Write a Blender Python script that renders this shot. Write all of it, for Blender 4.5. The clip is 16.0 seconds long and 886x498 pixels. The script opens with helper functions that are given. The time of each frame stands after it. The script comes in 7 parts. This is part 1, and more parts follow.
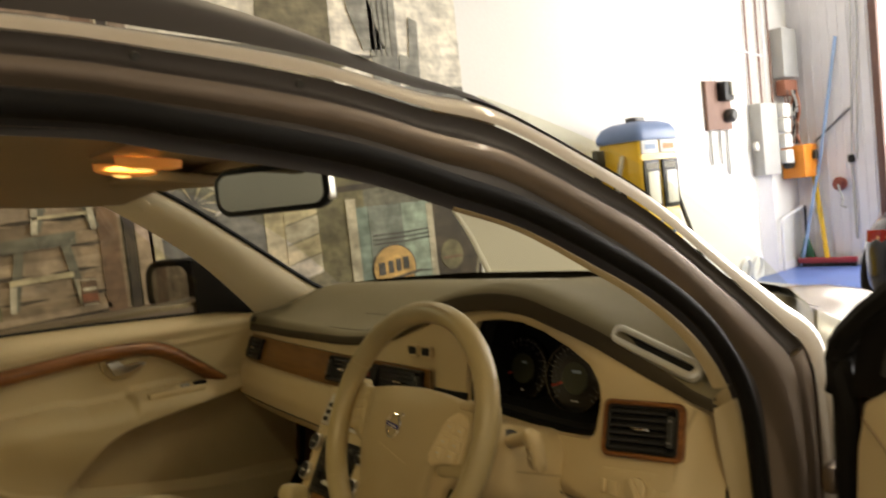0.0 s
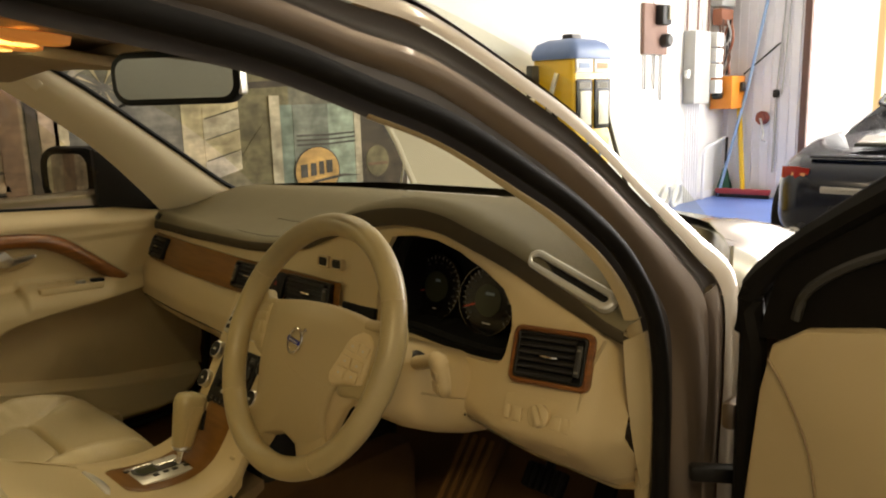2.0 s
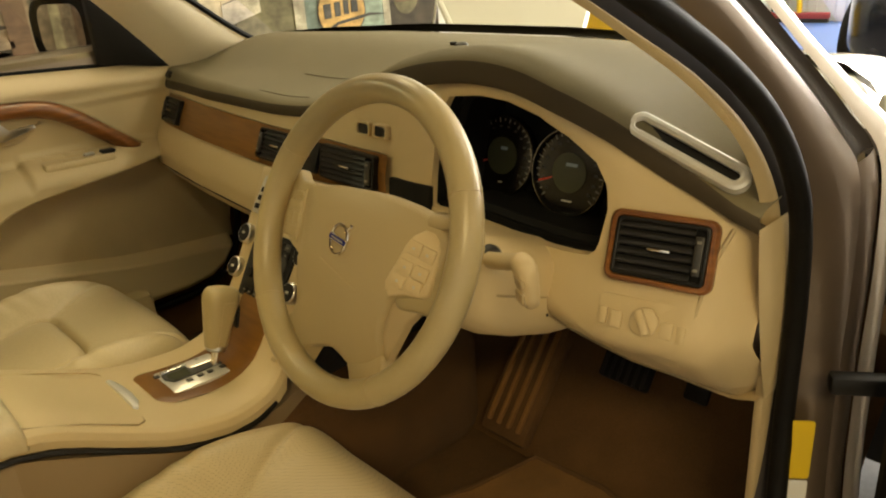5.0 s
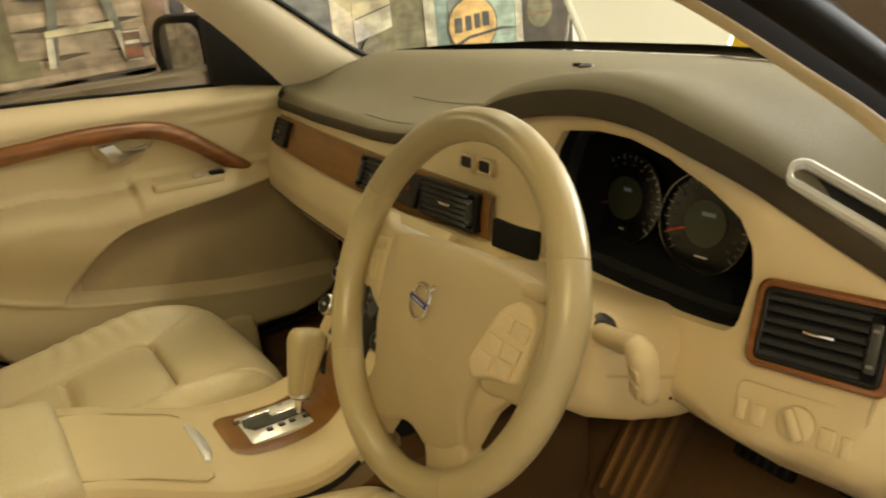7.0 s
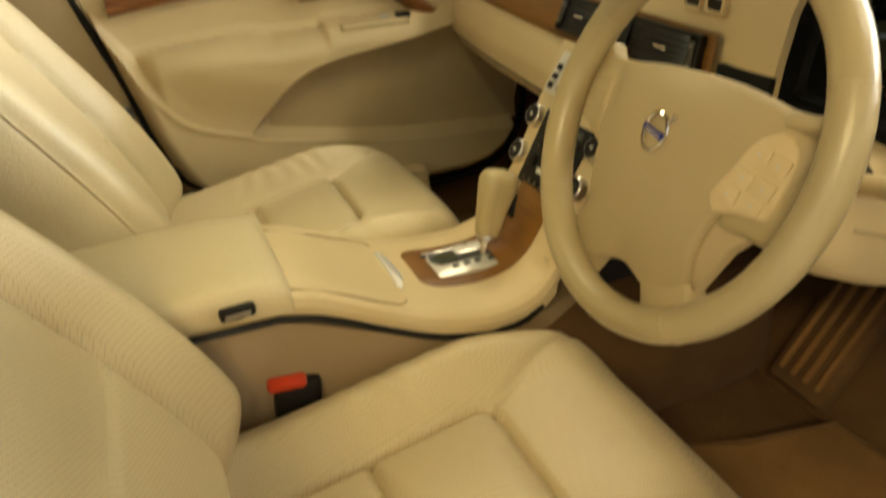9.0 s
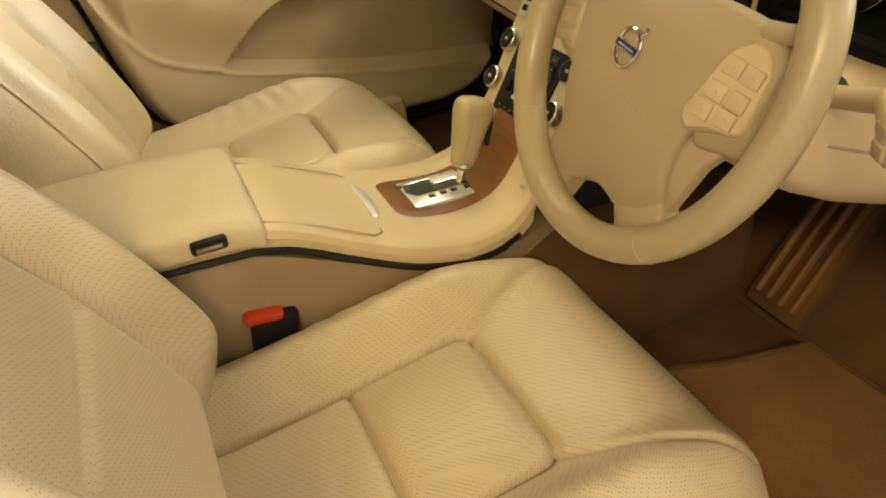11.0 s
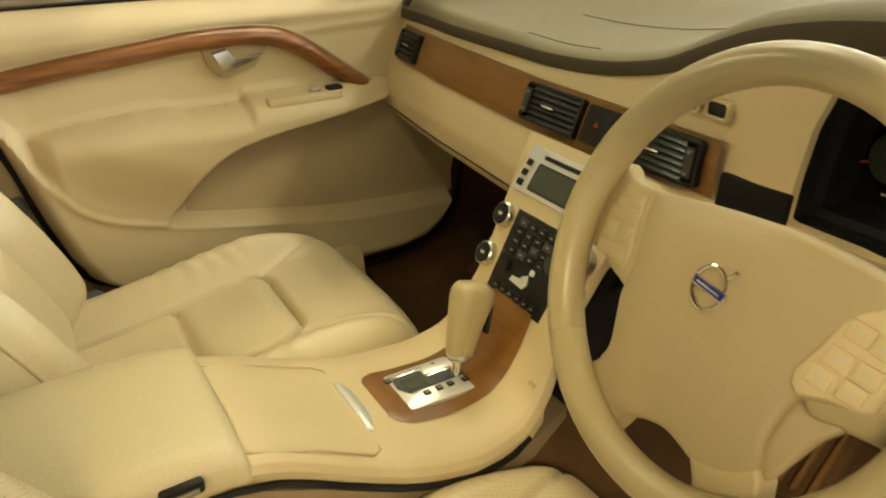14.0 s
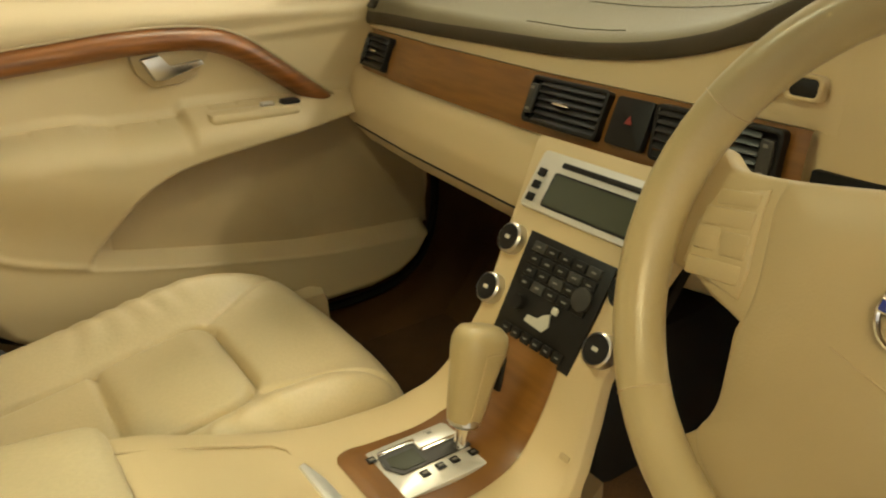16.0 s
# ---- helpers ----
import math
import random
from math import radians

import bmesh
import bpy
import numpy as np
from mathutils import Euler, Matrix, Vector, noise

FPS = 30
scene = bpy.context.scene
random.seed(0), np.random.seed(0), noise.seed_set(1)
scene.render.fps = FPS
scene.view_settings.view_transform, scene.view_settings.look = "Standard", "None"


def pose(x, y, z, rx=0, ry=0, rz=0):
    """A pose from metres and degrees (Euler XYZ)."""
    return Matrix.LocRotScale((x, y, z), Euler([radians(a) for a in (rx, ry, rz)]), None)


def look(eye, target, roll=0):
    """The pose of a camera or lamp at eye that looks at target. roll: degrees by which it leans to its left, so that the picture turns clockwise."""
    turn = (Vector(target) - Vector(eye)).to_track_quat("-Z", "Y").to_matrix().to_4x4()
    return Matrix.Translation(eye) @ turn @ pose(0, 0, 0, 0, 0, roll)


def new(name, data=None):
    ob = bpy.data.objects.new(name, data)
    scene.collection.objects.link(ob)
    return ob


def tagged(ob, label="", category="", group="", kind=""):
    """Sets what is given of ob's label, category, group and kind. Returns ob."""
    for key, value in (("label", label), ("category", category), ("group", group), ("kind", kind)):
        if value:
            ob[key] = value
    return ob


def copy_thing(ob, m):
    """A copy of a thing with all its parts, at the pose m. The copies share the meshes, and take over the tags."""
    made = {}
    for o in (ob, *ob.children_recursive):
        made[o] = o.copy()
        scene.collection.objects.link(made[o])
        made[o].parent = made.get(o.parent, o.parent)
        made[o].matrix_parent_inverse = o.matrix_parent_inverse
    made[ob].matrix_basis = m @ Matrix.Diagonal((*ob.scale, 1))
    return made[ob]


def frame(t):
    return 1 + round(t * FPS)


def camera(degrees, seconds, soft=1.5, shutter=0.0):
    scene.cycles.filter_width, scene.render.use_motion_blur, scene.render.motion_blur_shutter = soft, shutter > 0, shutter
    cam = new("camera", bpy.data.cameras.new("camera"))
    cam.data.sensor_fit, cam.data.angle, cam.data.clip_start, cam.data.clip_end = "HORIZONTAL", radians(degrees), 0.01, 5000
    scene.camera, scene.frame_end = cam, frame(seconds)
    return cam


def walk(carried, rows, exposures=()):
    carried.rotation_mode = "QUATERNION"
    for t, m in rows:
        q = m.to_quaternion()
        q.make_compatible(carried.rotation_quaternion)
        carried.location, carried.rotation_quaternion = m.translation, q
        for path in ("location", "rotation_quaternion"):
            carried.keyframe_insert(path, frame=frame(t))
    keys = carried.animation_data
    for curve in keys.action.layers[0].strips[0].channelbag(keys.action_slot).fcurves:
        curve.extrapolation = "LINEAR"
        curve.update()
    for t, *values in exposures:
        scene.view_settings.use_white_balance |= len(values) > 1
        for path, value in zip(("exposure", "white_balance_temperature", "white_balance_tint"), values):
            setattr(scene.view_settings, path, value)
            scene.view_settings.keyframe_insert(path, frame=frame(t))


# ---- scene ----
cam = camera(59.5, 16.0, soft=2.0, shutter=0.5)
PATH = [
    (0, (1.287, -0.629, 1.255), (-0.251, 0.641, 1.12), -6.1),
    (0.5, (1.311, -0.596, 1.25), (-0.176, 0.72, 1.007), -5.2),
    (1, (1.304, -0.581, 1.257), (-0.223, 0.673, 0.951), -5.2),
    (1.5, (1.275, -0.592, 1.234), (-0.256, 0.612, 0.776), -4.7),
    (2, (1.248, -0.574, 1.256), (-0.149, 0.805, 0.873), -1.7),
    (2.5, (1.217, -0.561, 1.27), (-0.187, 0.796, 0.838), -2.7),
    (3, (1.175, -0.548, 1.281), (-0.155, 0.815, 0.672), -5.9),
    (3.5, (1.133, -0.54, 1.279), (-0.172, 0.791, 0.555), -7.7),
    (3.7, (1.115, -0.543, 1.271), (-0.186, 0.774, 0.513), -7.2),
    (5.8, (1.019, -0.35, 1.243), (-0.397, 0.84, 0.483), -4.5),
    (6, (1.012, -0.33, 1.247), (-0.413, 0.851, 0.487), -5.0),
    (6.5, (0.982, -0.311, 1.232), (-0.515, 0.782, 0.482), -5.4),
    (7, (0.952, -0.328, 1.238), (-0.638, 0.65, 0.521), -5.7),
    (7.5, (0.936, -0.347, 1.244), (-0.687, 0.557, 0.504), -5.3),
    (8, (0.912, -0.378, 1.24), (-0.795, 0.37, 0.512), -6.5),
    (8.5, (0.9, -0.4, 1.21), (-0.792, 0.24, 0.357), -5.7),
    (9, (0.908, -0.402, 1.188), (-0.742, 0.189, 0.225), -5.7),
    (9.2, (0.908, -0.399, 1.174), (-0.706, 0.16, 0.135), -6.3),
    (11.3, (0.91, -0.392, 1.168), (-0.655, 0.198, 0.071), -6.7),
    (11.5, (0.901, -0.396, 1.165), (-0.691, 0.2, 0.112), -6.7),
    (12, (0.877, -0.405, 1.187), (-0.733, 0.19, 0.16), -7.3),
    (12.5, (0.862, -0.407, 1.229), (-0.784, 0.237, 0.293), -6.1),
    (13, (0.816, -0.428, 1.26), (-0.827, 0.336, 0.413), -6.9),
    (13.5, (0.772, -0.442, 1.241), (-0.814, 0.408, 0.369), -6.5),
    (14, (0.715, -0.412, 1.231), (-0.85, 0.441, 0.323), -3.3),
    (14.5, (0.66, -0.408, 1.219), (-0.918, 0.477, 0.366), -1.0),
    (15, (0.601, -0.404, 1.198), (-1.025, 0.436, 0.391), -2.2),
    (15.5, (0.56, -0.384, 1.154), (-1.036, 0.509, 0.345), -3.0),
    (16, (0.522, -0.355, 1.122), (-1.019, 0.63, 0.313), -3.1),
]
# white balance and brightness drift as the bright wall leaves the view
EXPOSURES = [(0.0, -2.31, 6850, 10), (1.0, -2.27, 6850, 10), (2.0, -2.14, 6950, 10), (2.5, -2.08, 7000, 10), (3.5, -1.83, 7200, 9), (6.0, -1.27, 6800, 6), (7.0, -1.24, 6500, 6), (8.0, -1.12, 6450, 6), (9.0, -1.0, 6450, 5), (11.5, -0.83, 6250, 4), (12.5, -0.81, 6200, 3), (14.5, -0.75, 6150, 3), (16.0, -0.84, 6150, 4)]
walk(cam, [(t, look(eye, target, roll)) for t, eye, target, roll in PATH], EXPOSURES)

# ---- world and light ----
world = bpy.data.worlds.new("sky")
scene.world = world
world.use_nodes = True
wn = world.node_tree.nodes
sky = wn.new("ShaderNodeTexSky")
sky.sky_type, sky.sun_disc = "NISHITA", False
sky.sun_elevation, sky.sun_rotation = radians(56), radians(146)
wn["Background"].inputs[1].default_value = 0.14
world.node_tree.links.new(sky.outputs[0], wn["Background"].inputs[0])

sun = bpy.data.lights.new("sun", "SUN")
sun.energy, sun.angle, sun.color = 3.5, radians(0.5), (1.0, 0.95, 0.88)
sun_ob = new("sun", sun)
sun_ob.matrix_world = look((0, 0, 0), (-0.3, 0.45, -0.8))


def area(name, x, y, z, sx, sy, power, color, target):
    lamp = bpy.data.lights.new(name, "AREA")
    lamp.shape, lamp.size, lamp.size_y, lamp.energy, lamp.color = "RECTANGLE", sx, sy, power, color
    ob = new(name, lamp)
    ob.matrix_world = look((x, y, z), target)
    return ob


# daylight in the open door of the garage, unseen tubes added under its ceiling as fill, the lit reading lamps in the
# car's roof
area("daylight_front_door", 0.6, 8.3, 1.9, 5.0, 3.2, 2800, (1.0, 0.98, 0.97), (-0.6, 2, 1.2))
area("unseen_fill_rear", 3.4, -2.2, 3.45, 1.5, 0.4, 190, (1.0, 0.77, 0.38), (0.3, 0.0, 0.7))
area("unseen_fill_left", -1.6, 1.2, 3.45, 1.5, 0.4, 80, (1.0, 0.82, 0.56), (-1.7, 1.2, 0))
area("unseen_fill_front", 1.7, 2.3, 3.45, 0.10, 2.6, 120, (1.0, 0.93, 0.76), (1.5, 2.3, 0))
area("reading_lamps", -0.05, -0.19, 1.362, 0.20, 0.06, 3.8, (0.97, 0.93, 0.56), (-0.05, -0.16, 0))

# ---- materials ----


def material(name, color, rough=0.5, metal=0.0, var=0.12, scale=6.0, bump=0.0, bump_scale=200.0, coat=0.0, color2=None, spec=0.5, fine=0.0):
    m = bpy.data.materials.new(name)
    m.use_nodes = True
    n, l = m.node_tree.nodes, m.node_tree.links
    b = n["Principled BSDF"]
    b.inputs["Roughness"].default_value, b.inputs["Metallic"].default_value = rough, metal
    b.inputs["Coat Weight"].default_value = coat
    b.inputs["Coat Roughness"].default_value = 0.06
    b.inputs["Specular IOR Level"].default_value = spec
    tc = n.new("ShaderNodeTexCoord")
    nz = n.new("ShaderNodeTexNoise")
    nz.inputs["Scale"].default_value, nz.inputs["Detail"].default_value = scale, 6
    l.new(tc.outputs["Object"], nz.inputs["Vector"])
    ramp = n.new("ShaderNodeMapRange")
    ramp.inputs[1].default_value, ramp.inputs[2].default_value = 0.3, 0.7
    l.new(nz.outputs[0], ramp.inputs[0])
    mix = n.new("ShaderNodeMix")
    mix.data_type = "RGBA"
    c2 = color2 or tuple(c * (1 - var) for c in color)
    mix.inputs[6].default_value, mix.inputs[7].default_value = (*c2, 1), (*color, 1)
    l.new(ramp.outputs[0], mix.inputs[0])
    out = mix.outputs[2]
    if fine:
        nf = n.new("ShaderNodeTexNoise")
        nf.inputs["Scale"].default_value = bump_scale
        l.new(tc.outputs["Object"], nf.inputs["Vector"])
        hs = n.new("ShaderNodeHueSaturation")
        mr = n.new("ShaderNodeMapRange")
        mr.inputs[1].default_value, mr.inputs[2].default_value, mr.inputs[3].default_value, mr.inputs[4].default_value = 0.3, 0.7, 1 - fine, 1 + fine
        l.new(nf.outputs[0], mr.inputs[0])
        l.new(mr.outputs[0], hs.inputs["Value"])
        l.new(out, hs.inputs["Color"])
        out = hs.outputs[0]
    l.new(out, b.inputs["Base Color"])
    if bump:
        nb = n.new("ShaderNodeTexNoise")
        nb.inputs["Scale"].default_value, nb.inputs["Detail"].default_value = bump_scale, 3
        l.new(tc.outputs["Object"], nb.inputs["Vector"])
        bp = n.new("ShaderNodeBump")
        bp.inputs["Strength"].default_value, bp.inputs["Distance"].default_value = bump, 0.002
        l.new(nb.outputs[0], bp.inputs["Height"])
        l.new(bp.outputs[0], b.inputs["Normal"])
    return m


def perforated(name, color):
    """Leather with rows of small holes."""
    m = material(name, color, rough=0.42, var=0.10, scale=5)
    n, l = m.node_tree.nodes, m.node_tree.links
    tc = n.new("ShaderNodeTexCoord")
    mp = n.new("ShaderNodeMapping")
    mp.inputs["Rotation"].default_value = (0.35, 0.3, 0.78)
    v = n.new("ShaderNodeTexVoronoi")
    v.inputs["Scale"].default_value, v.inputs["Randomness"].default_value = 330, 0.0
    l.new(tc.outputs["Object"], mp.inputs[0])
    l.new(mp.outputs[0], v.inputs["Vector"])
    mr = n.new("ShaderNodeMapRange")
    mr.inputs[1].default_value, mr.inputs[2].default_value = 0.18, 0.34
    l.new(v.outputs["Distance"], mr.inputs[0])
    bp = n.new("ShaderNodeBump")
    bp.inputs["Strength"].default_value, bp.inputs["Distance"].default_value = 0.32, 0.0008
    l.new(mr.outputs[0], bp.inputs["Height"])
    l.new(bp.outputs[0], n["Principled BSDF"].inputs["Normal"])
    base = n["Principled BSDF"].inputs["Base Color"]
    src = base.links[0].from_socket
    hs = n.new("ShaderNodeHueSaturation")
    mv = n.new("ShaderNodeMapRange")
    mv.inputs[1].default_value, mv.inputs[2].default_value, mv.inputs[3].default_value, mv.inputs[4].default_value = 0.14, 0.34, 0.55, 1.04
    l.new(v.outputs["Distance"], mv.inputs[0])
    l.new(mv.outputs[0], hs.inputs["Value"])
    l.new(src, hs.inputs["Color"])
    l.new(hs.outputs[0], base)
    return m


def wood(name, dark, light):
    m = material(name, light, rough=0.38, coat=0.15)
    n, l = m.node_tree.nodes, m.node_tree.links
    tc = n.new("ShaderNodeTexCoord")
    mp = n.new("ShaderNodeMapping")
    mp.inputs["Scale"].default_value = (6, 6, 60)
    nz = n.new("ShaderNodeTexNoise")
    nz.inputs["Scale"].default_value, nz.inputs["Detail"].default_value = 2.0, 8
    l.new(tc.outputs["Object"], mp.inputs[0])
    l.new(mp.outputs[0], nz.inputs["Vector"])
    mr = n.new("ShaderNodeMapRange")
    mr.inputs[1].default_value, mr.inputs[2].default_value = 0.35, 0.65
    l.new(nz.outputs[0], mr.inputs[0])
    mix = n.new("ShaderNodeMix")
    mix.data_type = "RGBA"
    mix.inputs[6].default_value, mix.inputs[7].default_value = (*dark, 1), (*light, 1)
    l.new(mr.outputs[0], mix.inputs[0])
    l.new(mix.outputs[2], n["Principled BSDF"].inputs["Base Color"])
    return m


def glass(name, tint=(1, 1, 1), gloss=0.07):
    m = bpy.data.materials.new(name)
    m.use_nodes = True
    n, l = m.node_tree.nodes, m.node_tree.links
    n.remove(n["Principled BSDF"])
    t, g, mx = n.new("ShaderNodeBsdfTransparent"), n.new("ShaderNodeBsdfGlossy"), n.new("ShaderNodeMixShader")
    t.inputs[0].default_value = (*tint, 1)
    g.inputs["Roughness"].default_value = 0.02
    mx.inputs[0].default_value = gloss
    l.new(t.outputs[0], mx.inputs[1])
    l.new(g.outputs[0], mx.inputs[2])
    l.new(mx.outputs[0], n["Material Output"].inputs[0])
    return m


def glow(name, color, strength):
    m = material(name, color, rough=0.4)
    b = m.node_tree.nodes["Principled BSDF"]
    b.inputs["Emission Color"].default_value, b.inputs["Emission Strength"].default_value = (*color, 1), strength
    return m


CREAM = (0.600, 0.490, 0.290)
M_LEATHER = material("cream_leather", CREAM, rough=0.40, var=0.10, scale=4, bump=0.25, bump_scale=260, fine=0.03)
# trim colour browned to hold the shade under the console lid
M_CONSHADE = material("shade_brown_trim", (0.33, 0.235, 0.13), rough=0.6, var=0.1, scale=4, bump=0.25, bump_scale=600)
M_PERF = perforated("perforated_cream_leather", (0.57, 0.455, 0.262))
M_TRIM = material("cream_soft_plastic", (0.61, 0.475, 0.262), rough=0.5, var=0.06, scale=3, bump=0.15, bump_scale=500)
# cream trim lightened for the daylight that falls on the pillars
M_PILLAR = material("daylit_cream_pillar_plastic", (0.80, 0.70, 0.51), rough=0.5, var=0.05, scale=3, bump=0.2, bump_scale=500)
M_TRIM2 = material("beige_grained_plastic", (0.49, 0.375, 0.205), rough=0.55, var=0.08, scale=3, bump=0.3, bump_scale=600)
M_HUB = material("cream_hub_plastic", (0.445, 0.345, 0.182), rough=0.45, var=0.06, scale=4, bump=0.12, bump_scale=500)
M_WHEEL = material("cream_wheel_leather", (0.43, 0.340, 0.172), rough=0.30, var=0.10, scale=7, bump=0.12, bump_scale=300)
M_PAD = material("taupe_dash_pad", (0.200, 0.168, 0.096), spec=0.25, rough=0.58, var=0.10, scale=5, bump=0.4, bump_scale=700, fine=0.06)
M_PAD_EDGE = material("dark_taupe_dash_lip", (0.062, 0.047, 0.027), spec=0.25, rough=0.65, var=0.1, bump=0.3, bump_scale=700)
M_WOOD = wood("oiled_wood", (0.160, 0.066, 0.009), (0.215, 0.093, 0.014))
M_WOOD2 = wood("walnut_trim", (0.14, 0.045, 0.008), (0.26, 0.095, 0.018))
M_BLACK = material("black_plastic", (0.010, 0.009, 0.008), rough=0.45, var=0.2, scale=20, spec=0.28)
M_GLOSSBLACK = material("gloss_black", (0.008, 0.007, 0.006), rough=0.18, var=0.2)
M_RUBBER = material("black_rubber_seal", (0.008, 0.007, 0.006), rough=0.6, var=0.25, scale=30, spec=0.15)
M_GREY = material("dark_grey_buttons", (0.035, 0.033, 0.028), rough=0.45, var=0.1)
M_CHROME = material("chrome", (0.82, 0.80, 0.76), rough=0.10, metal=1.0, var=0.03)
M_SILVER = material("satin_silver", (0.62, 0.60, 0.56), rough=0.28, metal=1.0, var=0.05, bump=0.05, bump_scale=900)
M_SILVER_P = material("silver_paint", (0.74, 0.72, 0.66), rough=0.30, metal=0.45, var=0.05)
# bronze with its base raised in place of white reflections on the roof rail
M_PAINT = material("bronze_paint_with_sheen", (0.60, 0.51, 0.395), rough=0.28, metal=0.25, var=0.06, scale=30, coat=1.0)
# the same bronze about three times darker, for frame step, pillar, sill and shell
M_PAINT_DARKER = material("darker_bronze_paint", (0.20, 0.150, 0.110), rough=0.34, metal=0.6, var=0.06, coat=0.4)
M_HEADLINER = material("beige_headliner_cloth", (0.30, 0.22, 0.13), rough=0.95, var=0.06, bump=0.4, bump_scale=900, fine=0.05)
M_CARPET = material("brown_carpet", (0.135, 0.066, 0.022), rough=1.0, var=0.25, scale=14, bump=0.9, bump_scale=700, fine=0.25)
M_MAT = material("ribbed_tan_carpet_mat", (0.30, 0.148, 0.044), rough=1.0, var=0.28, scale=9, bump=0.9, bump_scale=800, fine=0.25)
M_RED = material("red_plastic", (0.62, 0.05, 0.015), rough=0.35)
M_BLUE = material("blue_enamel", (0.02, 0.03, 0.22), rough=0.25)
M_WHITE = material("white_paint", (0.78, 0.77, 0.72), rough=0.5, var=0.05, scale=2)
M_LCD = material("olive_display", (0.055, 0.06, 0.035), rough=0.25, var=0.05)
M_ICON = material("pale_marking", (0.55, 0.53, 0.45), rough=0.6)
M_GLASS = glass("window_glass", (0.89, 0.89, 0.76))
M_MIRROR = material("mirror_silver", (0.75, 0.76, 0.74), rough=0.015, metal=1.0, var=0.0)
M_BOXGREY_IN = material("grey_plastic", (0.13, 0.13, 0.12), rough=0.5, var=0.15, scale=20)
# beige mixed with a darker beige in random blotches
M_POCKET = material("blotchy_pocket_lining", (0.58, 0.44, 0.235), rough=0.55, color2=(0.42, 0.32, 0.17), scale=3.5, bump=0.2, bump_scale=400)

# ---- mesh helpers ----


def part(name, bm, mat, parent=None, label="", smooth=True, sharp=38):
    """Links a bmesh as one mesh object, under a thing or a part."""
    bmesh.ops.remove_doubles(bm, verts=bm.verts, dist=1e-5)
    bmesh.ops.recalc_face_normals(bm, faces=bm.faces)
    me = bpy.data.meshes.new(name)
    bm.to_mesh(me)
    bm.free()
    me.materials.append(mat)
    if smooth:
        me.polygons.foreach_set("use_smooth", [True] * len(me.polygons))
        me.set_sharp_from_angle(angle=radians(sharp))
    ob = new(name, me)
    if parent is not None:
        ob.parent = parent
        ob.matrix_parent_inverse = parent.matrix_basis.inverted()
    if label:
        ob["label"] = label
    return ob


def thing(name, base, label, category, group="", kind=""):
    """An empty at the base of a thing, which parents its parts."""
    ob = new(name)
    ob.empty_display_size = 0.05
    ob.matrix_basis = Matrix.Translation(base)
    return tagged(ob, label, category, group, kind)


def lerp(table, x):
    xs, ys = zip(*table)
    return float(np.interp(x, xs, ys))


def smooth_path(pts, n):
    """n points along a Catmull-Rom curve through pts."""
    p = [Vector(q) for q in pts]
    p = [2 * p[0] - p[1]] + p + [2 * p[-1] - p[-2]]
    out = []
    spans = len(p) - 3
    for k in range(n):
        f = k / (n - 1) * spans
        i = min(int(f), spans - 1)
        t = f - i
        a, b, c, d = p[i:i + 4]
        out.append(0.5 * (2 * b + (c - a) * t + (2 * a - 5 * b + 4 * c - d) * t * t + (3 * b - a - 3 * c + d) * t ** 3))
    return out


def grid(fn, nu, nv, bm=None, wrap=False):
    """A sheet of quads: fn(u, v) gives a place for u, v in 0..1."""
    bm = bm or bmesh.new()
    rows = [[bm.verts.new(fn(i / (nu - 1) if not wrap else i / nu, j / (nv - 1))) for j in range(nv)] for i in range(nu)]
    for i in range(nu if wrap else nu - 1):
        a, b = rows[i], rows[(i + 1) % nu]
        for j in range(nv - 1):
            bm.faces.new((a[j], b[j], b[j + 1], a[j + 1]))
    return bm, rows


def loft(rings, bm=None, caps=True, closed=False):
    """Bridges closed rings of equal length."""
    bm = bm or bmesh.new()
    vs = [[bm.verts.new(p) for p in r] for r in rings]
    n = len(vs[0])
    for k in range(len(vs) if closed else len(vs) - 1):
        a, b = vs[k], vs[(k + 1) % len(vs)]
        for i in range(n):
            bm.faces.new((a[i], a[(i + 1) % n], b[(i + 1) % n], b[i]))
    if caps and not closed:
        bm.faces.new(vs[0][::-1])
        bm.faces.new(vs[-1])
    return bm


def sweep(path, profile, up, bm=None, closed=False, caps=True):
    """Sweeps a closed 2D profile (a, b) along a path: a sideways, b along up (a vector, or one for each point)."""
    rings = []
    n = len(path)
    for k, p in enumerate(path):
        q0 = path[(k - 1) % n] if closed or k else path[k]
        q1 = path[(k + 1) % n] if closed or k < n - 1 else path[k]
        d = (Vector(q1) - Vector(q0)).normalized()
        w = Vector(up[k] if isinstance(up, list) else up)
        side = d.cross(w).normalized()
        w = side.cross(d).normalized()
        pr = profile[k] if isinstance(profile[0], list) else profile
        rings.append([Vector(p) + side * a + w * b for a, b in pr])
    return loft(rings, bm, caps, closed)


def circle(r, n=12, squash=1.0):
    return [(r * math.cos(2 * math.pi * k / n), squash * r * math.sin(2 * math.pi * k / n)) for k in range(n)]


def tube(path, r, n=10, closed=False, bm=None, up=(0.13, 0.21, 1)):
    return sweep([Vector(p) for p in path], circle(r, n), up, bm, closed)


def rounded(w, h, r, n=4):
    """A rounded rectangle's outline about the origin."""
    out = []
    for cx, cy, a0 in ((w / 2 - r, h / 2 - r, 0), (-w / 2 + r, h / 2 - r, 90), (-w / 2 + r, -h / 2 + r, 180), (w / 2 - r, -h / 2 + r, 270)):
        for k in range(n + 1):
            a = radians(a0 + 90 * k / n)
            out.append((cx + r * math.cos(a), cy + r * math.sin(a)))
    return out


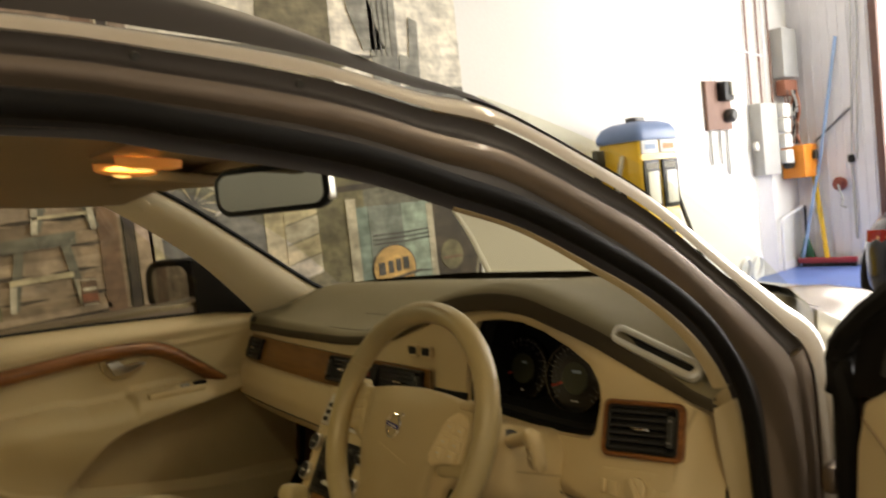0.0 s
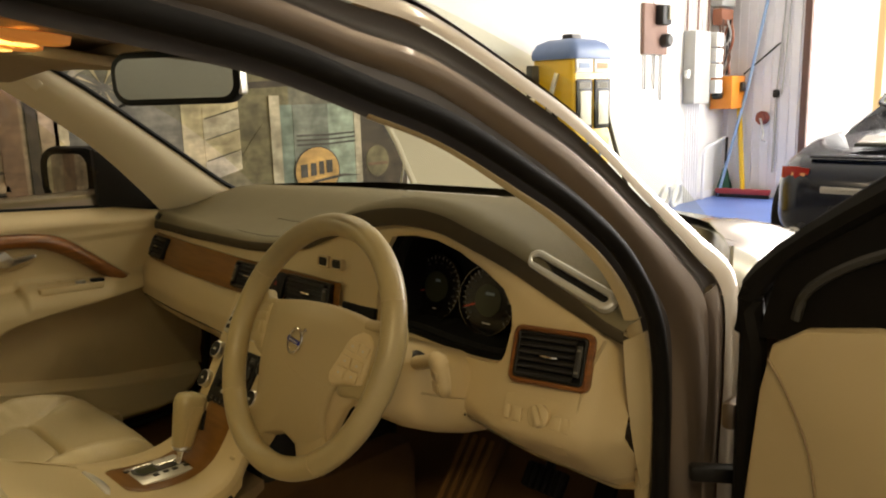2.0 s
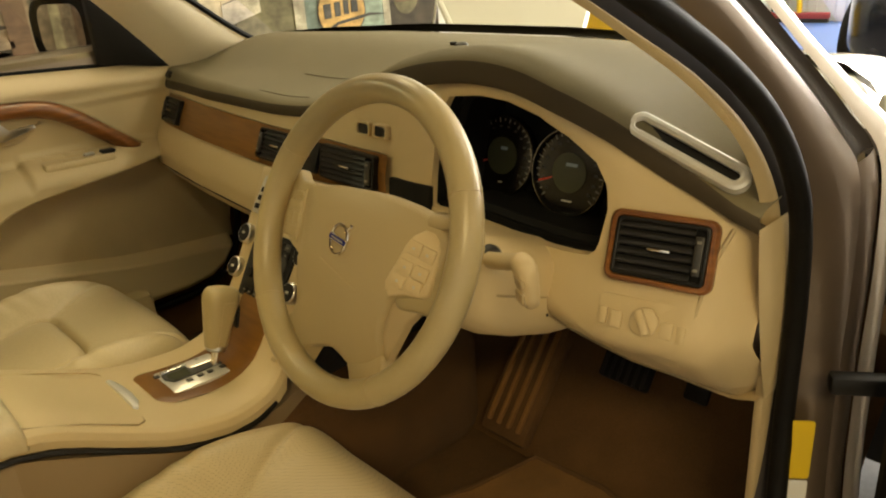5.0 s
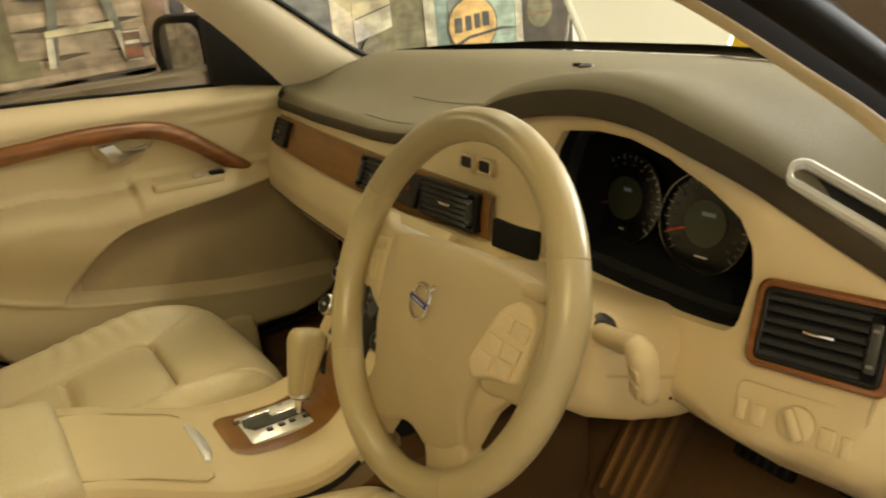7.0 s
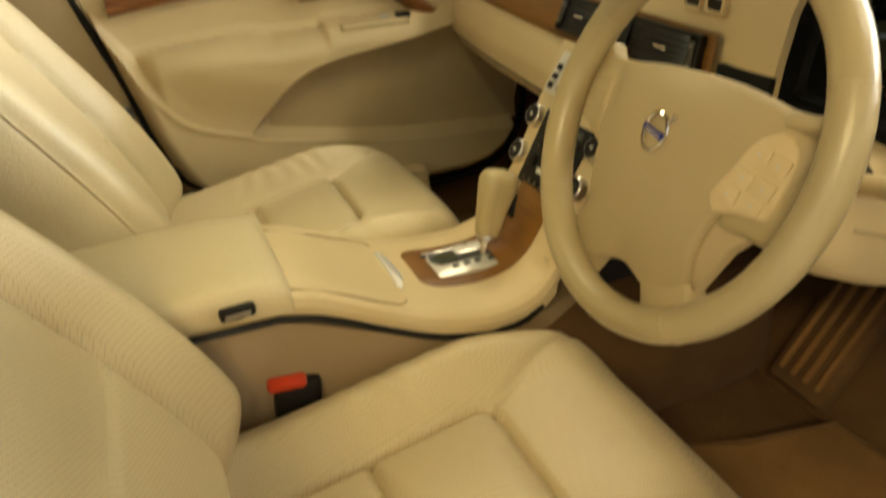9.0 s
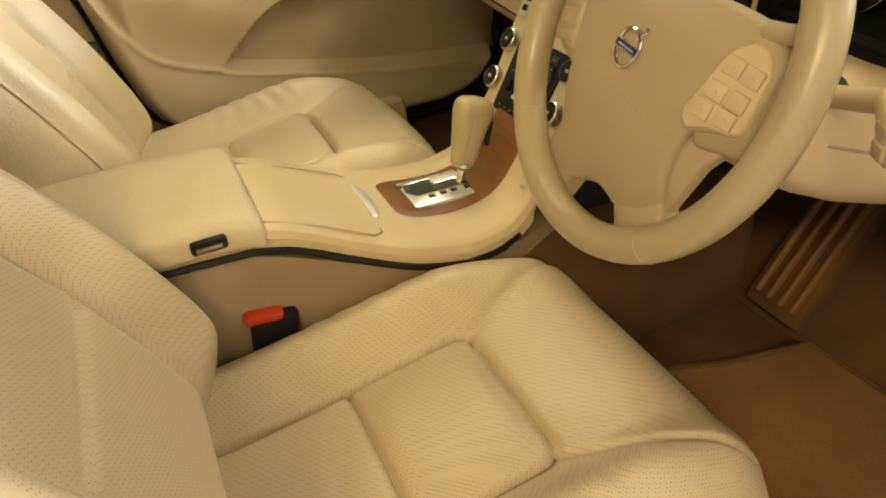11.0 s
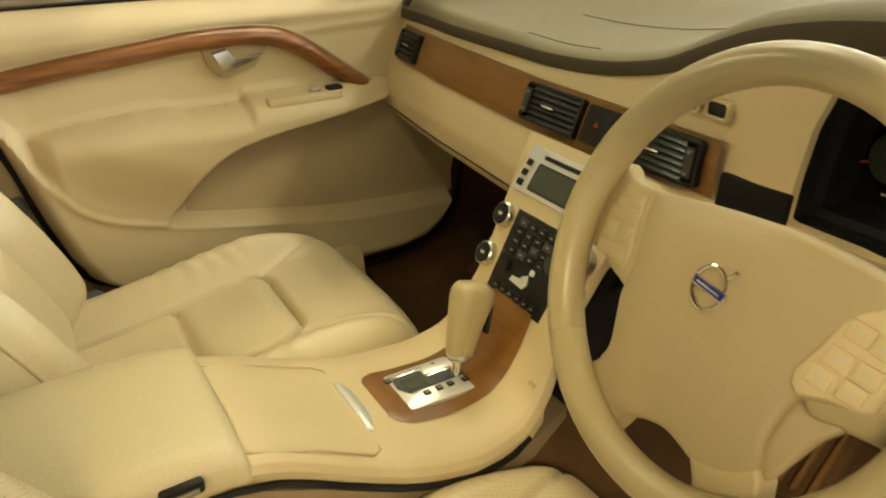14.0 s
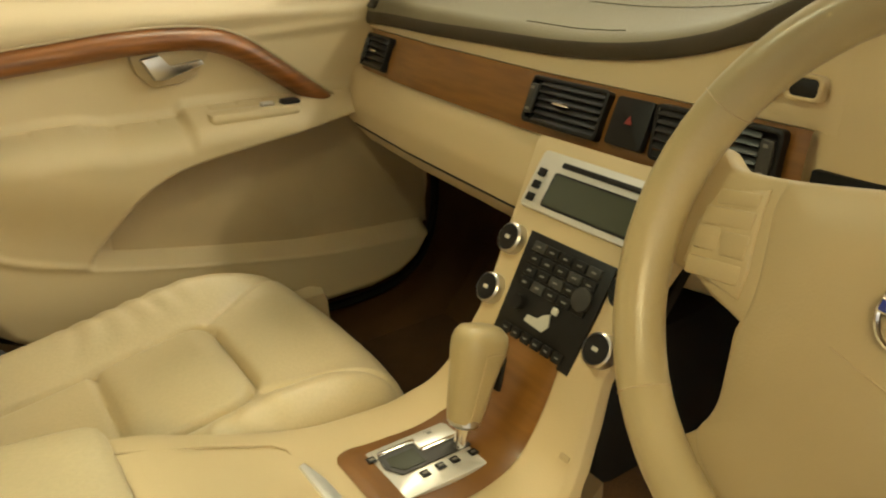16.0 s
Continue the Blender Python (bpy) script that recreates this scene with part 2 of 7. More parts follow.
def slab(outline, m, depth, bevel=0.0, bm=None):
    """An outline in the plane of m (its x, y), from depth below up to its own plane, with a rounded upper edge."""
    bm = bm or bmesh.new()
    c = (sum(p[0] for p in outline) / len(outline), sum(p[1] for p in outline) / len(outline))

    def inset(d):
        res = []
        for x, y in outline:
            r = math.hypot(x - c[0], y - c[1]) or 1
            res.append((x - (x - c[0]) / r * d, y - (y - c[1]) / r * d))
        return res

    levels = [(0, -depth), (0, -bevel), (0.3 * bevel, -0.3 * bevel), (bevel, 0)] if bevel else [(0, -depth), (0, 0)]
    rings = [[m @ Vector((x, y, z)) for x, y in inset(d)] for d, z in levels]
    return loft(rings, bm)


def box(m, sx, sy, sz, bevel=0.0, bm=None, seg=2):
    """A box about the origin of m, with rounded edges."""
    own = bmesh.new()
    bmesh.ops.create_cube(own, size=1.0, matrix=Matrix.Diagonal((sx, sy, sz, 1)))
    if bevel:
        bmesh.ops.bevel(own, geom=own.edges[:], offset=bevel, segments=seg, affect="EDGES", profile=0.5)
    own.transform(m)
    if bm is None:
        return own
    me = bpy.data.meshes.new("tmp")
    own.to_mesh(me)
    own.free()
    bm.from_mesh(me)
    bpy.data.meshes.remove(me)
    return bm


def lathe(profile, m, n=20, bm=None):
    """Turns (r, z) points about m's z axis."""
    bm = bm or bmesh.new()
    rings = [[m @ Vector((max(r, 1e-4) * math.cos(2 * math.pi * k / n), max(r, 1e-4) * math.sin(2 * math.pi * k / n), z)) for k in range(n)] for r, z in profile]
    return loft(rings, bm)


def frame_ring(outer, inner, m, depth, bm=None, lift=0.0):
    """A frame between two outlines of equal length."""
    bm = bm or bmesh.new()
    rings = [[m @ Vector((x, y, -depth)) for x, y in outer], [m @ Vector((x, y, lift * 0.3)) for x, y in outer],
             [m @ Vector(((a[0] * 0.7 + b[0] * 0.3), (a[1] * 0.7 + b[1] * 0.3), lift)) for a, b in zip(outer, inner)],
             [m @ Vector(((a[0] * 0.3 + b[0] * 0.7), (a[1] * 0.3 + b[1] * 0.7), lift)) for a, b in zip(outer, inner)],
             [m @ Vector((x, y, lift * 0.3)) for x, y in inner], [m @ Vector((x, y, -depth)) for x, y in inner]]
    return loft(rings, bm, closed=True)


def sstep(a, b, x):
    t = min(1, max(0, (x - a) / (b - a)))
    return t * t * (3 - 2 * t)


def basis(origin, x, y):
    """A pose from an origin and the directions of its x and y axes."""
    x = Vector(x).normalized()
    z = x.cross(Vector(y)).normalized()
    y = z.cross(x)
    m = Matrix((x, y, z)).transposed().to_4x4()
    m.translation = origin
    return m

# ---- garage ----
M_WALL = material("white_painted_wall", (0.80, 0.79, 0.75), rough=0.75, var=0.06, scale=1.2, bump=0.25, bump_scale=40, fine=0.02)
M_CONCRETE = material("worn_concrete_floor", (0.34, 0.32, 0.29), rough=0.6, var=0.25, scale=1.5, bump=0.2, bump_scale=60, fine=0.08)
M_BLUEFLOOR = material("blue_floor_paint", (0.10, 0.17, 0.44), rough=0.35, var=0.15, scale=2.5, bump=0.1, bump_scale=80)
M_CEIL = material("white_ceiling", (0.72, 0.70, 0.65), rough=0.9, var=0.05)
M_STEEL = material("brown_steel_post", (0.12, 0.055, 0.04), rough=0.5, var=0.25, scale=8)
M_PALE = material("pale_sheet_metal", (0.84, 0.83, 0.85), rough=0.5, var=0.08, scale=3)
WX, FY = -3.05, 8.45


def slabbox(name, x0, x1, y0, y1, z0, z1, mat, label, category="", bevel=0.0, kind="structure"):
    ob = part(name, box(pose((x0 + x1) / 2, (y0 + y1) / 2, (z0 + z1) / 2), x1 - x0, y1 - y0, z1 - z0, bevel), mat)
    return tagged(ob, label, category or name.split("_")[0], "", kind)


slabbox("ground", -300, 300, -300, 300, -0.5, -0.06, M_CONCRETE, "pale concrete yard outside the garage", "ground")
slabbox("floor", WX - 0.2, 5.2, -5.2, FY + 0.25, -0.055, 0.0, M_CONCRETE, "worn grey concrete garage floor", "floor")
slabbox("floor_paint", WX, -0.9, 5.6, FY, 0.0, 0.004, M_BLUEFLOOR, "blue painted strip of the garage floor", "floor")
slabbox("wall_left", WX - 0.2, WX, -5.2, FY + 0.25, 0, 3.6, M_WALL, "white painted garage wall with pipes and boxes", "wall")
slabbox("wall_right", 5.0, 5.2, -5.2, FY + 0.25, 0, 3.6, M_WALL, "plain white garage wall", "wall")
slabbox("wall_rear", WX, 5.0, -5.2, -5.0, 0, 3.6, M_WALL, "plain white garage wall", "wall")
slabbox("ceiling", WX - 0.2, 5.2, -5.2, FY + 0.25, 3.6, 3.75, M_CEIL, "plain pale garage ceiling", "ceiling")
slabbox("wall_front_left", WX, -2.12, FY, FY + 0.2, 0, 3.6, M_PALE, "pale sheet metal wall beside the garage opening", "wall")
slabbox("wall_front_right", 3.6, 5.0, FY, FY + 0.2, 0, 3.6, M_WALL, "white wall beside the garage opening", "wall")
slabbox("wall_front_top", -2.12, 3.6, FY, FY + 0.2, 3.3, 3.6, M_WALL, "white wall over the garage opening", "wall")
slabbox("door_post", -2.14, -2.06, FY - 0.07, FY - 0.002, 0, 3.3, M_STEEL, "brown steel post of the garage opening", "post", 0.006)
for k in range(9):
    slabbox("sheet_rib", -3.0 + 0.1 * k, -2.985 + 0.1 * k, FY - 0.012, FY - 0.001, 0.0, 3.55, M_PALE, "raised rib of the pale sheet metal wall", "rib", 0.003)
slabbox("skirting_line", WX + 0.001, WX + 0.015, 5.7, 8.4, 0.004, 0.09, M_PALE, "pale skirting along the white wall", "baseboard")

# pale yard wall with orange strips outside, both given a glow in place of sunlight
yard = slabbox("backdrop", -8, 9, 13.0, 13.2, -0.06, 5, glow("daylight_glow_wall", (1.0, 0.98, 0.95), 4.5), "white wall across the yard, glowing in place of sunlight", "wall")
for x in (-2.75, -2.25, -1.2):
    slabbox("trim_strip", x, x + 0.1, 12.95, 12.99, -0.06, 5, glow("daylight_glow_orange", (0.95, 0.62, 0.28), 3.2), "orange upright strip glowing on the yard wall", "strip")

# ---- the car's shell ----
car = thing("car", (0, 0, 0), "bronze metallic estate car, its driver's door open", "car")
INNER = [(0.560, -1.10, 1.365), (0.600, -0.75, 1.362), (0.620, -0.46, 1.344), (0.628, -0.36, 1.326), (0.640, -0.188, 1.289), (0.655, -0.075, 1.248), (0.669, 0.020, 1.210), (0.689, 0.120, 1.150),
         (0.703, 0.196, 1.100), (0.717, 0.262, 1.040), (0.722, 0.312, 0.970), (0.720, 0.340, 0.90), (0.717, 0.352, 0.80), (0.715, 0.352, 0.68), (0.724, 0.335, 0.55), (0.745, 0.29, 0.46), (0.765, 0.18, 0.40), (0.77, -0.1, 0.375), (0.77, -0.6, 0.37)]
OUTER = [(0.520, -1.10, 1.462), (0.562, -0.75, 1.458), (0.580, -0.50, 1.447), (0.585, -0.36, 1.435), (0.593, -0.205, 1.414), (0.606, -0.075, 1.380), (0.622, 0.028, 1.356), (0.650, 0.172, 1.281),
         (0.671, 0.266, 1.223), (0.702, 0.380, 1.127), (0.731, 0.474, 1.049), (0.762, 0.530, 0.981), (0.782, 0.505, 0.86), (0.792, 0.475, 0.72), (0.80, 0.46, 0.58), (0.815, 0.44, 0.45), (0.835, 0.35, 0.32), (0.84, -0.1, 0.27), (0.84, -0.6, 0.26)]
GUTTER = [(0.470, -1.10, 1.535), (0.505, -0.75, 1.530), (0.532, -0.50, 1.512), (0.545, -0.33, 1.488), (0.556, -0.20, 1.457), (0.570, -0.09, 1.415), (0.598, 0.02, 1.369), (0.640, 0.150, 1.284), (0.666, 0.255, 1.222)]
NP = 110
inn, outr = smooth_path(INNER, NP), smooth_path(OUTER, NP)


def band(a0, a1, off0, off1, name, mat, label="", bulge=0.0, nv=6, u0=0.0, u1=1.0, roll=0.0):
    """A band of the door frame between the fractions a0 and a1 of its width (each at the roof and at the sill), off0 and off1 proud of it."""
    def fn(u, v):
        u = u0 + (u1 - u0) * u
        k = min(int(u * (NP - 1)), NP - 2)
        t = u * (NP - 1) - k
        p, q = inn[k].lerp(inn[k + 1], t), outr[k].lerp(outr[k + 1], t)
        w = (q - p)
        tang = (inn[min(k + 1, NP - 1)] - inn[max(k - 1, 0)]).normalized()
        nrm = tang.cross(w).normalized()
        if nrm.x < 0:
            nrm = -nrm
        m = sstep(0.30, 0.58, u)
        b0, b1 = (a[0] + (a[1] - a[0]) * m for a in (a0, a1))
        if roll:
            th = math.radians(-20 + 105 * v)
            return p + w * (b0 + (b1 - b0) * (math.sin(th) + 0.342) / 1.338) + nrm * (off0 - roll * (1 - math.cos(th)))
        return p + w * (b0 + (b1 - b0) * v) + nrm * (off0 + (off1 - off0) * v + bulge * math.sin(math.pi * v))
    return part(name, grid(fn, NP, nv)[0], mat, car, label)


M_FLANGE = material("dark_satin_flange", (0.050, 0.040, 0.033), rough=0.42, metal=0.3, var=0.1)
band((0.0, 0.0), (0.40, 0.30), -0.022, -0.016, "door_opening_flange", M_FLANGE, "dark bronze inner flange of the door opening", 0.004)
band((0.40, 0.30), (0.60, 0.62), -0.016, -0.004, "door_frame_step", M_PAINT_DARKER, "brown satin step of the door frame", 0.007)
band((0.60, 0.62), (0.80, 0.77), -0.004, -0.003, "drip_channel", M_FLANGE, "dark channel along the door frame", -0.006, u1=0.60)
band((0.60, 0.62), (0.80, 0.77), -0.004, -0.003, "hinge_pillar", M_PAINT_DARKER, "bronze painted hinge pillar", 0.003, u0=0.60)
band((0.80, 0.77), (1.02, 1.02), 0.002, 0.0, "roof_rail", M_PAINT, "glossy bronze edge of roof and windscreen pillar", 0.0, 16, roll=0.026)
outr_top, gutter = smooth_path(OUTER[:9], 50), smooth_path(GUTTER, 50)


def gutter_fn(u, v):
    p, q = outr_top[int(round(u * 49))], gutter[int(round(u * 49))]
    return p.lerp(q, v) + Vector((-0.008 - 0.012 * v * v, 0, 0.004 * math.sin(math.pi * v)))


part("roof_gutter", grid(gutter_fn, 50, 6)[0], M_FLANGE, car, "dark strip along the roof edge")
seal_path = [p + (q - p).normalized() * 0.018 + Vector((0.002, 0, 0)) for p, q in zip(inn, outr)]
part("weatherstrip", sweep(seal_path, circle(0.012, 10), (1, 0, 0.2)), M_RUBBER, car, "thick black rubber door seal")
band((0.0, -0.06), (0.02, 0.06), -0.024, -0.018, "pillar_trim_edge", M_TRIM2, "tan edge of the pillar trim inside the seal", 0.003, u0=0.28, u1=0.66)
for k in (0.163, 0.212):
    i = int(k * NP)
    p = inn[i].lerp(outr[i], 0.68)
    part("seal_clip", lathe([(0.004, -0.002), (0.0045, 0.001), (0.002, 0.002)], look(p + Vector((0.004, 0, 0)), p + Vector((-1, 0, 0.4)) * -1), 10), M_GREY, car)


# headliner, roof skin, and the body on the far side
def roof_fn(z_edge, z_mid, x_half, y0, y1, bow):
    def fn(u, v):
        a = 2 * u - 1
        y = y0 + (y1 + bow * (1 - a * a) - y0) * v
        return Vector((x_half * a * (1 - 0.05 * v), y, z_edge + (z_mid - z_edge) * (1 - a * a) - 0.035 * sstep(0.75, 1, v)))
    return fn


part("headliner", grid(roof_fn(1.35, 1.41, 0.63, -2.4, -0.03, 0.12), 24, 30)[0], M_HEADLINER, car, "beige cloth roof lining")
part("roof_skin", grid(roof_fn(1.455, 1.50, 0.60, -2.6, -0.10, 0.13), 24, 30)[0], M_PAINT, car, "bronze painted roof")
slab_m = basis((0.0, 0.045, 1.362), (1, 0, 0), (0, 1, -0.25))
part("header_trim", slab(rounded(1.18, 0.05, 0.02), slab_m, 0.02, 0.006), M_HEADLINER, car)


# cream windscreen pillar trim on both sides, with the airbag tab
def pillar_trim(side):
    front = smooth_path([(-0.675, 0.60, 0.985), (-0.655, 0.48, 1.045), (-0.63, 0.30, 1.175), (-0.60, 0.12, 1.30), (-0.575, -0.01, 1.375)], 40)
    back = smooth_path([(-0.725, 0.335, 0.975), (-0.715, 0.275, 1.045), (-0.695, 0.145, 1.175), (-0.665, -0.03, 1.30), (-0.635, -0.15, 1.365)], 40)
    if side > 0:
        front = [outr[int(68 - 46 * k / 39)] + Vector((-0.035, -0.01, -0.03)) for k in range(40)]
        back = [inn[int(68 - 46 * k / 39)] + Vector((-0.030, 0.012, 0)) for k in range(40)]

    def fn(u, v):
        k = min(int(u * 39), 38)
        p, q = front[k].lerp(front[k + 1], u * 39 - k), back[k].lerp(back[k + 1], u * 39 - k)
        return p.lerp(q, v) + Vector((-side * 0.028 * math.sin(math.pi * v) ** 0.8, -0.008 * math.sin(math.pi * v), 0))
    ob = part("pillar_trim", grid(fn, 40, 10)[0], M_PILLAR, car, "cream plastic windscreen pillar trim")
    if side < 0:
        part("pillar_edge", tube([p + Vector((-side * 0.003, 0, 0.002)) for p in front], 0.006, 8), M_RUBBER, car)
    return ob


pillar_trim(-1)
pillar_trim(1)
part("airbag_tab", slab(rounded(0.034, 0.024, 0.003), basis((-0.598, 0.012, 1.315), (0.1, 0.62, -0.70), (0.45, 0.55, 0.6)), 0.004, 0.0015), M_PILLAR, car)

# left side: sill of the passenger window, door skin, middle pillar, rear side
part("left_body_side", box(pose(-0.86, -0.85, 0.62), 0.05, 3.3, 0.72, 0.02), M_PAINT, car)
part("middle_pillar_trim", loft([[Vector(p) for p in r] for r in (
    [(-0.71, -0.56, 0.42), (-0.71, -0.345, 0.42), (-0.78, -0.345, 0.42), (-0.78, -0.56, 0.42)],
    [(-0.71, -0.585, 0.75), (-0.71, -0.428, 0.75), (-0.78, -0.428, 0.75), (-0.78, -0.585, 0.75)],
    [(-0.71, -0.64, 1.03), (-0.71, -0.502, 1.03), (-0.765, -0.502, 1.03), (-0.765, -0.64, 1.03)],
    [(-0.60, -0.70, 1.36), (-0.60, -0.60, 1.36), (-0.67, -0.60, 1.36), (-0.67, -0.70, 1.36)])]), M_TRIM2, car, "beige middle pillar trim")
part("pillar_foot_trim", slab([(-0.64, 0.42), (-0.15, 0.42), (-0.20, 0.498), (-0.30, 0.528), (-0.375, 0.570), (-0.425, 0.70), (-0.470, 0.88), (-0.60, 0.88)], basis((-0.725, 0, 0), (0, 1, 0), (0, 0, 1)), 0.03, 0.004), M_TRIM2, car, "tan trim at the foot of the middle pillar")
part("rear_side_panel", box(pose(-0.74, -1.30, 0.72), 0.06, 1.35, 0.62, 0.02), M_TRIM2, car)
# unseen rear of the cabin, added to close it against outside light
part("rear_closing_panel", box(pose(0, -2.35, 0.72), 1.4, 0.06, 0.70, 0.02), M_TRIM2, car)
part("rear_bench", box(pose(0, -1.55, 0.60), 1.3, 0.5, 0.25, 0.06), M_LEATHER, car, "cream leather rear bench")
part("rear_bench_back", box(pose(0, -1.85, 0.85, -15), 1.3, 0.18, 0.62, 0.06), M_LEATHER, car, "cream leather rear backrest")
part("right_rear_side", box(pose(0.80, -1.55, 0.66), 0.08, 1.5, 0.70, 0.03), M_PAINT, car)
part("door_sill", box(pose(0.79, -0.2, 0.32), 0.12, 1.25, 0.10, 0.02), M_PAINT_DARKER, car, "bronze painted door sill")
part("left_sill_trim", box(pose(-0.700, -0.26, 0.425), 0.16, 0.80, 0.18, 0.03), M_TRIM, car, "beige sill trim under the passenger door")
part("belt_catch", box(pose(-0.655, -0.388, 0.538, 0, 0, 20), 0.03, 0.045, 0.05, 0.010), M_BOXGREY_IN, car, "grey belt anchor beside the seat")
part("door_catch", box(pose(-0.705, -0.458, 0.730, 0, 0, 20), 0.02, 0.03, 0.04, 0.008), M_BOXGREY_IN, car)

# floor and front bulkhead
part("carpet_floor", box(pose(0, -0.9, 0.30), 1.5, 2.9, 0.03, 0.01), M_CARPET, car, "brown carpet floor of the cabin")
part("front_bulkhead", grid(lambda u, v: Vector((-0.76 + 1.52 * u, 0.42 + 0.36 * v + 0.0 * u, 0.30 + 0.26 * v * v + 0.28 * v)), 12, 12)[0], M_CARPET, car)
# boxes added at both front corners to keep outside light from leaking in
part("front_left_leak_stop", box(pose(-0.80, 0.70, 0.62), 0.06, 0.80, 0.72, 0.02), M_BLACK, car)
part("front_right_leak_stop", box(pose(0.825, 0.75, 0.56), 0.03, 0.50, 0.56, 0.01), M_BLACK, car)
part("engine_bulkhead", box(pose(0, 0.98, 0.52), 1.56, 0.04, 0.60, 0.01), M_BLACK, car)
part("left_kick_panel", box(pose(-0.745, 0.43, 0.50), 0.03, 0.60, 0.76, 0.01), M_CARPET, car)
part("right_kick_panel", box(pose(0.7025, 0.445, 0.605), 0.012, 0.20, 0.64, 0.004), M_TRIM2, car, "tan kick panel beside the pedals")
sticker = part("sticker", slab(rounded(0.028, 0.085, 0.004), basis((0.748, 0.372, 0.625), (0.78, 0.62, 0), (0, 0, 1)), 0.001), material("yellow_sticker", (0.80, 0.55, 0.02), rough=0.4), car, "yellow tyre pressure sticker")
part("sticker_label", slab(rounded(0.028, 0.07, 0.003), basis((0.748, 0.371, 0.545), (0.78, 0.62, 0), (0, 0, 1)), 0.001), M_WHITE, car, "white paper label")
part("door_check_strap", box(pose(0.800, 0.385, 0.735, 0, 0, 35), 0.07, 0.022, 0.024, 0.006), M_BLACK, car)
part("hinge", box(pose(0.822, 0.385, 0.83), 0.02, 0.04, 0.04, 0.008), M_PAINT_DARKER, car)

# windscreen with its black band, cowl, bonnet and wing
BASE = [(-0.74, 0.56), (-0.62, 0.74), (-0.40, 0.87), (0.0, 0.92), (0.40, 0.87), (0.62, 0.74), (0.74, 0.56)]


def screen_fn(u, v):
    x = -0.70 + 1.40 * u
    yb = lerp(BASE, x) + 0.0
    top = Vector((x * 0.86, 0.02 + 0.13 * (1 - (x / 0.7) ** 2), 1.37 + 0.03 * (1 - (x / 0.7) ** 2)))
    p = Vector((x, yb, 1.005)).lerp(top, v)
    return p + Vector((0, 0.5, 0.85)) * 0.05 * math.sin(math.pi * v)


ws = part("windscreen", grid(screen_fn, 30, 20)[0], M_GLASS, car, "clear curved windscreen")
ws.visible_shadow = False
part("windscreen_band", grid(lambda u, v: screen_fn(u, 0.045 * v) + Vector((0, -0.004, 0.001)), 40, 4)[0], M_GLOSSBLACK, car, "black band along the foot of the windscreen")
part("cowl", grid(lambda u, v: Vector((-0.60 + 1.20 * u, lerp(BASE, -0.60 + 1.20 * u) + 0.12 * v, 0.998 - 0.035 * v)), 30, 4)[0], M_BLACK, car)


def bonnet_fn(u, v):
    x = -0.86 + 1.72 * u
    y0 = lerp(BASE, max(-0.74, min(0.74, x))) + 0.10 - 0.06 * sstep(0.50, 0.68, abs(x))
    y = y0 + (1.95 - 0.28 * (x / 0.86) ** 2 - y0) * v
    edge = sstep(0.80, 1.0, abs(x) / 0.86)
    return Vector((x, y, 0.985 - 0.10 * v - 0.16 * v * v * v - 0.05 * (x / 0.86) ** 2 - 0.10 * edge * edge + 0.012 * math.exp(-((abs(x) - 0.45) / 0.06) ** 2)))


part("bonnet", grid(bonnet_fn, 60, 30)[0], M_PAINT, car, "glossy bronze bonnet")
part("right_wing", grid(lambda u, v: Vector((0.84 + 0.06 * math.sin(math.pi * v), 0.52 + 1.35 * u, 0.93 - 0.10 * u - 0.55 * v)), 20, 10)[0], M_PAINT, car)
part("left_wing", grid(lambda u, v: Vector((-0.84 - 0.06 * math.sin(math.pi * v), 0.52 + 1.35 * u, 0.93 - 0.10 * u - 0.55 * v)), 20, 10)[0], M_PAINT, car)
part("nose", grid(lambda u, v: Vector((-0.85 + 1.7 * u, 1.93 - 0.28 * (2 * u - 1) ** 2 + 0.05 * math.sin(math.pi * v), 0.73 - 0.45 * v)), 20, 8)[0], M_PAINT, car)
part("wiper_arm", tube(smooth_path([(0.22, 0.965, 0.995), (0.1, 0.97, 1.0), (-0.15, 0.96, 1.005)], 14), 0.007, 8), M_BLACK, car)
part("washer_jet", box(pose(-0.12, 1.08, 0.985), 0.03, 0.022, 0.022, 0.008), M_BLACK, car)
part("pillar_foot_cover", slab([(-0.02, -0.05), (0.025, -0.05), (0.03, 0.03), (-0.01, 0.055)], basis((0.735, 0.585, 0.985), (0.75, 0.5, -0.1), (-0.2, 0.7, 0.35)), 0.02, 0.008), M_SILVER_P, car)


def wheel_at(x, y):
    w = part("wheel", lathe([(0.20, -0.09), (0.24, -0.10), (0.26, -0.06), (0.21, -0.05), (0.06, -0.07), (0.0, -0.075)], Matrix.Translation((x, y, 0.33)) @ pose(0, 0, 0, 0, 90 if x < 0 else -90, 0), 24), M_SILVER, car)
    part("tyre", lathe([(0.22, 0.10), (0.30, 0.11), (0.33, 0.08), (0.33, -0.08), (0.30, -0.11), (0.22, -0.10)], Matrix.Translation((x, y, 0.33)) @ pose(0, 0, 0, 0, 90, 0), 32), M_RUBBER, w)


for x in (-0.79, 0.79):
    wheel_at(x, 1.32)
    wheel_at(x, -1.48)

# ---- passenger door ----
door = thing("door_1", (-0.75, 0.35, 0.45), "closed cream passenger door with wooden trim", "car door", "", "structure")


def door_edge(z):
    return lerp([(0.505, -0.20), (0.520, -0.262), (0.533, -0.302), (0.547, -0.337), (0.560, -0.360), (0.576, -0.379), (0.619, -0.401), (0.696, -0.424), (0.792, -0.445), (0.86, -0.460), (1.024, -0.496), (1.06, -0.505)], z)


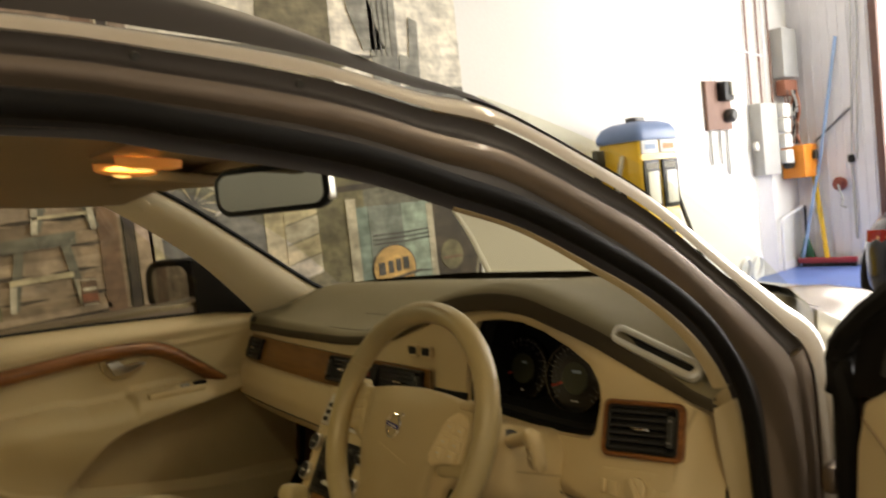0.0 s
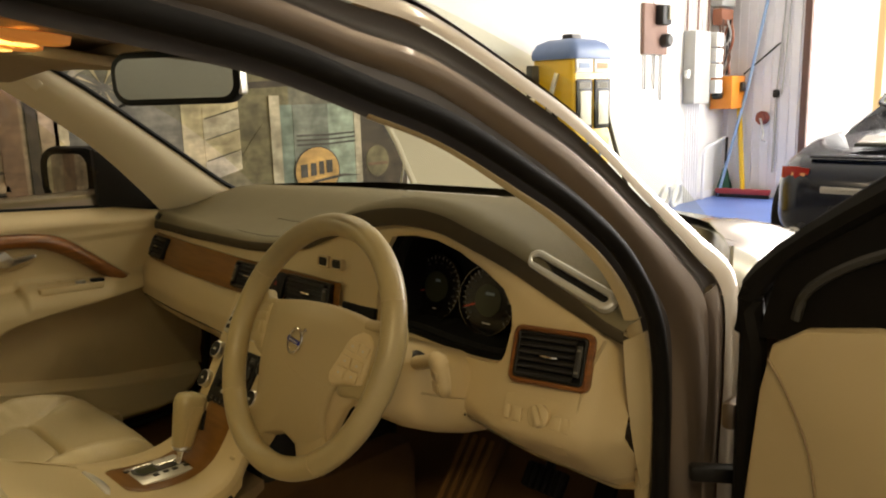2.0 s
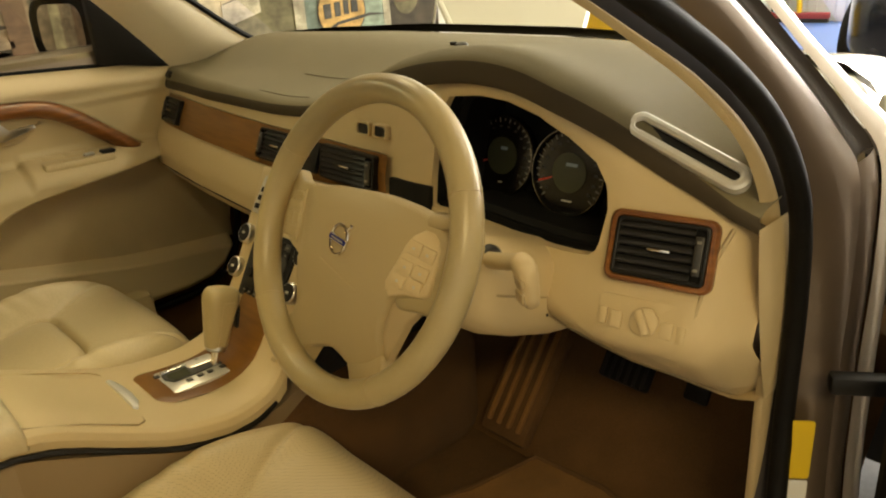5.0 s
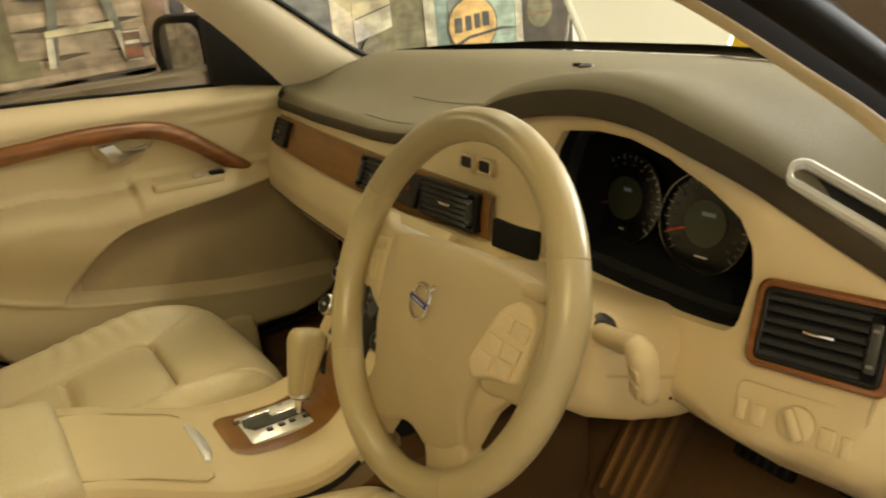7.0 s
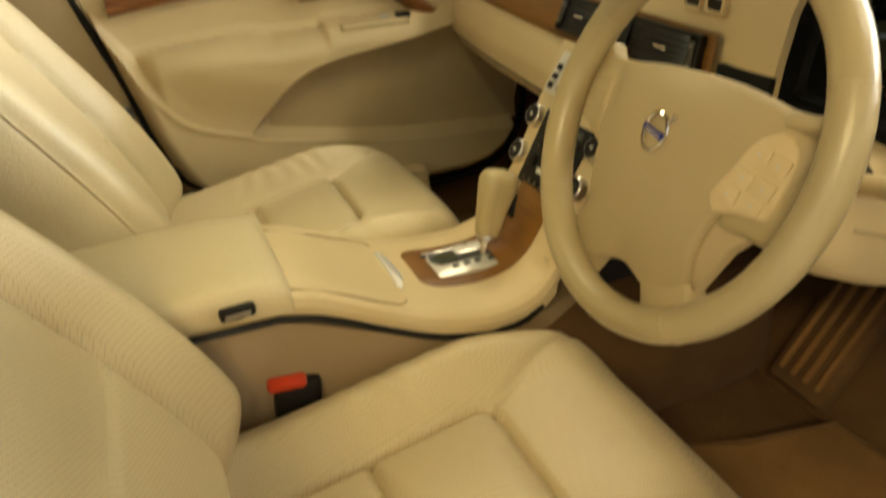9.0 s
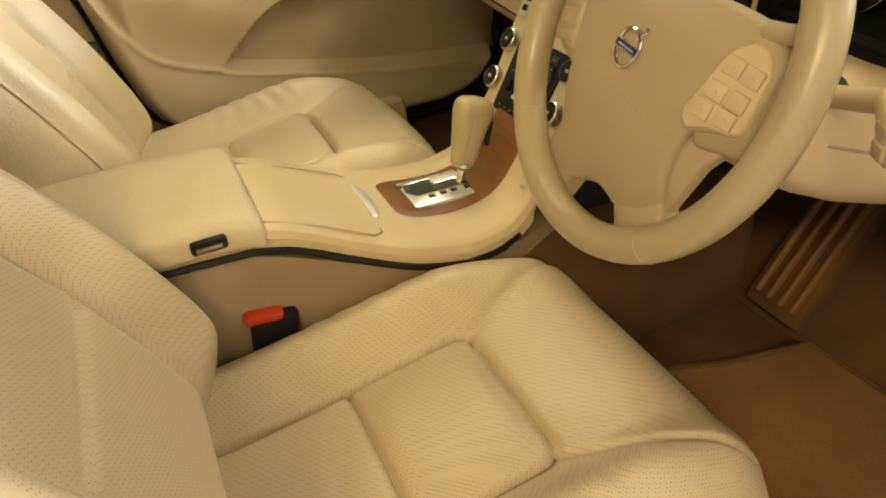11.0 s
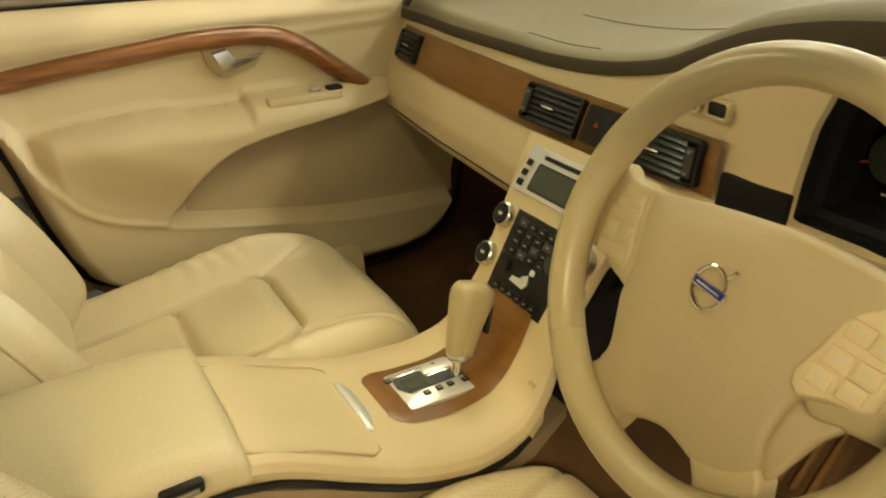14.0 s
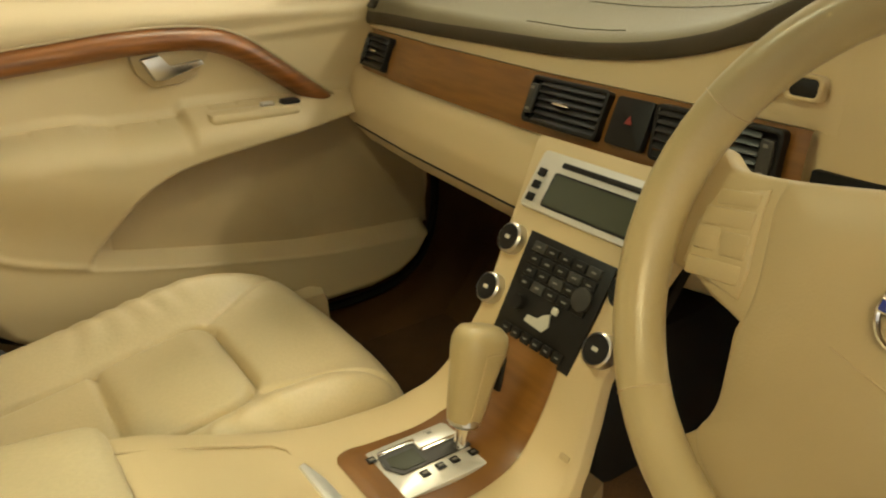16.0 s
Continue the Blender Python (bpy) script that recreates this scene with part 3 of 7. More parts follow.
ARC = [(-0.30, 0.56), (-0.255, 0.61), (-0.212, 0.660), (-0.177, 0.694), (-0.132, 0.736), (-0.079, 0.762), (-0.006, 0.774), (0.069, 0.781), (0.148, 0.788), (0.207, 0.794), (0.42, 0.81)]
LIP = [(-0.475, 0.93), (-0.460, 0.895), (-0.431, 0.850), (-0.409, 0.798), (-0.389, 0.761), (-0.364, 0.722), (-0.326, 0.693), (-0.268, 0.669), (-0.178, 0.642), (-0.079, 0.619), (0.026, 0.597), (0.153, 0.574), (0.42, 0.548)]
SILL = [(-0.52, 1.049), (-0.43, 1.045), (-0.275, 1.038), (-0.10, 1.029), (0.207, 1.007), (0.41, 0.992)]


def offside(line):
    """Signed distance from a line in the door's plane: positive over it."""
    p = np.array([(q.x, q.y) for q in smooth_path([(y, z, 0) for y, z in line], 60)])
    a, d = p[:-1], p[1:] - p[:-1]

    def fn(y, z):
        w = np.array((y, z)) - a
        t = np.clip((w * d).sum(1) / (d * d).sum(1), 0, 1)
        r = w - d * t[:, None]
        k = int(np.argmin((r * r).sum(1)))
        return math.copysign(math.hypot(*r[k]), d[k][0] * w[k][1] - d[k][1] * w[k][0])
    return fn


off_lip, off_arc = offside(LIP), offside(ARC)


def door_fn(u, v):
    y0 = door_edge(0.505 + 0.54 * v)
    y = y0 + (0.405 - y0) * u
    zb = lerp([(-0.5, 0.508), (-0.20, 0.505), (0.14, 0.458), (0.24, 0.457), (0.30, 0.468), (0.34, 0.490), (0.37, 0.523), (0.39, 0.565), (0.405, 0.625)], y)
    sill = lerp(SILL, y)
    z = zb + (sill - zb) * v
    x = -0.712
    # soft shoulder under the window
    x += 0.012 * sstep(0.955, 0.99, z) - 0.036 * sstep(sill - 0.045, sill, z) ** 1.5
    # armrest ledge with the grip cut into its top
    top = lerp([(-0.5, 0.84), (-0.41, 0.842), (-0.36, 0.848), (-0.24, 0.853), (-0.19, 0.850), (-0.150, 0.840), (-0.05, 0.836), (-0.038, 0.848), (0.16, 0.842), (0.35, 0.82)], y)
    arm = sstep(-0.425, -0.375, y) * (1 - 0.35 * sstep(0.12, 0.33, y))
    body = sstep(-0.006, 0.012, off_arc(y, z)) if y > -0.30 else 1.0
    d = off_lip(y, z)
    under = 0.70 + 0.30 * sstep(0.02, 0.13, d)
    above = sstep(-0.011, 0.011, d)
    x += 0.075 * arm * under * body * above * math.sqrt(1 - min(1, max(0, (z - top + 0.048) / 0.050)) ** 2)
    # raised lip of the pocket, and the flat foot of the panel under it
    turn = (1 - (1 - min(1, (y - y0) / 0.035)) ** 2) ** 0.5 * (1 - (1 - min(1, (z - zb) / 0.03)) ** 2) ** 0.5
    x += (0.052 * turn - 0.012 * (1 - turn)) * (1 - above) * (1 + 0.15 * sstep(0, -0.08, d)) + 0.004 * math.exp(-((d + 0.005) / 0.006) ** 2) * (1 - sstep(0.13, 0.17, y))
    # recess of the handle plate between wood and armrest
    x -= 0.006 * sstep(top + 0.004, top + 0.02, z) * (1 - sstep(0.93, 0.95, z)) * sstep(-0.45, -0.40, y)
    return Vector((x, y, z))


panel = part("door_panel", grid(door_fn, 210, 190)[0], M_TRIM, door, "cream soft door panel", sharp=60)
part("pocket_lining", grid(lambda u, v: Vector((-0.7085, -0.185 + 0.58 * u, lerp(LIP, -0.185 + 0.58 * u) + (lerp(ARC, -0.185 + 0.58 * u) - lerp(LIP, -0.185 + 0.58 * u)) * v)), 24, 6)[0], M_POCKET, door, "beige door pocket with darker blotches")
part("door_shell", box(pose(-0.79, -0.06, 0.72), 0.10, 0.86, 0.66, 0.02), M_PAINT_DARKER, door)
part("window_seal", tube([(-0.742, -0.52, 1.051), (-0.742, -0.15, 1.034), (-0.742, 0.05, 1.021), (-0.742, 0.22, 1.009)], 0.005, 8), M_RUBBER, door)
part("door_seal", tube(smooth_path([(-0.717, -0.513, 1.03), (-0.712, -0.470, 0.88), (-0.704, -0.443, 0.792), (-0.700, -0.424, 0.700), (-0.700, -0.402, 0.622), (-0.700, -0.379, 0.574), (-0.699, -0.333, 0.545), (-0.698, -0.290, 0.529), (-0.694, -0.20, 0.502), (-0.684, 0.1, 0.450), (-0.680, 0.24, 0.447), (-0.680, 0.31, 0.460), (-0.682, 0.36, 0.490), (-0.690, 0.395, 0.545), (-0.70, 0.415, 0.62), (-0.710, 0.42, 0.76)], 70), 0.0085, 8), M_RUBBER, door, "black rubber door seal")
WT = [(-0.438, 0.958), (-0.33, 0.967), (-0.217, 0.973), (-0.106, 0.978), (0.01, 0.970), (0.08, 0.944), (0.172, 0.871), (0.236, 0.817)]
WB = [(-0.440, 0.922), (-0.33, 0.931), (-0.223, 0.937), (-0.10, 0.942), (-0.006, 0.938), (0.060, 0.913), (0.143, 0.850), (0.180, 0.818)]
wt, wb = smooth_path([(-0.69, *p) for p in WT], 60), smooth_path([(-0.69, *p) for p in WB], 60)


def wood_fn(u, v):
    k = min(int(u * 59), 58)
    p = wt[k].lerp(wt[k + 1], u * 59 - k).lerp(wb[k].lerp(wb[k + 1], u * 59 - k), v)
    return p + Vector((-0.012 + 0.024 * math.sin(math.pi * v) ** 0.6, 0, 0))


part("wood_trim", grid(wood_fn, 60, 9)[0], M_WOOD2, door, "glossy walnut door trim")
part("trim_shadow_line", tube([p + Vector((-0.006, 0, 0.002)) for p in wt], 0.0016, 6), M_TRIM2, door)
hm = basis((-0.704, -0.045, 0.918), (0, 1, 0), (0, 0, 1))
part("handle_cup", slab([(-0.058, 0.026), (-0.052, -0.004), (-0.03, -0.026), (0.0, -0.028), (0.035, -0.018), (0.062, 0.012), (0.064, 0.026)], hm, 0.008, 0.004), M_TRIM2, door, "recessed cup behind the handle")
lever = part("door_handle", slab([(-0.045, 0.018), (-0.018, 0.022), (-0.006, 0.002), (0.045, 0.006), (0.048, 0.0), (0.02, -0.008), (-0.015, -0.016), (-0.030, -0.014)], hm @ pose(0, 0, 0.016), 0.010, 0.004), M_SILVER, door, "polished chrome door handle")
part("switch_panel", box(basis((-0.676, 0.062, 0.832), (0, 1, -0.05), (-1, 0, 0)), 0.15, 0.050, 0.022, 0.009), M_TRIM, door)
part("window_switch", box(basis((-0.668, 0.085, 0.845), (0, 1, -0.05), (-1, 0, 0)), 0.022, 0.012, 0.008, 0.003), M_SILVER, door)
part("mirror_switch", box(basis((-0.670, 0.125, 0.843), (0, 1, -0.05), (-1, 0, 0)), 0.03, 0.022, 0.008, 0.003), M_BLACK, door)
part("lock_pin", lathe([(0.004, 0), (0.004, 0.02), (0.003, 0.023)], pose(-0.730, -0.412, 1.035), 10), M_TRIM, door, "cream lock pin")
glass1 = part("window_pane", grid(lambda u, v: Vector((-0.745 + 0.10 * v, -0.52 + 0.78 * u - 0.40 * u * v * 0.9, 1.02 + 0.34 * v)), 8, 6)[0], M_GLASS, door, "clear side window")
glass1.visible_shadow = False
part("sail_panel", slab([(0.0, 0.0), (0.175, -0.03), (0.155, 0.03), (0.075, 0.085), (0.03, 0.128), (0.0, 0.14)], basis((-0.722, 0.17, 1.015), (0, 1, 0), (0, 0, 1)), 0.02, 0.004), M_BLACK, door, "black plastic mirror triangle")

# outside mirror of the passenger door
wm = thing("wing_mirror", (-0.80, 0.24, 1.02), "black wing mirror showing the painted wall behind", "wing mirror")
mm = basis((-0.905, 0.185, 1.082), (0.18, 0.075, 0.0), (0, 0.02, 1)) @ Matrix.Scale(1.10, 4)
part("mirror_housing", loft([[mm @ Vector((x * s, y * s, z)) for x, y in rounded(0.195, 0.135, 0.045, 5)] for s, z in ((0.80, 0.0110), (0.90, 0.016), (0.98, 0.014), (1.04, 0.0), (1.03, -0.03), (0.85, -0.075), (0.45, -0.10))]), M_RUBBER, wm)
part("mirror_glass", slab(rounded(0.128, 0.104, 0.030, 5), mm @ pose(-0.010, 0, 0.0125), 0.002), M_MIRROR, wm, "silvered mirror glass")
part("mirror_arm", box(pose(-0.79, 0.235, 1.035), 0.10, 0.05, 0.035, 0.012), M_BLACK, wm)

# ---- driver's door, swung open ----
ddoor = thing("door_2", (0.86, 0.42, 0.40), "open cream driver's door with black window frame", "car door", "", "structure")
dm = basis((0.845, 0.320, 0.0), (0.985, -0.10, 0), (0, 0, 1))   # x runs along the door, z faces the camera
part("door_panel", slab([(-0.012, 0.36), (0.95, 0.36), (0.98, 0.6), (0.98, 1.03), (0.45, 1.01), (0.16, 0.998), (0.085, 0.982), (0.046, 0.955), (0.034, 0.90), (0.012, 0.65)], dm, 0.05, 0.012), M_TRIM, ddoor, "cream soft door panel")
# the groove's shade, drawn as a thin dark line
part("panel_groove", tube(smooth_path([dm @ Vector(p) for p in ((0.047, 0.94, 0.001), (0.075, 0.90, 0.002), (0.105, 0.83, 0.002), (0.12, 0.72, 0.002), (0.125, 0.55, 0.002))], 20), 0.0015, 6), M_CONSHADE, ddoor)
part("door_frame", slab([(-0.03, 0.33), (1.05, 0.33), (1.08, 1.06), (0.30, 1.00), (0.0, 0.97)], dm @ pose(0, 0, -0.052), 0.10, 0.02), M_PAINT_DARKER, ddoor, "dark bronze door shell")
part("edge_seal", tube(smooth_path([dm @ Vector(p) for p in ((0.012, 0.36, -0.03), (0.01, 0.65, -0.03), (0.012, 0.93, -0.03), (0.03, 1.045, -0.03), (0.28, 1.222, -0.03), (0.60, 1.395, -0.03))], 30), 0.016, 8), M_RUBBER, ddoor)
part("window_frame", sweep(smooth_path([dm @ Vector(p) for p in ((-0.005, 0.95, -0.06), (0.03, 1.045, -0.06), (0.28, 1.232, -0.06), (0.60, 1.405, -0.06), (0.95, 1.46, -0.06))], 30), rounded(0.05, 0.035, 0.008), (0, 0, 1)), M_RUBBER, ddoor, "black window frame")
part("sail_panel", slab([(0.02, 0.955), (0.34, 1.0), (0.34, 1.245), (0.28, 1.21), (0.04, 1.045)], dm @ pose(0, 0, -0.02), 0.03, 0.006), M_RUBBER, ddoor, "black plastic mirror triangle")
part("speaker_trim", tube(smooth_path([dm @ Vector(p) for p in ((0.07, 0.99, -0.015), (0.085, 1.03, -0.015), (0.15, 1.075, -0.015), (0.25, 1.11, -0.015), (0.33, 1.12, -0.015))], 20), 0.006, 6), M_GREY, ddoor)

# ---- dashboard ----
dash = thing("dashboard", (0, 0.45, 0.70), "taupe and cream dashboard with wooden strip and air vents", "dashboard")
ZE = [(-0.74, 0.938), (-0.70, 0.943), (-0.62, 0.948), (-0.45, 0.950), (-0.29, 0.954), (-0.16, 0.957), (-0.06, 0.963), (0.02, 0.976), (0.083, 0.995), (0.15, 1.020), (0.228, 1.043), (0.300, 1.054), (0.350, 1.057), (0.390, 1.054), (0.447, 1.041), (0.510, 1.010), (0.571, 0.977), (0.630, 0.951), (0.681, 0.934), (0.745, 0.903)]
YF = [(-0.74, 0.310), (-0.655, 0.287), (-0.45, 0.262), (-0.17, 0.240), (0.06, 0.237), (0.17, 0.236), (0.35, 0.242), (0.47, 0.249), (0.55, 0.265), (0.62, 0.283), (0.68, 0.292), (0.74, 0.318)]
LEAN = [(-0.74, 0.45), (0.0, 0.45), (0.10, 0.15), (0.45, 0.15), (0.58, 0.42), (0.75, 0.45)]


def edge_height(x):
    """Height of the dashboard's front edge, eased between its points."""
    return float(np.mean([np.interp(x + d, *zip(*ZE)) for d in (-0.04, -0.024, -0.008, 0.008, 0.024, 0.04)]))


def yface(x, z):
    return lerp(YF, x) + lerp(LEAN, x) * (z - 0.93)


def face_pose(x, z, lift=0.0, lean=None):
    """A pose on the dashboard's face: x along it, y up it, z out towards the seats."""
    d = Vector((0.02, lerp(YF, x + 0.01) - lerp(YF, x - 0.01), 0))
    m = basis((x, yface(x, z), z), d, (0, lerp(LEAN, x) if lean is None else lean, 1))
    return m @ pose(0, 0, lift)


def pad_fn(u, v):
    x = -0.735 + 1.442 * u
    ze = edge_height(x)
    ye = yface(x, min(ze, 1.0)) - 0.006
    yb = lerp(BASE, x) + 0.02
    side = sstep(0.60, 0.74, abs(x))
    hood = sstep(0.05, 0.20, x) * (1 - sstep(0.58, 0.70, x))
    top = max(ze + 0.030 + 0.014 * hood, 0.988 - 0.06 * sstep(0.50, 0.60, x))
    crown = 1.040 - 0.055 * side
    pts = [(yb, 1.0 - 0.03 * side), (ye + (yb - ye) * 0.72, crown - 0.012), (ye + (yb - ye) * 0.45, max(crown, top * 0.5 + crown * 0.5)), (ye + (yb - ye) * 0.20, top * 0.75 + crown * 0.25), (ye + 0.045, top), (ye + 0.016, top - 0.004), (ye + 0.002, ze + 0.018 + 0.010 * hood), (ye, ze + 0.004), (ye + 0.006, ze), (ye + 0.03, ze)]
    c = smooth_path([(x, a, b) for a, b in pts], 28)
    f = v * 27
    k = min(int(f), 26)
    return c[k].lerp(c[k + 1], f - k)


pad = part("dash_pad", grid(lambda u, v: pad_fn(u, 0.655 * v), 110, 30)[0], M_PAD, dash, "taupe grained dashboard top", sharp=70)
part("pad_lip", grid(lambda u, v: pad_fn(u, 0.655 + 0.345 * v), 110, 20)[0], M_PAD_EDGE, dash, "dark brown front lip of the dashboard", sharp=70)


def on_pad(x, s):
    """A place on the dashboard top and the pose there, x along the car's width."""
    u = (x + 0.735) / 1.442
    p, a, b = pad_fn(u, s), pad_fn(u + 0.01, s), pad_fn(u, s - 0.02)
    m = basis(p, a - p, b - p)
    return m


# cream face from left end to the instruments
FACE = [(0.0, "edge"), (0.939, 0.0), (0.936, -0.004), (0.877, -0.004), (0.873, 0.0), (0.860, 0.004), (0.82, 0.016), (0.785, 0.016), (0.757, -0.006), (0.742, -0.04), (0.735, -0.10), (0.735, -0.2)]


def face_fn(u, v):
    x = -0.725 + 0.935 * u
    ze = edge_height(x)
    pts = []
    for z, off in FACE:
        if off == "edge":
            pts += [Vector((x, yface(x, ze + 0.004), ze + 0.004)), Vector((x, yface(x, (ze + 0.939) / 2), (ze + 0.939) / 2))]
        else:
            if -0.01 < off < 0:      # the bed of the wooden strip ends with it
                off *= 1 - sstep(0.166, 0.180, x)
            pts.append(Vector((x, yface(x, max(z, 0.85)) - off, z)))
    f = v * (len(pts) - 1)
    k = min(int(f), len(pts) - 2)
    return pts[k].lerp(pts[k + 1], f - k)


part("dash_face", grid(face_fn, 70, 49)[0], M_TRIM, dash, "cream dashboard front with glove compartment", sharp=50)
part("glovebox_gap", tube([Vector((x, yface(x, 0.85) - 0.016, 0.787)) for x in np.linspace(-0.66, -0.16, 14)], 0.0016, 6), M_BLACK, dash)
part("glovebox_latch", box(pose(-0.33, 0.224, 0.772, 20), 0.08, 0.008, 0.009, 0.003), M_TRIM2, dash)
part("left_end_cap", grid(lambda u, v: Vector((-0.728 - 0.02 * math.sin(math.pi * v), 0.275 + 0.25 * u, 0.74 + 0.21 * v)), 6, 8)[0], M_TRIM, dash)


# wooden strip with vents
def strip(x0, x1, name="wood_strip"):
    return part(name, grid(lambda u, v: Vector(((x := x0 + (x1 - x0) * u), yface(x, 0.877 + 0.062 * v) - 0.0045 - 0.003 * math.sin(math.pi * v), 0.877 + 0.062 * v)), 24, 7)[0], M_WOOD, dash, "matt orange-brown wooden strip")


strip(-0.668, 0.173)


M_DIM = material("dim_marking", (0.22, 0.21, 0.18), rough=0.6)
M_FIN = material("matt_black_fin", (0.006, 0.006, 0.006), rough=0.7, spec=0.2)
M_LOUVRE = material("satin_black_louvre", (0.016, 0.015, 0.014), rough=0.35, spec=0.5)


def vent(x0, x1, z0, z1, fins, tab, wheel_side, lift=0.0145, name="air_vent"):
    """A louvred air vent: its dark box is the part, its fins and wheel the pieces."""
    xc, zc, w, h = (x0 + x1) / 2, (z0 + z1) / 2, x1 - x0, (z1 - z0) * 1.1
    m = face_pose(xc, zc, lift)
    v = part(name, frame_ring(rounded(w + 0.006, h + 0.006, 0.006), rounded(w - 0.003, h - 0.003, 0.004), m, 0.012, lift=0.0015), M_BLACK, dash, "black louvred air vent")
    part("vent_back", slab(rounded(w, h, 0.004), m @ pose(0, 0, -0.0055), 0.002), M_FIN, v)
    wx = w * 0.86
    for k in range(fins):
        y = h * ((k + 0.5) / fins - 0.5)
        part("vent_fin", box(m @ pose((-0.06 if wheel_side > 0 else 0.06) * w, y, -0.001, -35), wx, 0.0085, 0.0020, 0.0007), M_LOUVRE, v)
    if tab:
        part("vent_tab", box(m @ pose(0, 0, 0.0035), min(0.026, w * 0.35), 0.0035, 0.004, 0.001), M_CHROME, v)
    part("vent_wheel", box(m @ pose(wheel_side * w * 0.435, 0, 0.0015), w * 0.10 if w > 0.08 else 0.006, h * 0.72, 0.006, 0.002), M_GREY, v)
    for s in (-1, 1):
        part("vent_mark", box(m @ pose(wheel_side * w * 0.435, s * h * 0.25, 0.0050), 0.005, 0.003, 0.001), M_DIM, v)
    return v


vent(-0.650, -0.562, 0.884, 0.928, 5, True, -1)
vent(-0.170, -0.052, 0.886, 0.930, 6, True, -1)
vent(0.018, 0.152, 0.886, 0.930, 6, True, 1)
hz = part("hazard_panel", slab(rounded(0.050, 0.050, 0.004), face_pose(-0.013, 0.908, 0.0135), 0.008, 0.001), M_BLACK, dash)
part("hazard_switch", slab([(-0.005, -0.004), (0.005, -0.004), (0.0, 0.005)], face_pose(-0.013, 0.910, 0.0146), 0.002), material("dark_red_switch", (0.22, 0.02, 0.012), rough=0.5), hz, "red hazard triangle")
for x in (0.118, 0.158):
    bs = part("blank_switch", slab(rounded(0.026, 0.015, 0.004), face_pose(x, 0.971, 0.007), 0.010, 0.001), M_BLACK, dash, "small black dashboard sensor")
    part("switch_rim", frame_ring(rounded(0.033, 0.022, 0.006), rounded(0.026, 0.015, 0.004), face_pose(x, 0.971, 0.008), 0.010, lift=0.0015), M_TRIM, bs, "cream rim")

# cream panel round the instruments, down to the knee trim
CX, CZ = 0.36, 0.925
HOLE = [(0.290, 1.034), (0.345, 1.040), (0.390, 1.037), (0.440, 1.024), (0.480, 1.003), (0.517, 0.976), (0.535, 0.950), (0.541, 0.924), (0.538, 0.885), (0.533, 0.872), (0.519, 0.869), (0.455, 0.869), (0.40, 0.872), (0.34, 0.878), (0.262, 0.879), (0.262, 0.92), (0.266, 0.975), (0.276, 1.010)]
RIM = [(0.205, 1.036), (0.228, 1.044), (0.300, 1.055), (0.350, 1.058), (0.390, 1.055), (0.447, 1.042), (0.510, 1.011), (0.571, 0.978), (0.630, 0.952), (0.681, 0.936), (0.704, 0.924), (0.711, 0.86), (0.711, 0.80), (0.709, 0.73), (0.698, 0.693), (0.672, 0.690), (0.640, 0.704), (0.596, 0.728), (0.516, 0.770), (0.480, 0.790), (0.463, 0.80), (0.40, 0.80), (0.30, 0.80), (0.21, 0.81), (0.190, 0.88), (0.190, 0.97), (0.190, 1.03)]


def polar(poly, n):
    """Points of a polygon at n even angles about the instruments' centre."""
    out = []
    for k in range(n):
        a = 2 * math.pi * k / n
        dx, dz, best = math.cos(a), math.sin(a), None
        for (x0, z0), (x1, z1) in zip(poly, poly[1:] + poly[:1]):
            ex, ez, fx, fz = x1 - x0, z1 - z0, x0 - CX, z0 - CZ
            det = dx * -ez + dz * ex
            if abs(det) < 1e-12:
                continue
            r, s = (fx * -ez + fz * ex) / det, (dx * fz - dz * fx) / det
            if r > 0 and -1e-9 <= s <= 1 + 1e-9 and (best is None or r > best):
                best = r
        out.append((CX + best * dx, CZ + best * dz))
    return out


NA = 120
hole, rim_ = polar(HOLE, NA), polar(RIM, NA)


def cluster_fn(u, v):
    k = int(round(u * NA)) % NA
    (hx, hz_), (rx, rz) = hole[k], rim_[k]
    t = v
    x, z = hx + (rx - hx) * t, hz_ + (rz - hz_) * t
    low = max(0.0, 0.792 - z)
    return Vector((x, yface(x, max(z, 0.80)) - 0.004 * math.sin(math.pi * t) - 0.006 * sstep(0.86, 0.80, z) + 1.15 * low * low / (low + 0.012) + 0.055 * sstep(0.660, 0.714, x) ** 2, z))


part("instrument_surround", grid(cluster_fn, NA, 17, wrap=True)[0], M_TRIM, dash, "cream surround of the instruments", sharp=45)
UNDER = [(0.46, 0.801), (0.48, 0.790), (0.516, 0.770), (0.596, 0.728), (0.640, 0.704), (0.672, 0.690), (0.705, 0.700)]


def under_fn(u, v):
    x = 0.465 + 0.24 * u
    z = lerp(UNDER, x)
    low = max(0.0, 0.792 - z)
    return Vector((x, yface(x, 0.80) - 0.006 + 1.15 * low * low / (low + 0.012) + 0.16 * v, z - 0.003 + 0.02 * v))


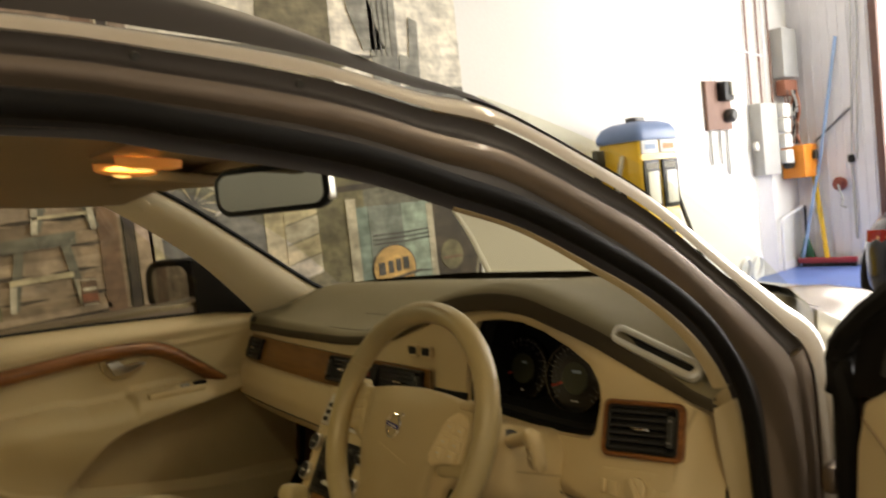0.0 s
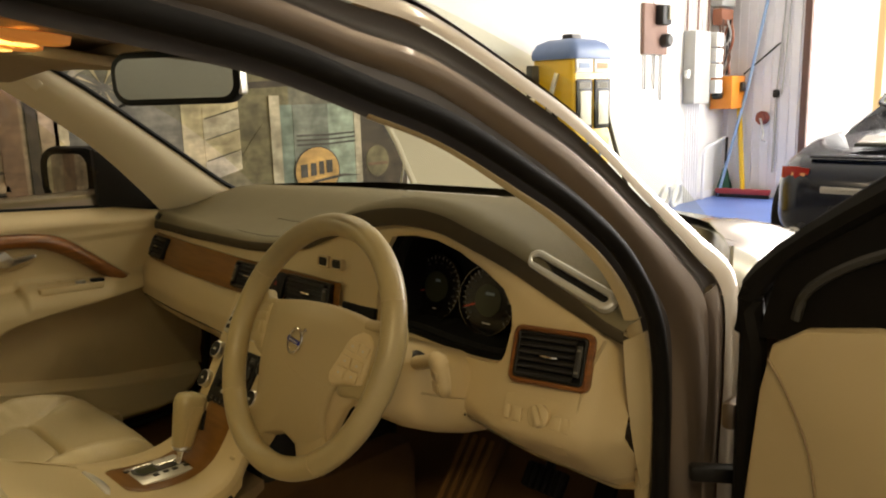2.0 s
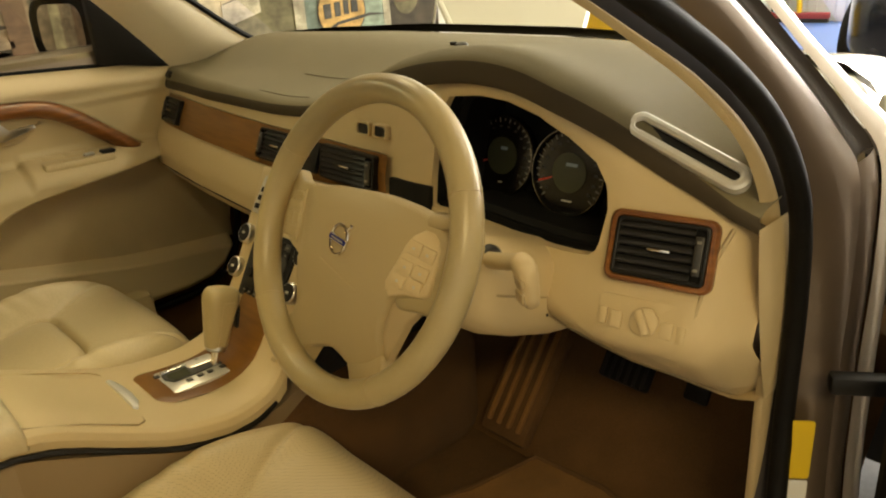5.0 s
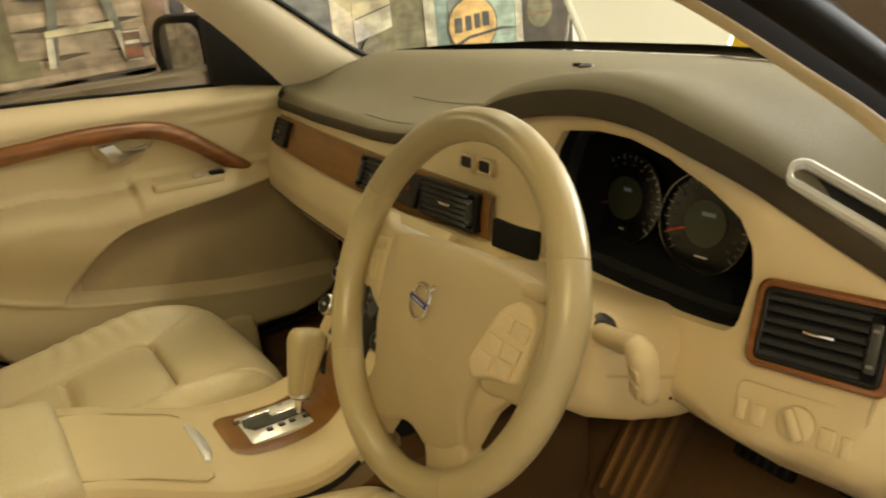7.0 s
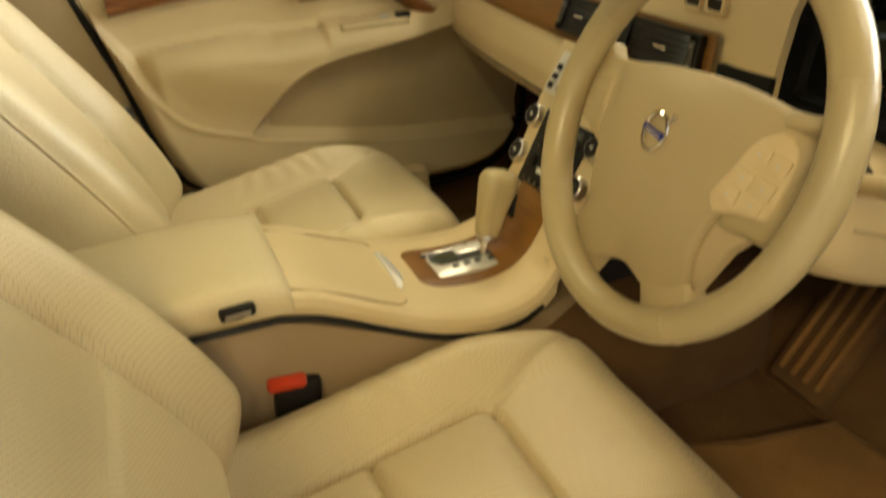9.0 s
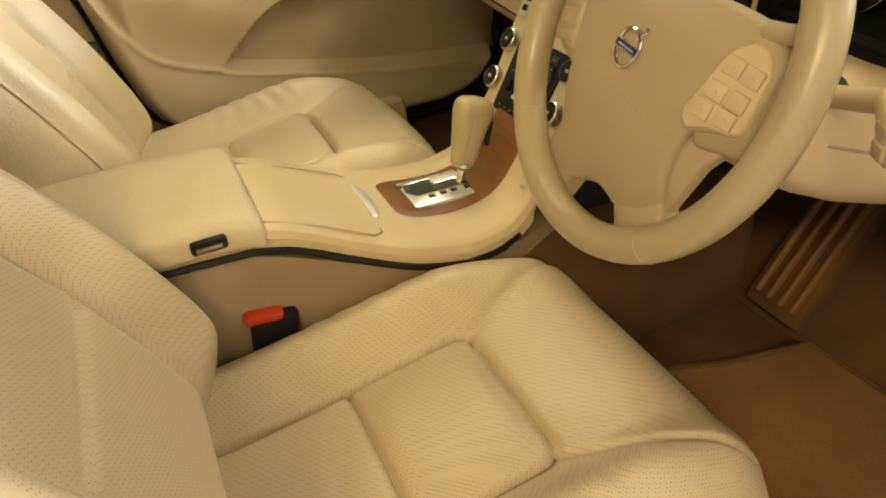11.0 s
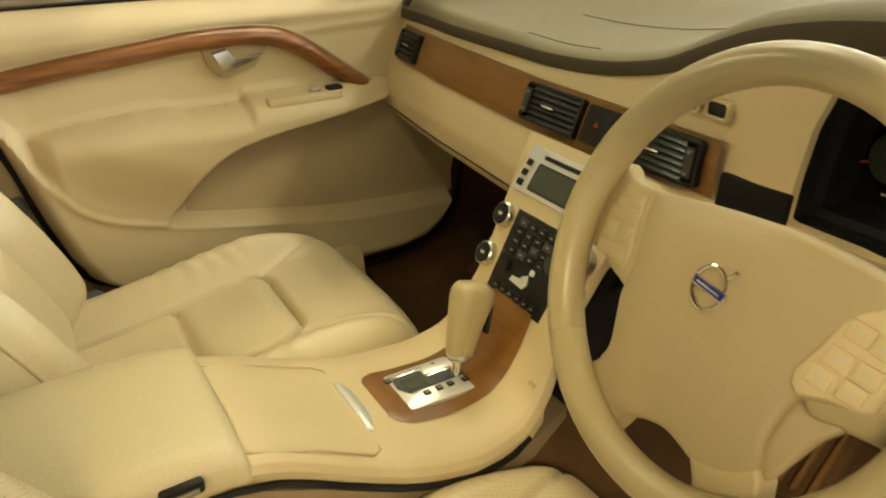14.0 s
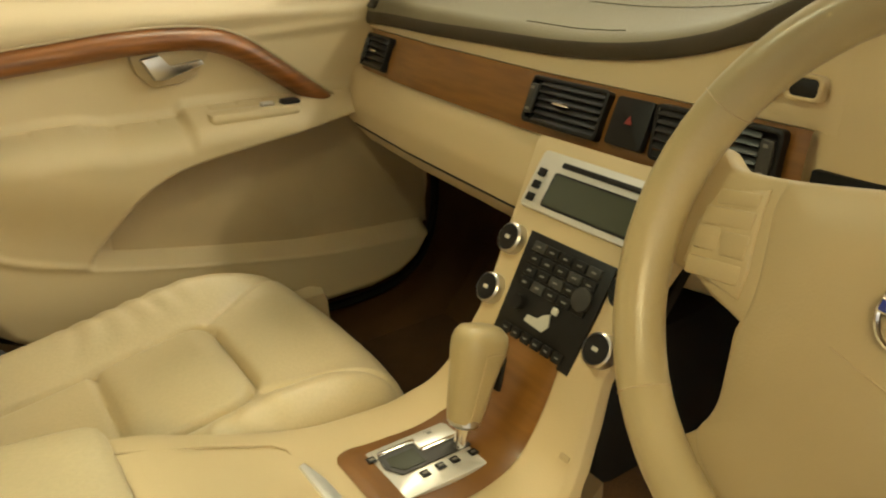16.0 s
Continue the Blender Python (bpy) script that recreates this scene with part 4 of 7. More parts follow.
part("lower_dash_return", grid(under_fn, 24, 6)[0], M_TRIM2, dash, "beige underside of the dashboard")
part("right_end_cap", grid(lambda u, v: Vector((0.7095 + 0.004 * math.sin(math.pi * v) - 0.004 * u, 0.290 + 0.055 * (1 - v) * (1 - v) + 0.24 * u, 0.695 + 0.235 * v)), 8, 10)[0], M_TRIM, dash, "cream end cap of the dashboard")
part("knee_panel", grid(lambda u, v: Vector((0.20 + 0.26 * u, 0.275 + 0.05 * math.sin(math.pi * u) * 0 + 0.03 * v - 0.02 * math.sin(math.pi * u), 0.83 - 0.06 * v)), 12, 8)[0], M_TRIM, dash)
part("binnacle_wall", grid(lambda u, v: Vector((hole[int(round(u * NA)) % NA][0], yface(*hole[int(round(u * NA)) % NA]) + 0.012 + 0.19 * v, hole[int(round(u * NA)) % NA][1])), NA, 4, wrap=True)[0], M_FIN, dash, "matt black binnacle wall")
part("binnacle_lip", grid(lambda u, v: Vector((hole[int(round(u * NA)) % NA][0], yface(*hole[int(round(u * NA)) % NA]) + 0.012 * v, hole[int(round(u * NA)) % NA][1])), NA, 3, wrap=True)[0], M_TRIM, dash)
# instruments
part("instrument_housing", slab([(x - CX, z - CZ) for x, z in hole], basis((CX, 0.372, CZ), (1, 0.05, 0), (0, 0.22, 1)), 0.02), M_FIN, dash, "black instrument binnacle", smooth=False)
part("binnacle_shroud", tube([Vector((x, yface(x, z) + 0.040, z)) for x, z in polar([(CX + (x - CX) * 1.0, CZ + (z - CZ) * 1.0) for x, z in HOLE], 60)], 0.010, 6, closed=True, up=(0, 1, 0.1)), M_FIN, dash)


M_DIMRING = material("dim_chrome", (0.30, 0.29, 0.26), rough=0.25, metal=1.0)


def gauge(x, z, needle):
    m = basis((x, 0.345, z), (1, 0.05, 0), (0, 0.22, 1)) @ Matrix.Scale(1.13, 4)
    g = part("gauge", lathe([(0.052, -0.012), (0.0525, 0.0), (0.0505, 0.002), (0.049, 0.0), (0.0485, -0.004), (0.0, -0.004)], m, 40), M_GLOSSBLACK, dash, "round black gauge")
    part("gauge_ring", tube([m @ Vector((0.0512 * math.cos(a), 0.0512 * math.sin(a), 0.0015)) for a in np.linspace(0, 2 * math.pi, 48, endpoint=False)], 0.0010, 6, closed=True, up=m.to_3x3() @ Vector((0, 0, 1))), M_DIMRING, g, "thin chrome ring")
    part("gauge_display", slab(circle(0.024, 28), m @ pose(0, 0, -0.0025), 0.001), M_LCD, g, "olive green display")
    bmt = bmesh.new()
    for k in range(27):
        a = radians(222 - 264 * k / 26)
        long = 0.006 if k % 2 == 0 else 0.003
        box(m @ pose(0.0455 * math.cos(a), 0.0455 * math.sin(a), -0.003, 0, 0, math.degrees(a)), long, 0.0009, 0.0006, bm=bmt)
    part("gauge_scale", bmt, M_DIM, g)
    bmn = bmesh.new()
    for k in range(14):
        a = radians(216 - 252 * k / 13)
        box(m @ pose(0.0375 * math.cos(a), 0.0375 * math.sin(a), -0.003), 0.0042, 0.0028, 0.0004, bm=bmn)
    part("gauge_figures", bmn, M_GREY, g)
    a = radians(needle)
    part("needle", box(m @ pose(0.034 * math.cos(a), 0.034 * math.sin(a), -0.001, 0, 0, needle), 0.020, 0.0016, 0.0012), material("needle_red", (0.75, 0.06, 0.02), rough=0.4), g, "red needle")
    part("gauge_caption", box(m @ pose(0.001, -0.034, -0.003), 0.014 if x > 0.3 else 0.006, 0.0018, 0.0005), M_ICON, g)
    part("display_text", box(m @ pose(0.004, 0.010, -0.0012), 0.016 if x > 0.3 else 0.010, 0.004, 0.0004), material("pale_blue_text", (0.30, 0.38, 0.45), rough=0.5), g)


gauge(0.294, 0.931, 200)
gauge(0.416, 0.926, 200)
part("column_gap", box(face_pose(0.222, 0.890, 0.002), 0.086, 0.038, 0.010, 0.003), M_FIN, dash)
# darker tube laid on the face as the shading of its end fold
part("end_crease", tube(smooth_path([Vector((x, yface(x, z) - 0.002, z)) for x, z in ((0.683, 0.925), (0.671, 0.885), (0.668, 0.85), (0.668, 0.815))], 16), 0.0025, 6), M_TRIM2, dash)

# right-hand vent in its walnut frame, lamp switches, side demister
rvx, rvz = 0.614, 0.891
m = face_pose(rvx, rvz, 0.011)
part("vent_frame", frame_ring(rounded(0.122, 0.082, 0.012), rounded(0.102, 0.064, 0.006), m, 0.012, lift=0.005), M_WOOD2, dash, "glossy walnut vent frame")
vent(0.5645, 0.6635, 0.8635, 0.9185, 6, True, 1, 0.0165)
m = face_pose(0.614, 0.817, 0.0075, 0.45)
lsw = part("lamp_switch_panel", slab(rounded(0.112, 0.046, 0.008), m, 0.012, 0.003), M_TRIM, dash, "cream lamp switch panel")
part("rotary_knob", lathe([(0.017, -0.004), (0.016, 0.006), (0.013, 0.008), (0.0, 0.008)], m @ pose(0.002, -0.002, 0), 24), M_TRIM, lsw, "cream rotary knob")
part("knob_grip", box(m @ pose(0.002, -0.002, 0.011, 0, 0, -62), 0.031, 0.011, 0.010, 0.004), M_TRIM, lsw)
for k, x in enumerate((-0.047, -0.031, 0.028, 0.044)):
    part("small_wheel", box(m @ pose(x, -0.003 - 0.002 * k, 0.002), 0.010 if k in (0, 3) else 0.014, 0.020, 0.005, 0.002), M_TRIM, lsw)
part("fuse_flap", slab([(-0.034, 0.014), (0.044, 0.012), (0.040, -0.012), (-0.018, -0.012)], basis((0.614, yface(0.614, 0.80) + 0.004, 0.772), (1, 0.15, 0), (0, -0.75, 1)), 0.012, 0.004), M_TRIM, dash)
part("knee_bolster_edge", tube(smooth_path([Vector((x, yface(x, z) - 0.006, z)) for x, z in ((0.464, 0.866), (0.458, 0.839), (0.464, 0.806), (0.487, 0.787))], 14), 0.0017, 6), M_BLACK, dash)
a, b = Vector((0.551, 0.296, 1.025)), Vector((0.685, 0.298, 0.977))
dmm = basis((a + b) / 2, b - a, (0.16, 0.62, 0.50))
part("side_demister", frame_ring(rounded(0.153, 0.032, 0.015, 6), rounded(0.131, 0.012, 0.006, 6), dmm, 0.010, lift=0.004), M_SILVER_P, dash, "bright silver demister frame")
part("demister_slot", slab(rounded(0.136, 0.018, 0.008, 6), dmm @ pose(0, 0, -0.003), 0.01), M_BLACK, dash)
pm = on_pad(-0.690, 0.60)
part("demister_slot", slab(rounded(0.05, 0.016, 0.006), pm @ pose(0, 0, 0.002), 0.006, 0.002), M_BLACK, dash, "black left demister slot")
pm = on_pad(0.0, 0.22)
part("light_sensor", lathe([(0.013, -0.002), (0.012, 0.002), (0.007, 0.005), (0.0, 0.0055)], pm, 18), M_GREY, dash, "small round light sensor")
part("sensor_foot", box(pm @ pose(-0.018, -0.004, 0.002), 0.014, 0.010, 0.006, 0.002), M_BLACK, dash)
part("speaker_outline", tube([pad_fn((x + 0.735) / 1.442, s) + Vector((0, 0, 0.0008)) for x, s in [(-0.24 + 0.02 * k, 0.34) for k in range(25)]] + [pad_fn((x + 0.735) / 1.442, s) + Vector((0, 0, 0.0008)) for x, s in ((0.25, 0.36), (0.255, 0.42))], 0.0005, 5), M_PAD_EDGE, dash)
part("speaker_outline", tube([pad_fn((x + 0.735) / 1.442, 0.49) + Vector((0, 0, 0.0006)) for x in np.linspace(-0.25, -0.08, 14)], 0.0005, 5), M_PAD_EDGE, dash)

# ---- steering wheel ----
sw = thing("steering_wheel", (0.367, 0.10, 0.88), "cream leather steering wheel with four spokes", "steering wheel")
WM = pose(0.3738, 0.0168, 0.9275, 65.2, 0, -0.6)     # local x right, y up the wheel, z towards the driver
R = 0.1713
ring = [WM @ Vector((R * math.sin(a), R * math.cos(a), 0)) for a in np.linspace(0, 2 * math.pi, 72, endpoint=False)]
wn3 = WM.to_3x3() @ Vector((0, 0, 1))
part("rim", sweep(ring, circle(0.0164, 16, 1.1), wn3, closed=True), M_WHEEL, sw, "cream leather wheel rim")
for a in (146, -128, 62, -62):
    p = WM @ Vector((R * math.sin(radians(a)), R * math.cos(radians(a)), 0))
    t = WM.to_3x3() @ Vector((math.cos(radians(a)), -math.sin(radians(a)), 0))
    sm = basis(p, wn3, wn3.cross(t))
    part("rim_seam", tube([sm @ Vector((0.0164 * 1.1 * 1.005 * math.cos(q), 0.0164 * 1.005 * math.sin(q), 0)) for q in np.linspace(0, 2 * math.pi, 20, endpoint=False)], 0.0006, 4, closed=True, up=t), M_TRIM2, sw)


def dome(x, y):
    """Height of the bulging hub over the plane of the rim."""
    return max(-0.011, 0.0195 - 1.15 * x * x - 1.9 * y * y)


def domed(name, outline, lift, depth, mat, label="", bevel=0.004, parent=None, mid=None, fine=0):
    """A plate that follows the bulge of the hub: outline in the wheel's plane, with rounded edges."""
    if fine:
        outline = [(p.x, p.y) for p in smooth_path([(x, y, 0) for x, y in outline + outline[:1]], fine)[:-1]]
    cx, cy = mid or (sum(p[0] for p in outline) / len(outline), sum(p[1] for p in outline) / len(outline))

    def level(s, d, drop):
        pts = []
        for x, y in outline:
            r = math.hypot(x - cx, y - cy) or 1
            k = s * (1 - d / r)
            px, py = cx + (x - cx) * k, cy + (y - cy) * k
            pts.append(WM @ Vector((px, py, dome(px, py) + lift - drop)))
        return pts
    rings = [level(1, 0, depth), level(1, 0, bevel), level(1, 0.3 * bevel, 0.3 * bevel), level(1, bevel, 0), level(0.75, bevel, 0), level(0.5, bevel, 0), level(0.25, bevel, 0)]
    return part(name, loft(rings), mat, parent or sw, label, sharp=60)


def flatbar(name, pts, z, depth, mat, label="", bevel=0.004, parent=None):
    return part(name, slab(pts, WM @ pose(0, 0, z), depth, bevel), mat, parent or sw, label, sharp=60)


# leather spokes that run into the rim, then the airbag cover and the two button pads on them
domed("spoke", [(-0.060, 0.050), (-0.100, 0.046), (-0.135, 0.046), (-0.158, 0.056), (-0.168, 0.030), (-0.168, -0.014), (-0.156, -0.026), (-0.140, -0.025), (-0.104, -0.036), (-0.060, -0.036)], -0.001, 0.018, M_HUB, "cream wheel spoke", 0.005, fine=60)
domed("spoke", [(0.100, 0.048), (0.135, 0.046), (0.158, 0.058), (0.169, 0.020), (0.166, -0.034), (0.154, -0.050), (0.140, -0.049), (0.118, -0.050), (0.090, -0.044)], -0.003, 0.014, M_WHEEL, "cream leather wheel spoke", 0.005, fine=60)
flatbar("lower_spoke", [(-0.060, -0.050), (-0.084, -0.058), (-0.086, -0.085), (-0.093, -0.106), (-0.112, -0.127), (-0.095, -0.147), (-0.060, -0.165), (-0.050, -0.142), (-0.036, -0.128), (-0.010, -0.110)], -0.012, 0.022, M_HUB, "cream lower wheel spoke", 0.006)
flatbar("lower_spoke", [(0.010, -0.110), (0.066, -0.100), (0.082, -0.116), (0.086, -0.130), (0.088, -0.152), (0.060, -0.168), (0.038, -0.170), (0.030, -0.150), (0.018, -0.132)], -0.012, 0.022, M_HUB, "cream lower wheel spoke", 0.006)
COVER = [(-0.094, 0.046), (-0.069, 0.049), (-0.034, 0.054), (0.002, 0.057), (0.033, 0.059), (0.062, 0.058), (0.089, 0.055), (0.112, 0.050), (0.131, 0.043), (0.143, 0.035), (0.147, 0.027), (0.142, 0.016), (0.137, -0.010), (0.130, -0.030), (0.106, -0.038), (0.088, -0.046), (0.079, -0.068), (0.075, -0.088), (0.076, -0.106), (0.073, -0.116), (0.062, -0.126), (0.044, -0.134), (0.024, -0.138), (0.012, -0.135), (-0.008, -0.131), (-0.028, -0.134), (-0.046, -0.141), (-0.066, -0.146), (-0.088, -0.134), (-0.100, -0.117), (-0.091, -0.092), (-0.090, -0.066), (-0.091, -0.046), (-0.088, -0.034), (-0.087, -0.014), (-0.091, 0.010), (-0.096, 0.032)]
domed("airbag_cover", COVER, 0.0, 0.024, M_HUB, "smooth cream airbag cover", 0.006, mid=(0.022, -0.034), fine=160)
part("cover_line", tube([WM @ Vector((x, y, dome(x, y) + 0.0003)) for x, y in [(-0.030 + 0.010 * k, -0.030 - 0.0028 * k) for k in range(8)]], 0.0005, 4), M_TRIM2, sw)
domed("thumb_rest", [(0.086, -0.046), (0.104, -0.036), (0.122, -0.034), (0.128, -0.037), (0.106, -0.066), (0.090, -0.098), (0.080, -0.120), (0.074, -0.112), (0.072, -0.090), (0.077, -0.066)], -0.007, 0.010, M_TRIM2, "beige thumb rest under the buttons", 0.005)
kp = domed("button_pad", [(0.113, 0.036), (0.102, 0.028), (0.096, 0.018), (0.089, -0.004), (0.080, -0.027), (0.081, -0.036), (0.087, -0.042), (0.106, -0.035), (0.126, -0.033), (0.133, -0.029), (0.135, -0.014), (0.136, 0.006), (0.135, 0.020), (0.131, 0.029), (0.124, 0.035)], 0.0022, 0.012, M_TRIM, "cream button pad", 0.003)
for bx, by in ((0.108, 0.015), (0.125, 0.012), (0.103, -0.006), (0.122, -0.008), (0.097, -0.022), (0.118, -0.023)):
    bm_ = WM @ pose(bx, by, dome(bx, by) + 0.0016, 0, 14, -8)
    part("button", box(bm_, 0.0175, 0.0150, 0.005, 0.0018), M_TRIM, kp)
    part("button_mark", box(bm_ @ pose(0, 0, 0.0027), 0.0032, 0.0026, 0.0005), M_ICON, kp)
kp = domed("button_pad", [(-0.100, 0.038), (-0.138, 0.028), (-0.146, 0.006), (-0.146, -0.020), (-0.120, -0.025), (-0.093, -0.028), (-0.092, -0.010), (-0.097, 0.012)], 0.0012, 0.008, M_HUB, "cream button pad", 0.002)
for bx, by, bw, bh in ((-0.119, 0.0275, 0.034, 0.0095), (-0.1205, 0.0150, 0.042, 0.0115), (-0.1315, -0.0005, 0.021, 0.0150), (-0.1080, 0.0005, 0.021, 0.0150), (-0.1185, -0.0175, 0.046, 0.0120)):
    bm_ = WM @ pose(bx, by, dome(bx, by) + 0.0002, 0, -14, 6)
    part("button", box(bm_, bw, bh, 0.0040, 0.0016), M_HUB, kp)
part("spoke_shoulder", tube(smooth_path([WM @ Vector((0.112, 0.046, -0.004)), WM @ Vector((0.138, 0.050, -0.006)), WM @ Vector((0.158, 0.066, -0.002))], 10), 0.008, 12), M_HUB, sw, "smooth shoulder of the spoke")
em = WM @ pose(0.001, -0.0025, 0.0212)
badge = part("badge_ring", tube([em @ Vector((0.0145 * math.cos(a), 0.0168 * math.sin(a), 0)) for a in np.linspace(0, 2 * math.pi, 32, endpoint=False)], 0.0019, 8, closed=True, up=wn3), M_CHROME, sw, "round chrome badge with blue bar")
part("badge_bar", box(em @ pose(0.001, 0, 0.001, 0, 0, -8), 0.0330, 0.0078, 0.004, 0.001), M_CHROME, badge)
part("badge_enamel", box(em @ pose(0.001, 0, 0.0016, 0, 0, -8), 0.0305, 0.0058, 0.004, 0.0008), M_BLUE, badge)
part("badge_lettering", box(em @ pose(0.001, 0, 0.0030, 0, 0, -8), 0.0230, 0.0020, 0.0014, 0.0003), M_SILVER, badge)
part("badge_arrow", box(em @ pose(0.0145, 0.0150, 0, 0, 0, 45), 0.0095, 0.0028, 0.003, 0.001), M_CHROME, badge)
part("badge_arrow_head", box(em @ pose(0.0170, 0.0178, 0, 0, 0, 0), 0.0050, 0.0050, 0.003, 0.001), M_CHROME, badge)
part("column_shroud", loft([[Vector((0.367 + x, y, z + dz)) for x, z in rounded(w, h, r, 6)] for y, w, h, r, dz in ((0.058, 0.12, 0.09, 0.03, 0.885), (0.085, 0.18, 0.115, 0.04, 0.872), (0.13, 0.225, 0.130, 0.042, 0.848), (0.18, 0.236, 0.136, 0.042, 0.828), (0.24, 0.238, 0.136, 0.042, 0.806), (0.30, 0.24, 0.13, 0.042, 0.79))]), M_TRIM, sw, "cream steering column shroud", sharp=60)
part("shroud_joint", tube(smooth_path([(0.367 + 0.1125, 0.132, 0.845), (0.367 + 0.118, 0.18, 0.826), (0.367 + 0.119, 0.235, 0.806)], 10), 0.0018, 5), M_TRIM2, sw)
stalk = part("wiper_stalk", tube(smooth_path([(0.445, 0.145, 0.878), (0.500, 0.118, 0.899), (0.556, 0.092, 0.922)], 8), 0.010, 10), M_TRIM, sw, "cream wiper stalk")
part("stalk_ring", lathe([(0.017, -0.01), (0.017, 0.0), (0.013, 0.006)], basis((0.468, 0.136, 0.887), (0.35, 1, 0), (-0.2, 0, 1)), 18), M_GREY, stalk, "dark rubber collar")
sem = pose(0.570, 0.084, 0.912, 12, 14, -15)
part("stalk_end", loft([[sem @ Vector((x + dx, y, z)) for x, y in rounded(w, d, 0.42 * min(w, d), 5)] for z, w, d, dx in ((-0.036, 0.010, 0.008, 0.004), (-0.033, 0.018, 0.016, 0.004), (-0.020, 0.023, 0.020, 0.002), (0.0, 0.024, 0.022, 0.0), (0.012, 0.028, 0.023, -0.003), (0.020, 0.025, 0.019, -0.005), (0.023, 0.014, 0.010, -0.006))]), M_TRIM, stalk, sharp=60)
for z, h in ((-0.020, 0.016), (0.001, 0.012)):
    part("stalk_button", box(sem @ pose(0.002, -0.0105, z), 0.014, 0.004, h, 0.0018), M_TRIM2, stalk)
part("indicator_stalk", tube(smooth_path([(0.29, 0.105, 0.895), (0.22, 0.10, 0.90), (0.185, 0.09, 0.905)], 8), 0.009, 10), M_TRIM, sw, "cream indicator stalk")

# ---- centre console and floating stack ----
con = thing("centre_console", (0, -0.2, 0.33), "cream centre console with armrest and slim button stack", "centre console")
SPINE = [(-0.72, 0.735), (-0.45, 0.735), (-0.36, 0.731), (-0.285, 0.716), (-0.20, 0.674), (-0.12, 0.640), (-0.04, 0.628), (0.015, 0.640), (0.050, 0.672), (0.078, 0.715), (0.105, 0.755), (0.129, 0.795), (0.162, 0.842), (0.183, 0.870), (0.195, 0.884)]
HALF = [(-0.72, 0.105), (-0.40, 0.108), (-0.25, 0.115), (-0.15, 0.128), (-0.06, 0.135), (0.0, 0.128), (0.05, 0.108), (0.08, 0.097), (0.12, 0.104), (0.16, 0.117), (0.19, 0.129), (0.22, 0.129)]
spine = smooth_path([(0, *p) for p in SPINE], 90)


def deck(k, a, lift=0.0):
    """A place on the console's top: k along it (0..1), a across it (-1..1)."""
    f = k * 89
    i = min(int(f), 88)
    p = spine[i].lerp(spine[i + 1], f - i)
    d = (spine[i + 1] - spine[i]).normalized()
    nrm = Vector((0, -d.z, d.y))
    w = lerp(HALF, p.y)
    return p + Vector((w * a, 0, 0)) + nrm * (lift - 0.010 * abs(a) ** 4 * (1 - sstep(0.0, 0.1, p.y)))


def deck_at(y):
    return min(range(90), key=lambda i: abs(spine[i].y - y)) / 89


def deck_pose(y, x, lift=0.0):
    k = deck_at(y)
    p, q = deck(k, 0), deck(min(k + 0.01, 1), 0)
    return basis(p, (1, 0, 0), q - p) @ pose(x, 0, lift)


def deck_sheet(name, y0, y1, a0, a1, mat, label="", lift=0.0, nu=50, nv=11, skirt=0.0, edge=0.0):
    k0, k1 = deck_at(y0), deck_at(y1)

    def fn(u, v):
        a = a0 + (a1 - a0) * v
        return deck(k0 + (k1 - k0) * u, a, lift - edge * abs(2 * v - 1) ** 8)
    return part(name, grid(fn, nu, nv)[0], mat, con, label)


def rail_fn(u, v):
    # top, rounded over to both sides and down
    k = u
    prof = [(-1.0, -0.034), (-1.0, -0.026), (-1.0, -0.012), (-0.97, -0.003), (-0.9, 0), (0.9, 0), (0.97, -0.003), (1.0, -0.012), (1.0, -0.026), (1.0, -0.034)]
    f = v * 9
    i = min(int(f), 8)
    t = f - i
    (a0, l0), (a1, l1) = prof[i], prof[i + 1]
    a, lift = a0 + (a1 - a0) * t, l0 + (l1 - l0) * t
    p = deck(k, a)
    depth = -lift
    if p.y > 0.03:      # the stack is a thin floating panel
        depth = min(depth, 0.022)
    elif depth > 0.03:
        depth = 0.03 + (depth - 0.03) * (1 - 0.75 * sstep(-0.02, 0.03, p.y))
    q = deck(k, a, 0)
    i = min(int(k * 89), 88)
    d = (spine[i + 1] - spine[i]).normalized()
    nrm = Vector((0, -d.z, d.y)) if p.y > -0.02 else Vector((0, 0, 1))
    shift = Vector((-0.006 * np.sign(a), 0, 0)) if depth > 0.012 else Vector((0, 0, 0))
    return q - nrm * depth + shift


part("console_body", grid(rail_fn, 90, 55)[0], M_TRIM, con, "cream console top and sides", sharp=60)
part("console_side", box(pose(0, -0.525, 0.50), 0.206, 0.43, 0.38, 0.012), M_CONSHADE, con, "console sides, browned for the shade under the lid")
part("console_side_front", loft([[Vector((x, y, z)) for x, z in ((-w, 0.31), (w, 0.31), (w, zt), (-w, zt))] for y, w, zt in ((-0.33, 0.103, 0.680), (-0.30, 0.104, 0.668), (-0.25, 0.106, 0.645), (-0.20, 0.108, 0.622), (-0.12, 0.118, 0.592), (-0.04, 0.124, 0.582), (0.03, 0.112, 0.585), (0.10, 0.085, 0.585))]), M_CONSHADE, con, "console sides, browned for the shade under the lid")
part("console_front", box(pose(0, 0.27, 0.53), 0.15, 0.34, 0.40, 0.02), M_BLACK, con)
part("tunnel", box(pose(0, 0.18, 0.44), 0.26, 0.55, 0.26, 0.05), M_CARPET, con)
part("stack_rear_panel", slab([(-0.10, -0.09), (0.10, -0.09), (0.11, 0.10), (-0.11, 0.10)], deck_pose(0.13, 0, -0.026), 0.012), M_BLACK, con)
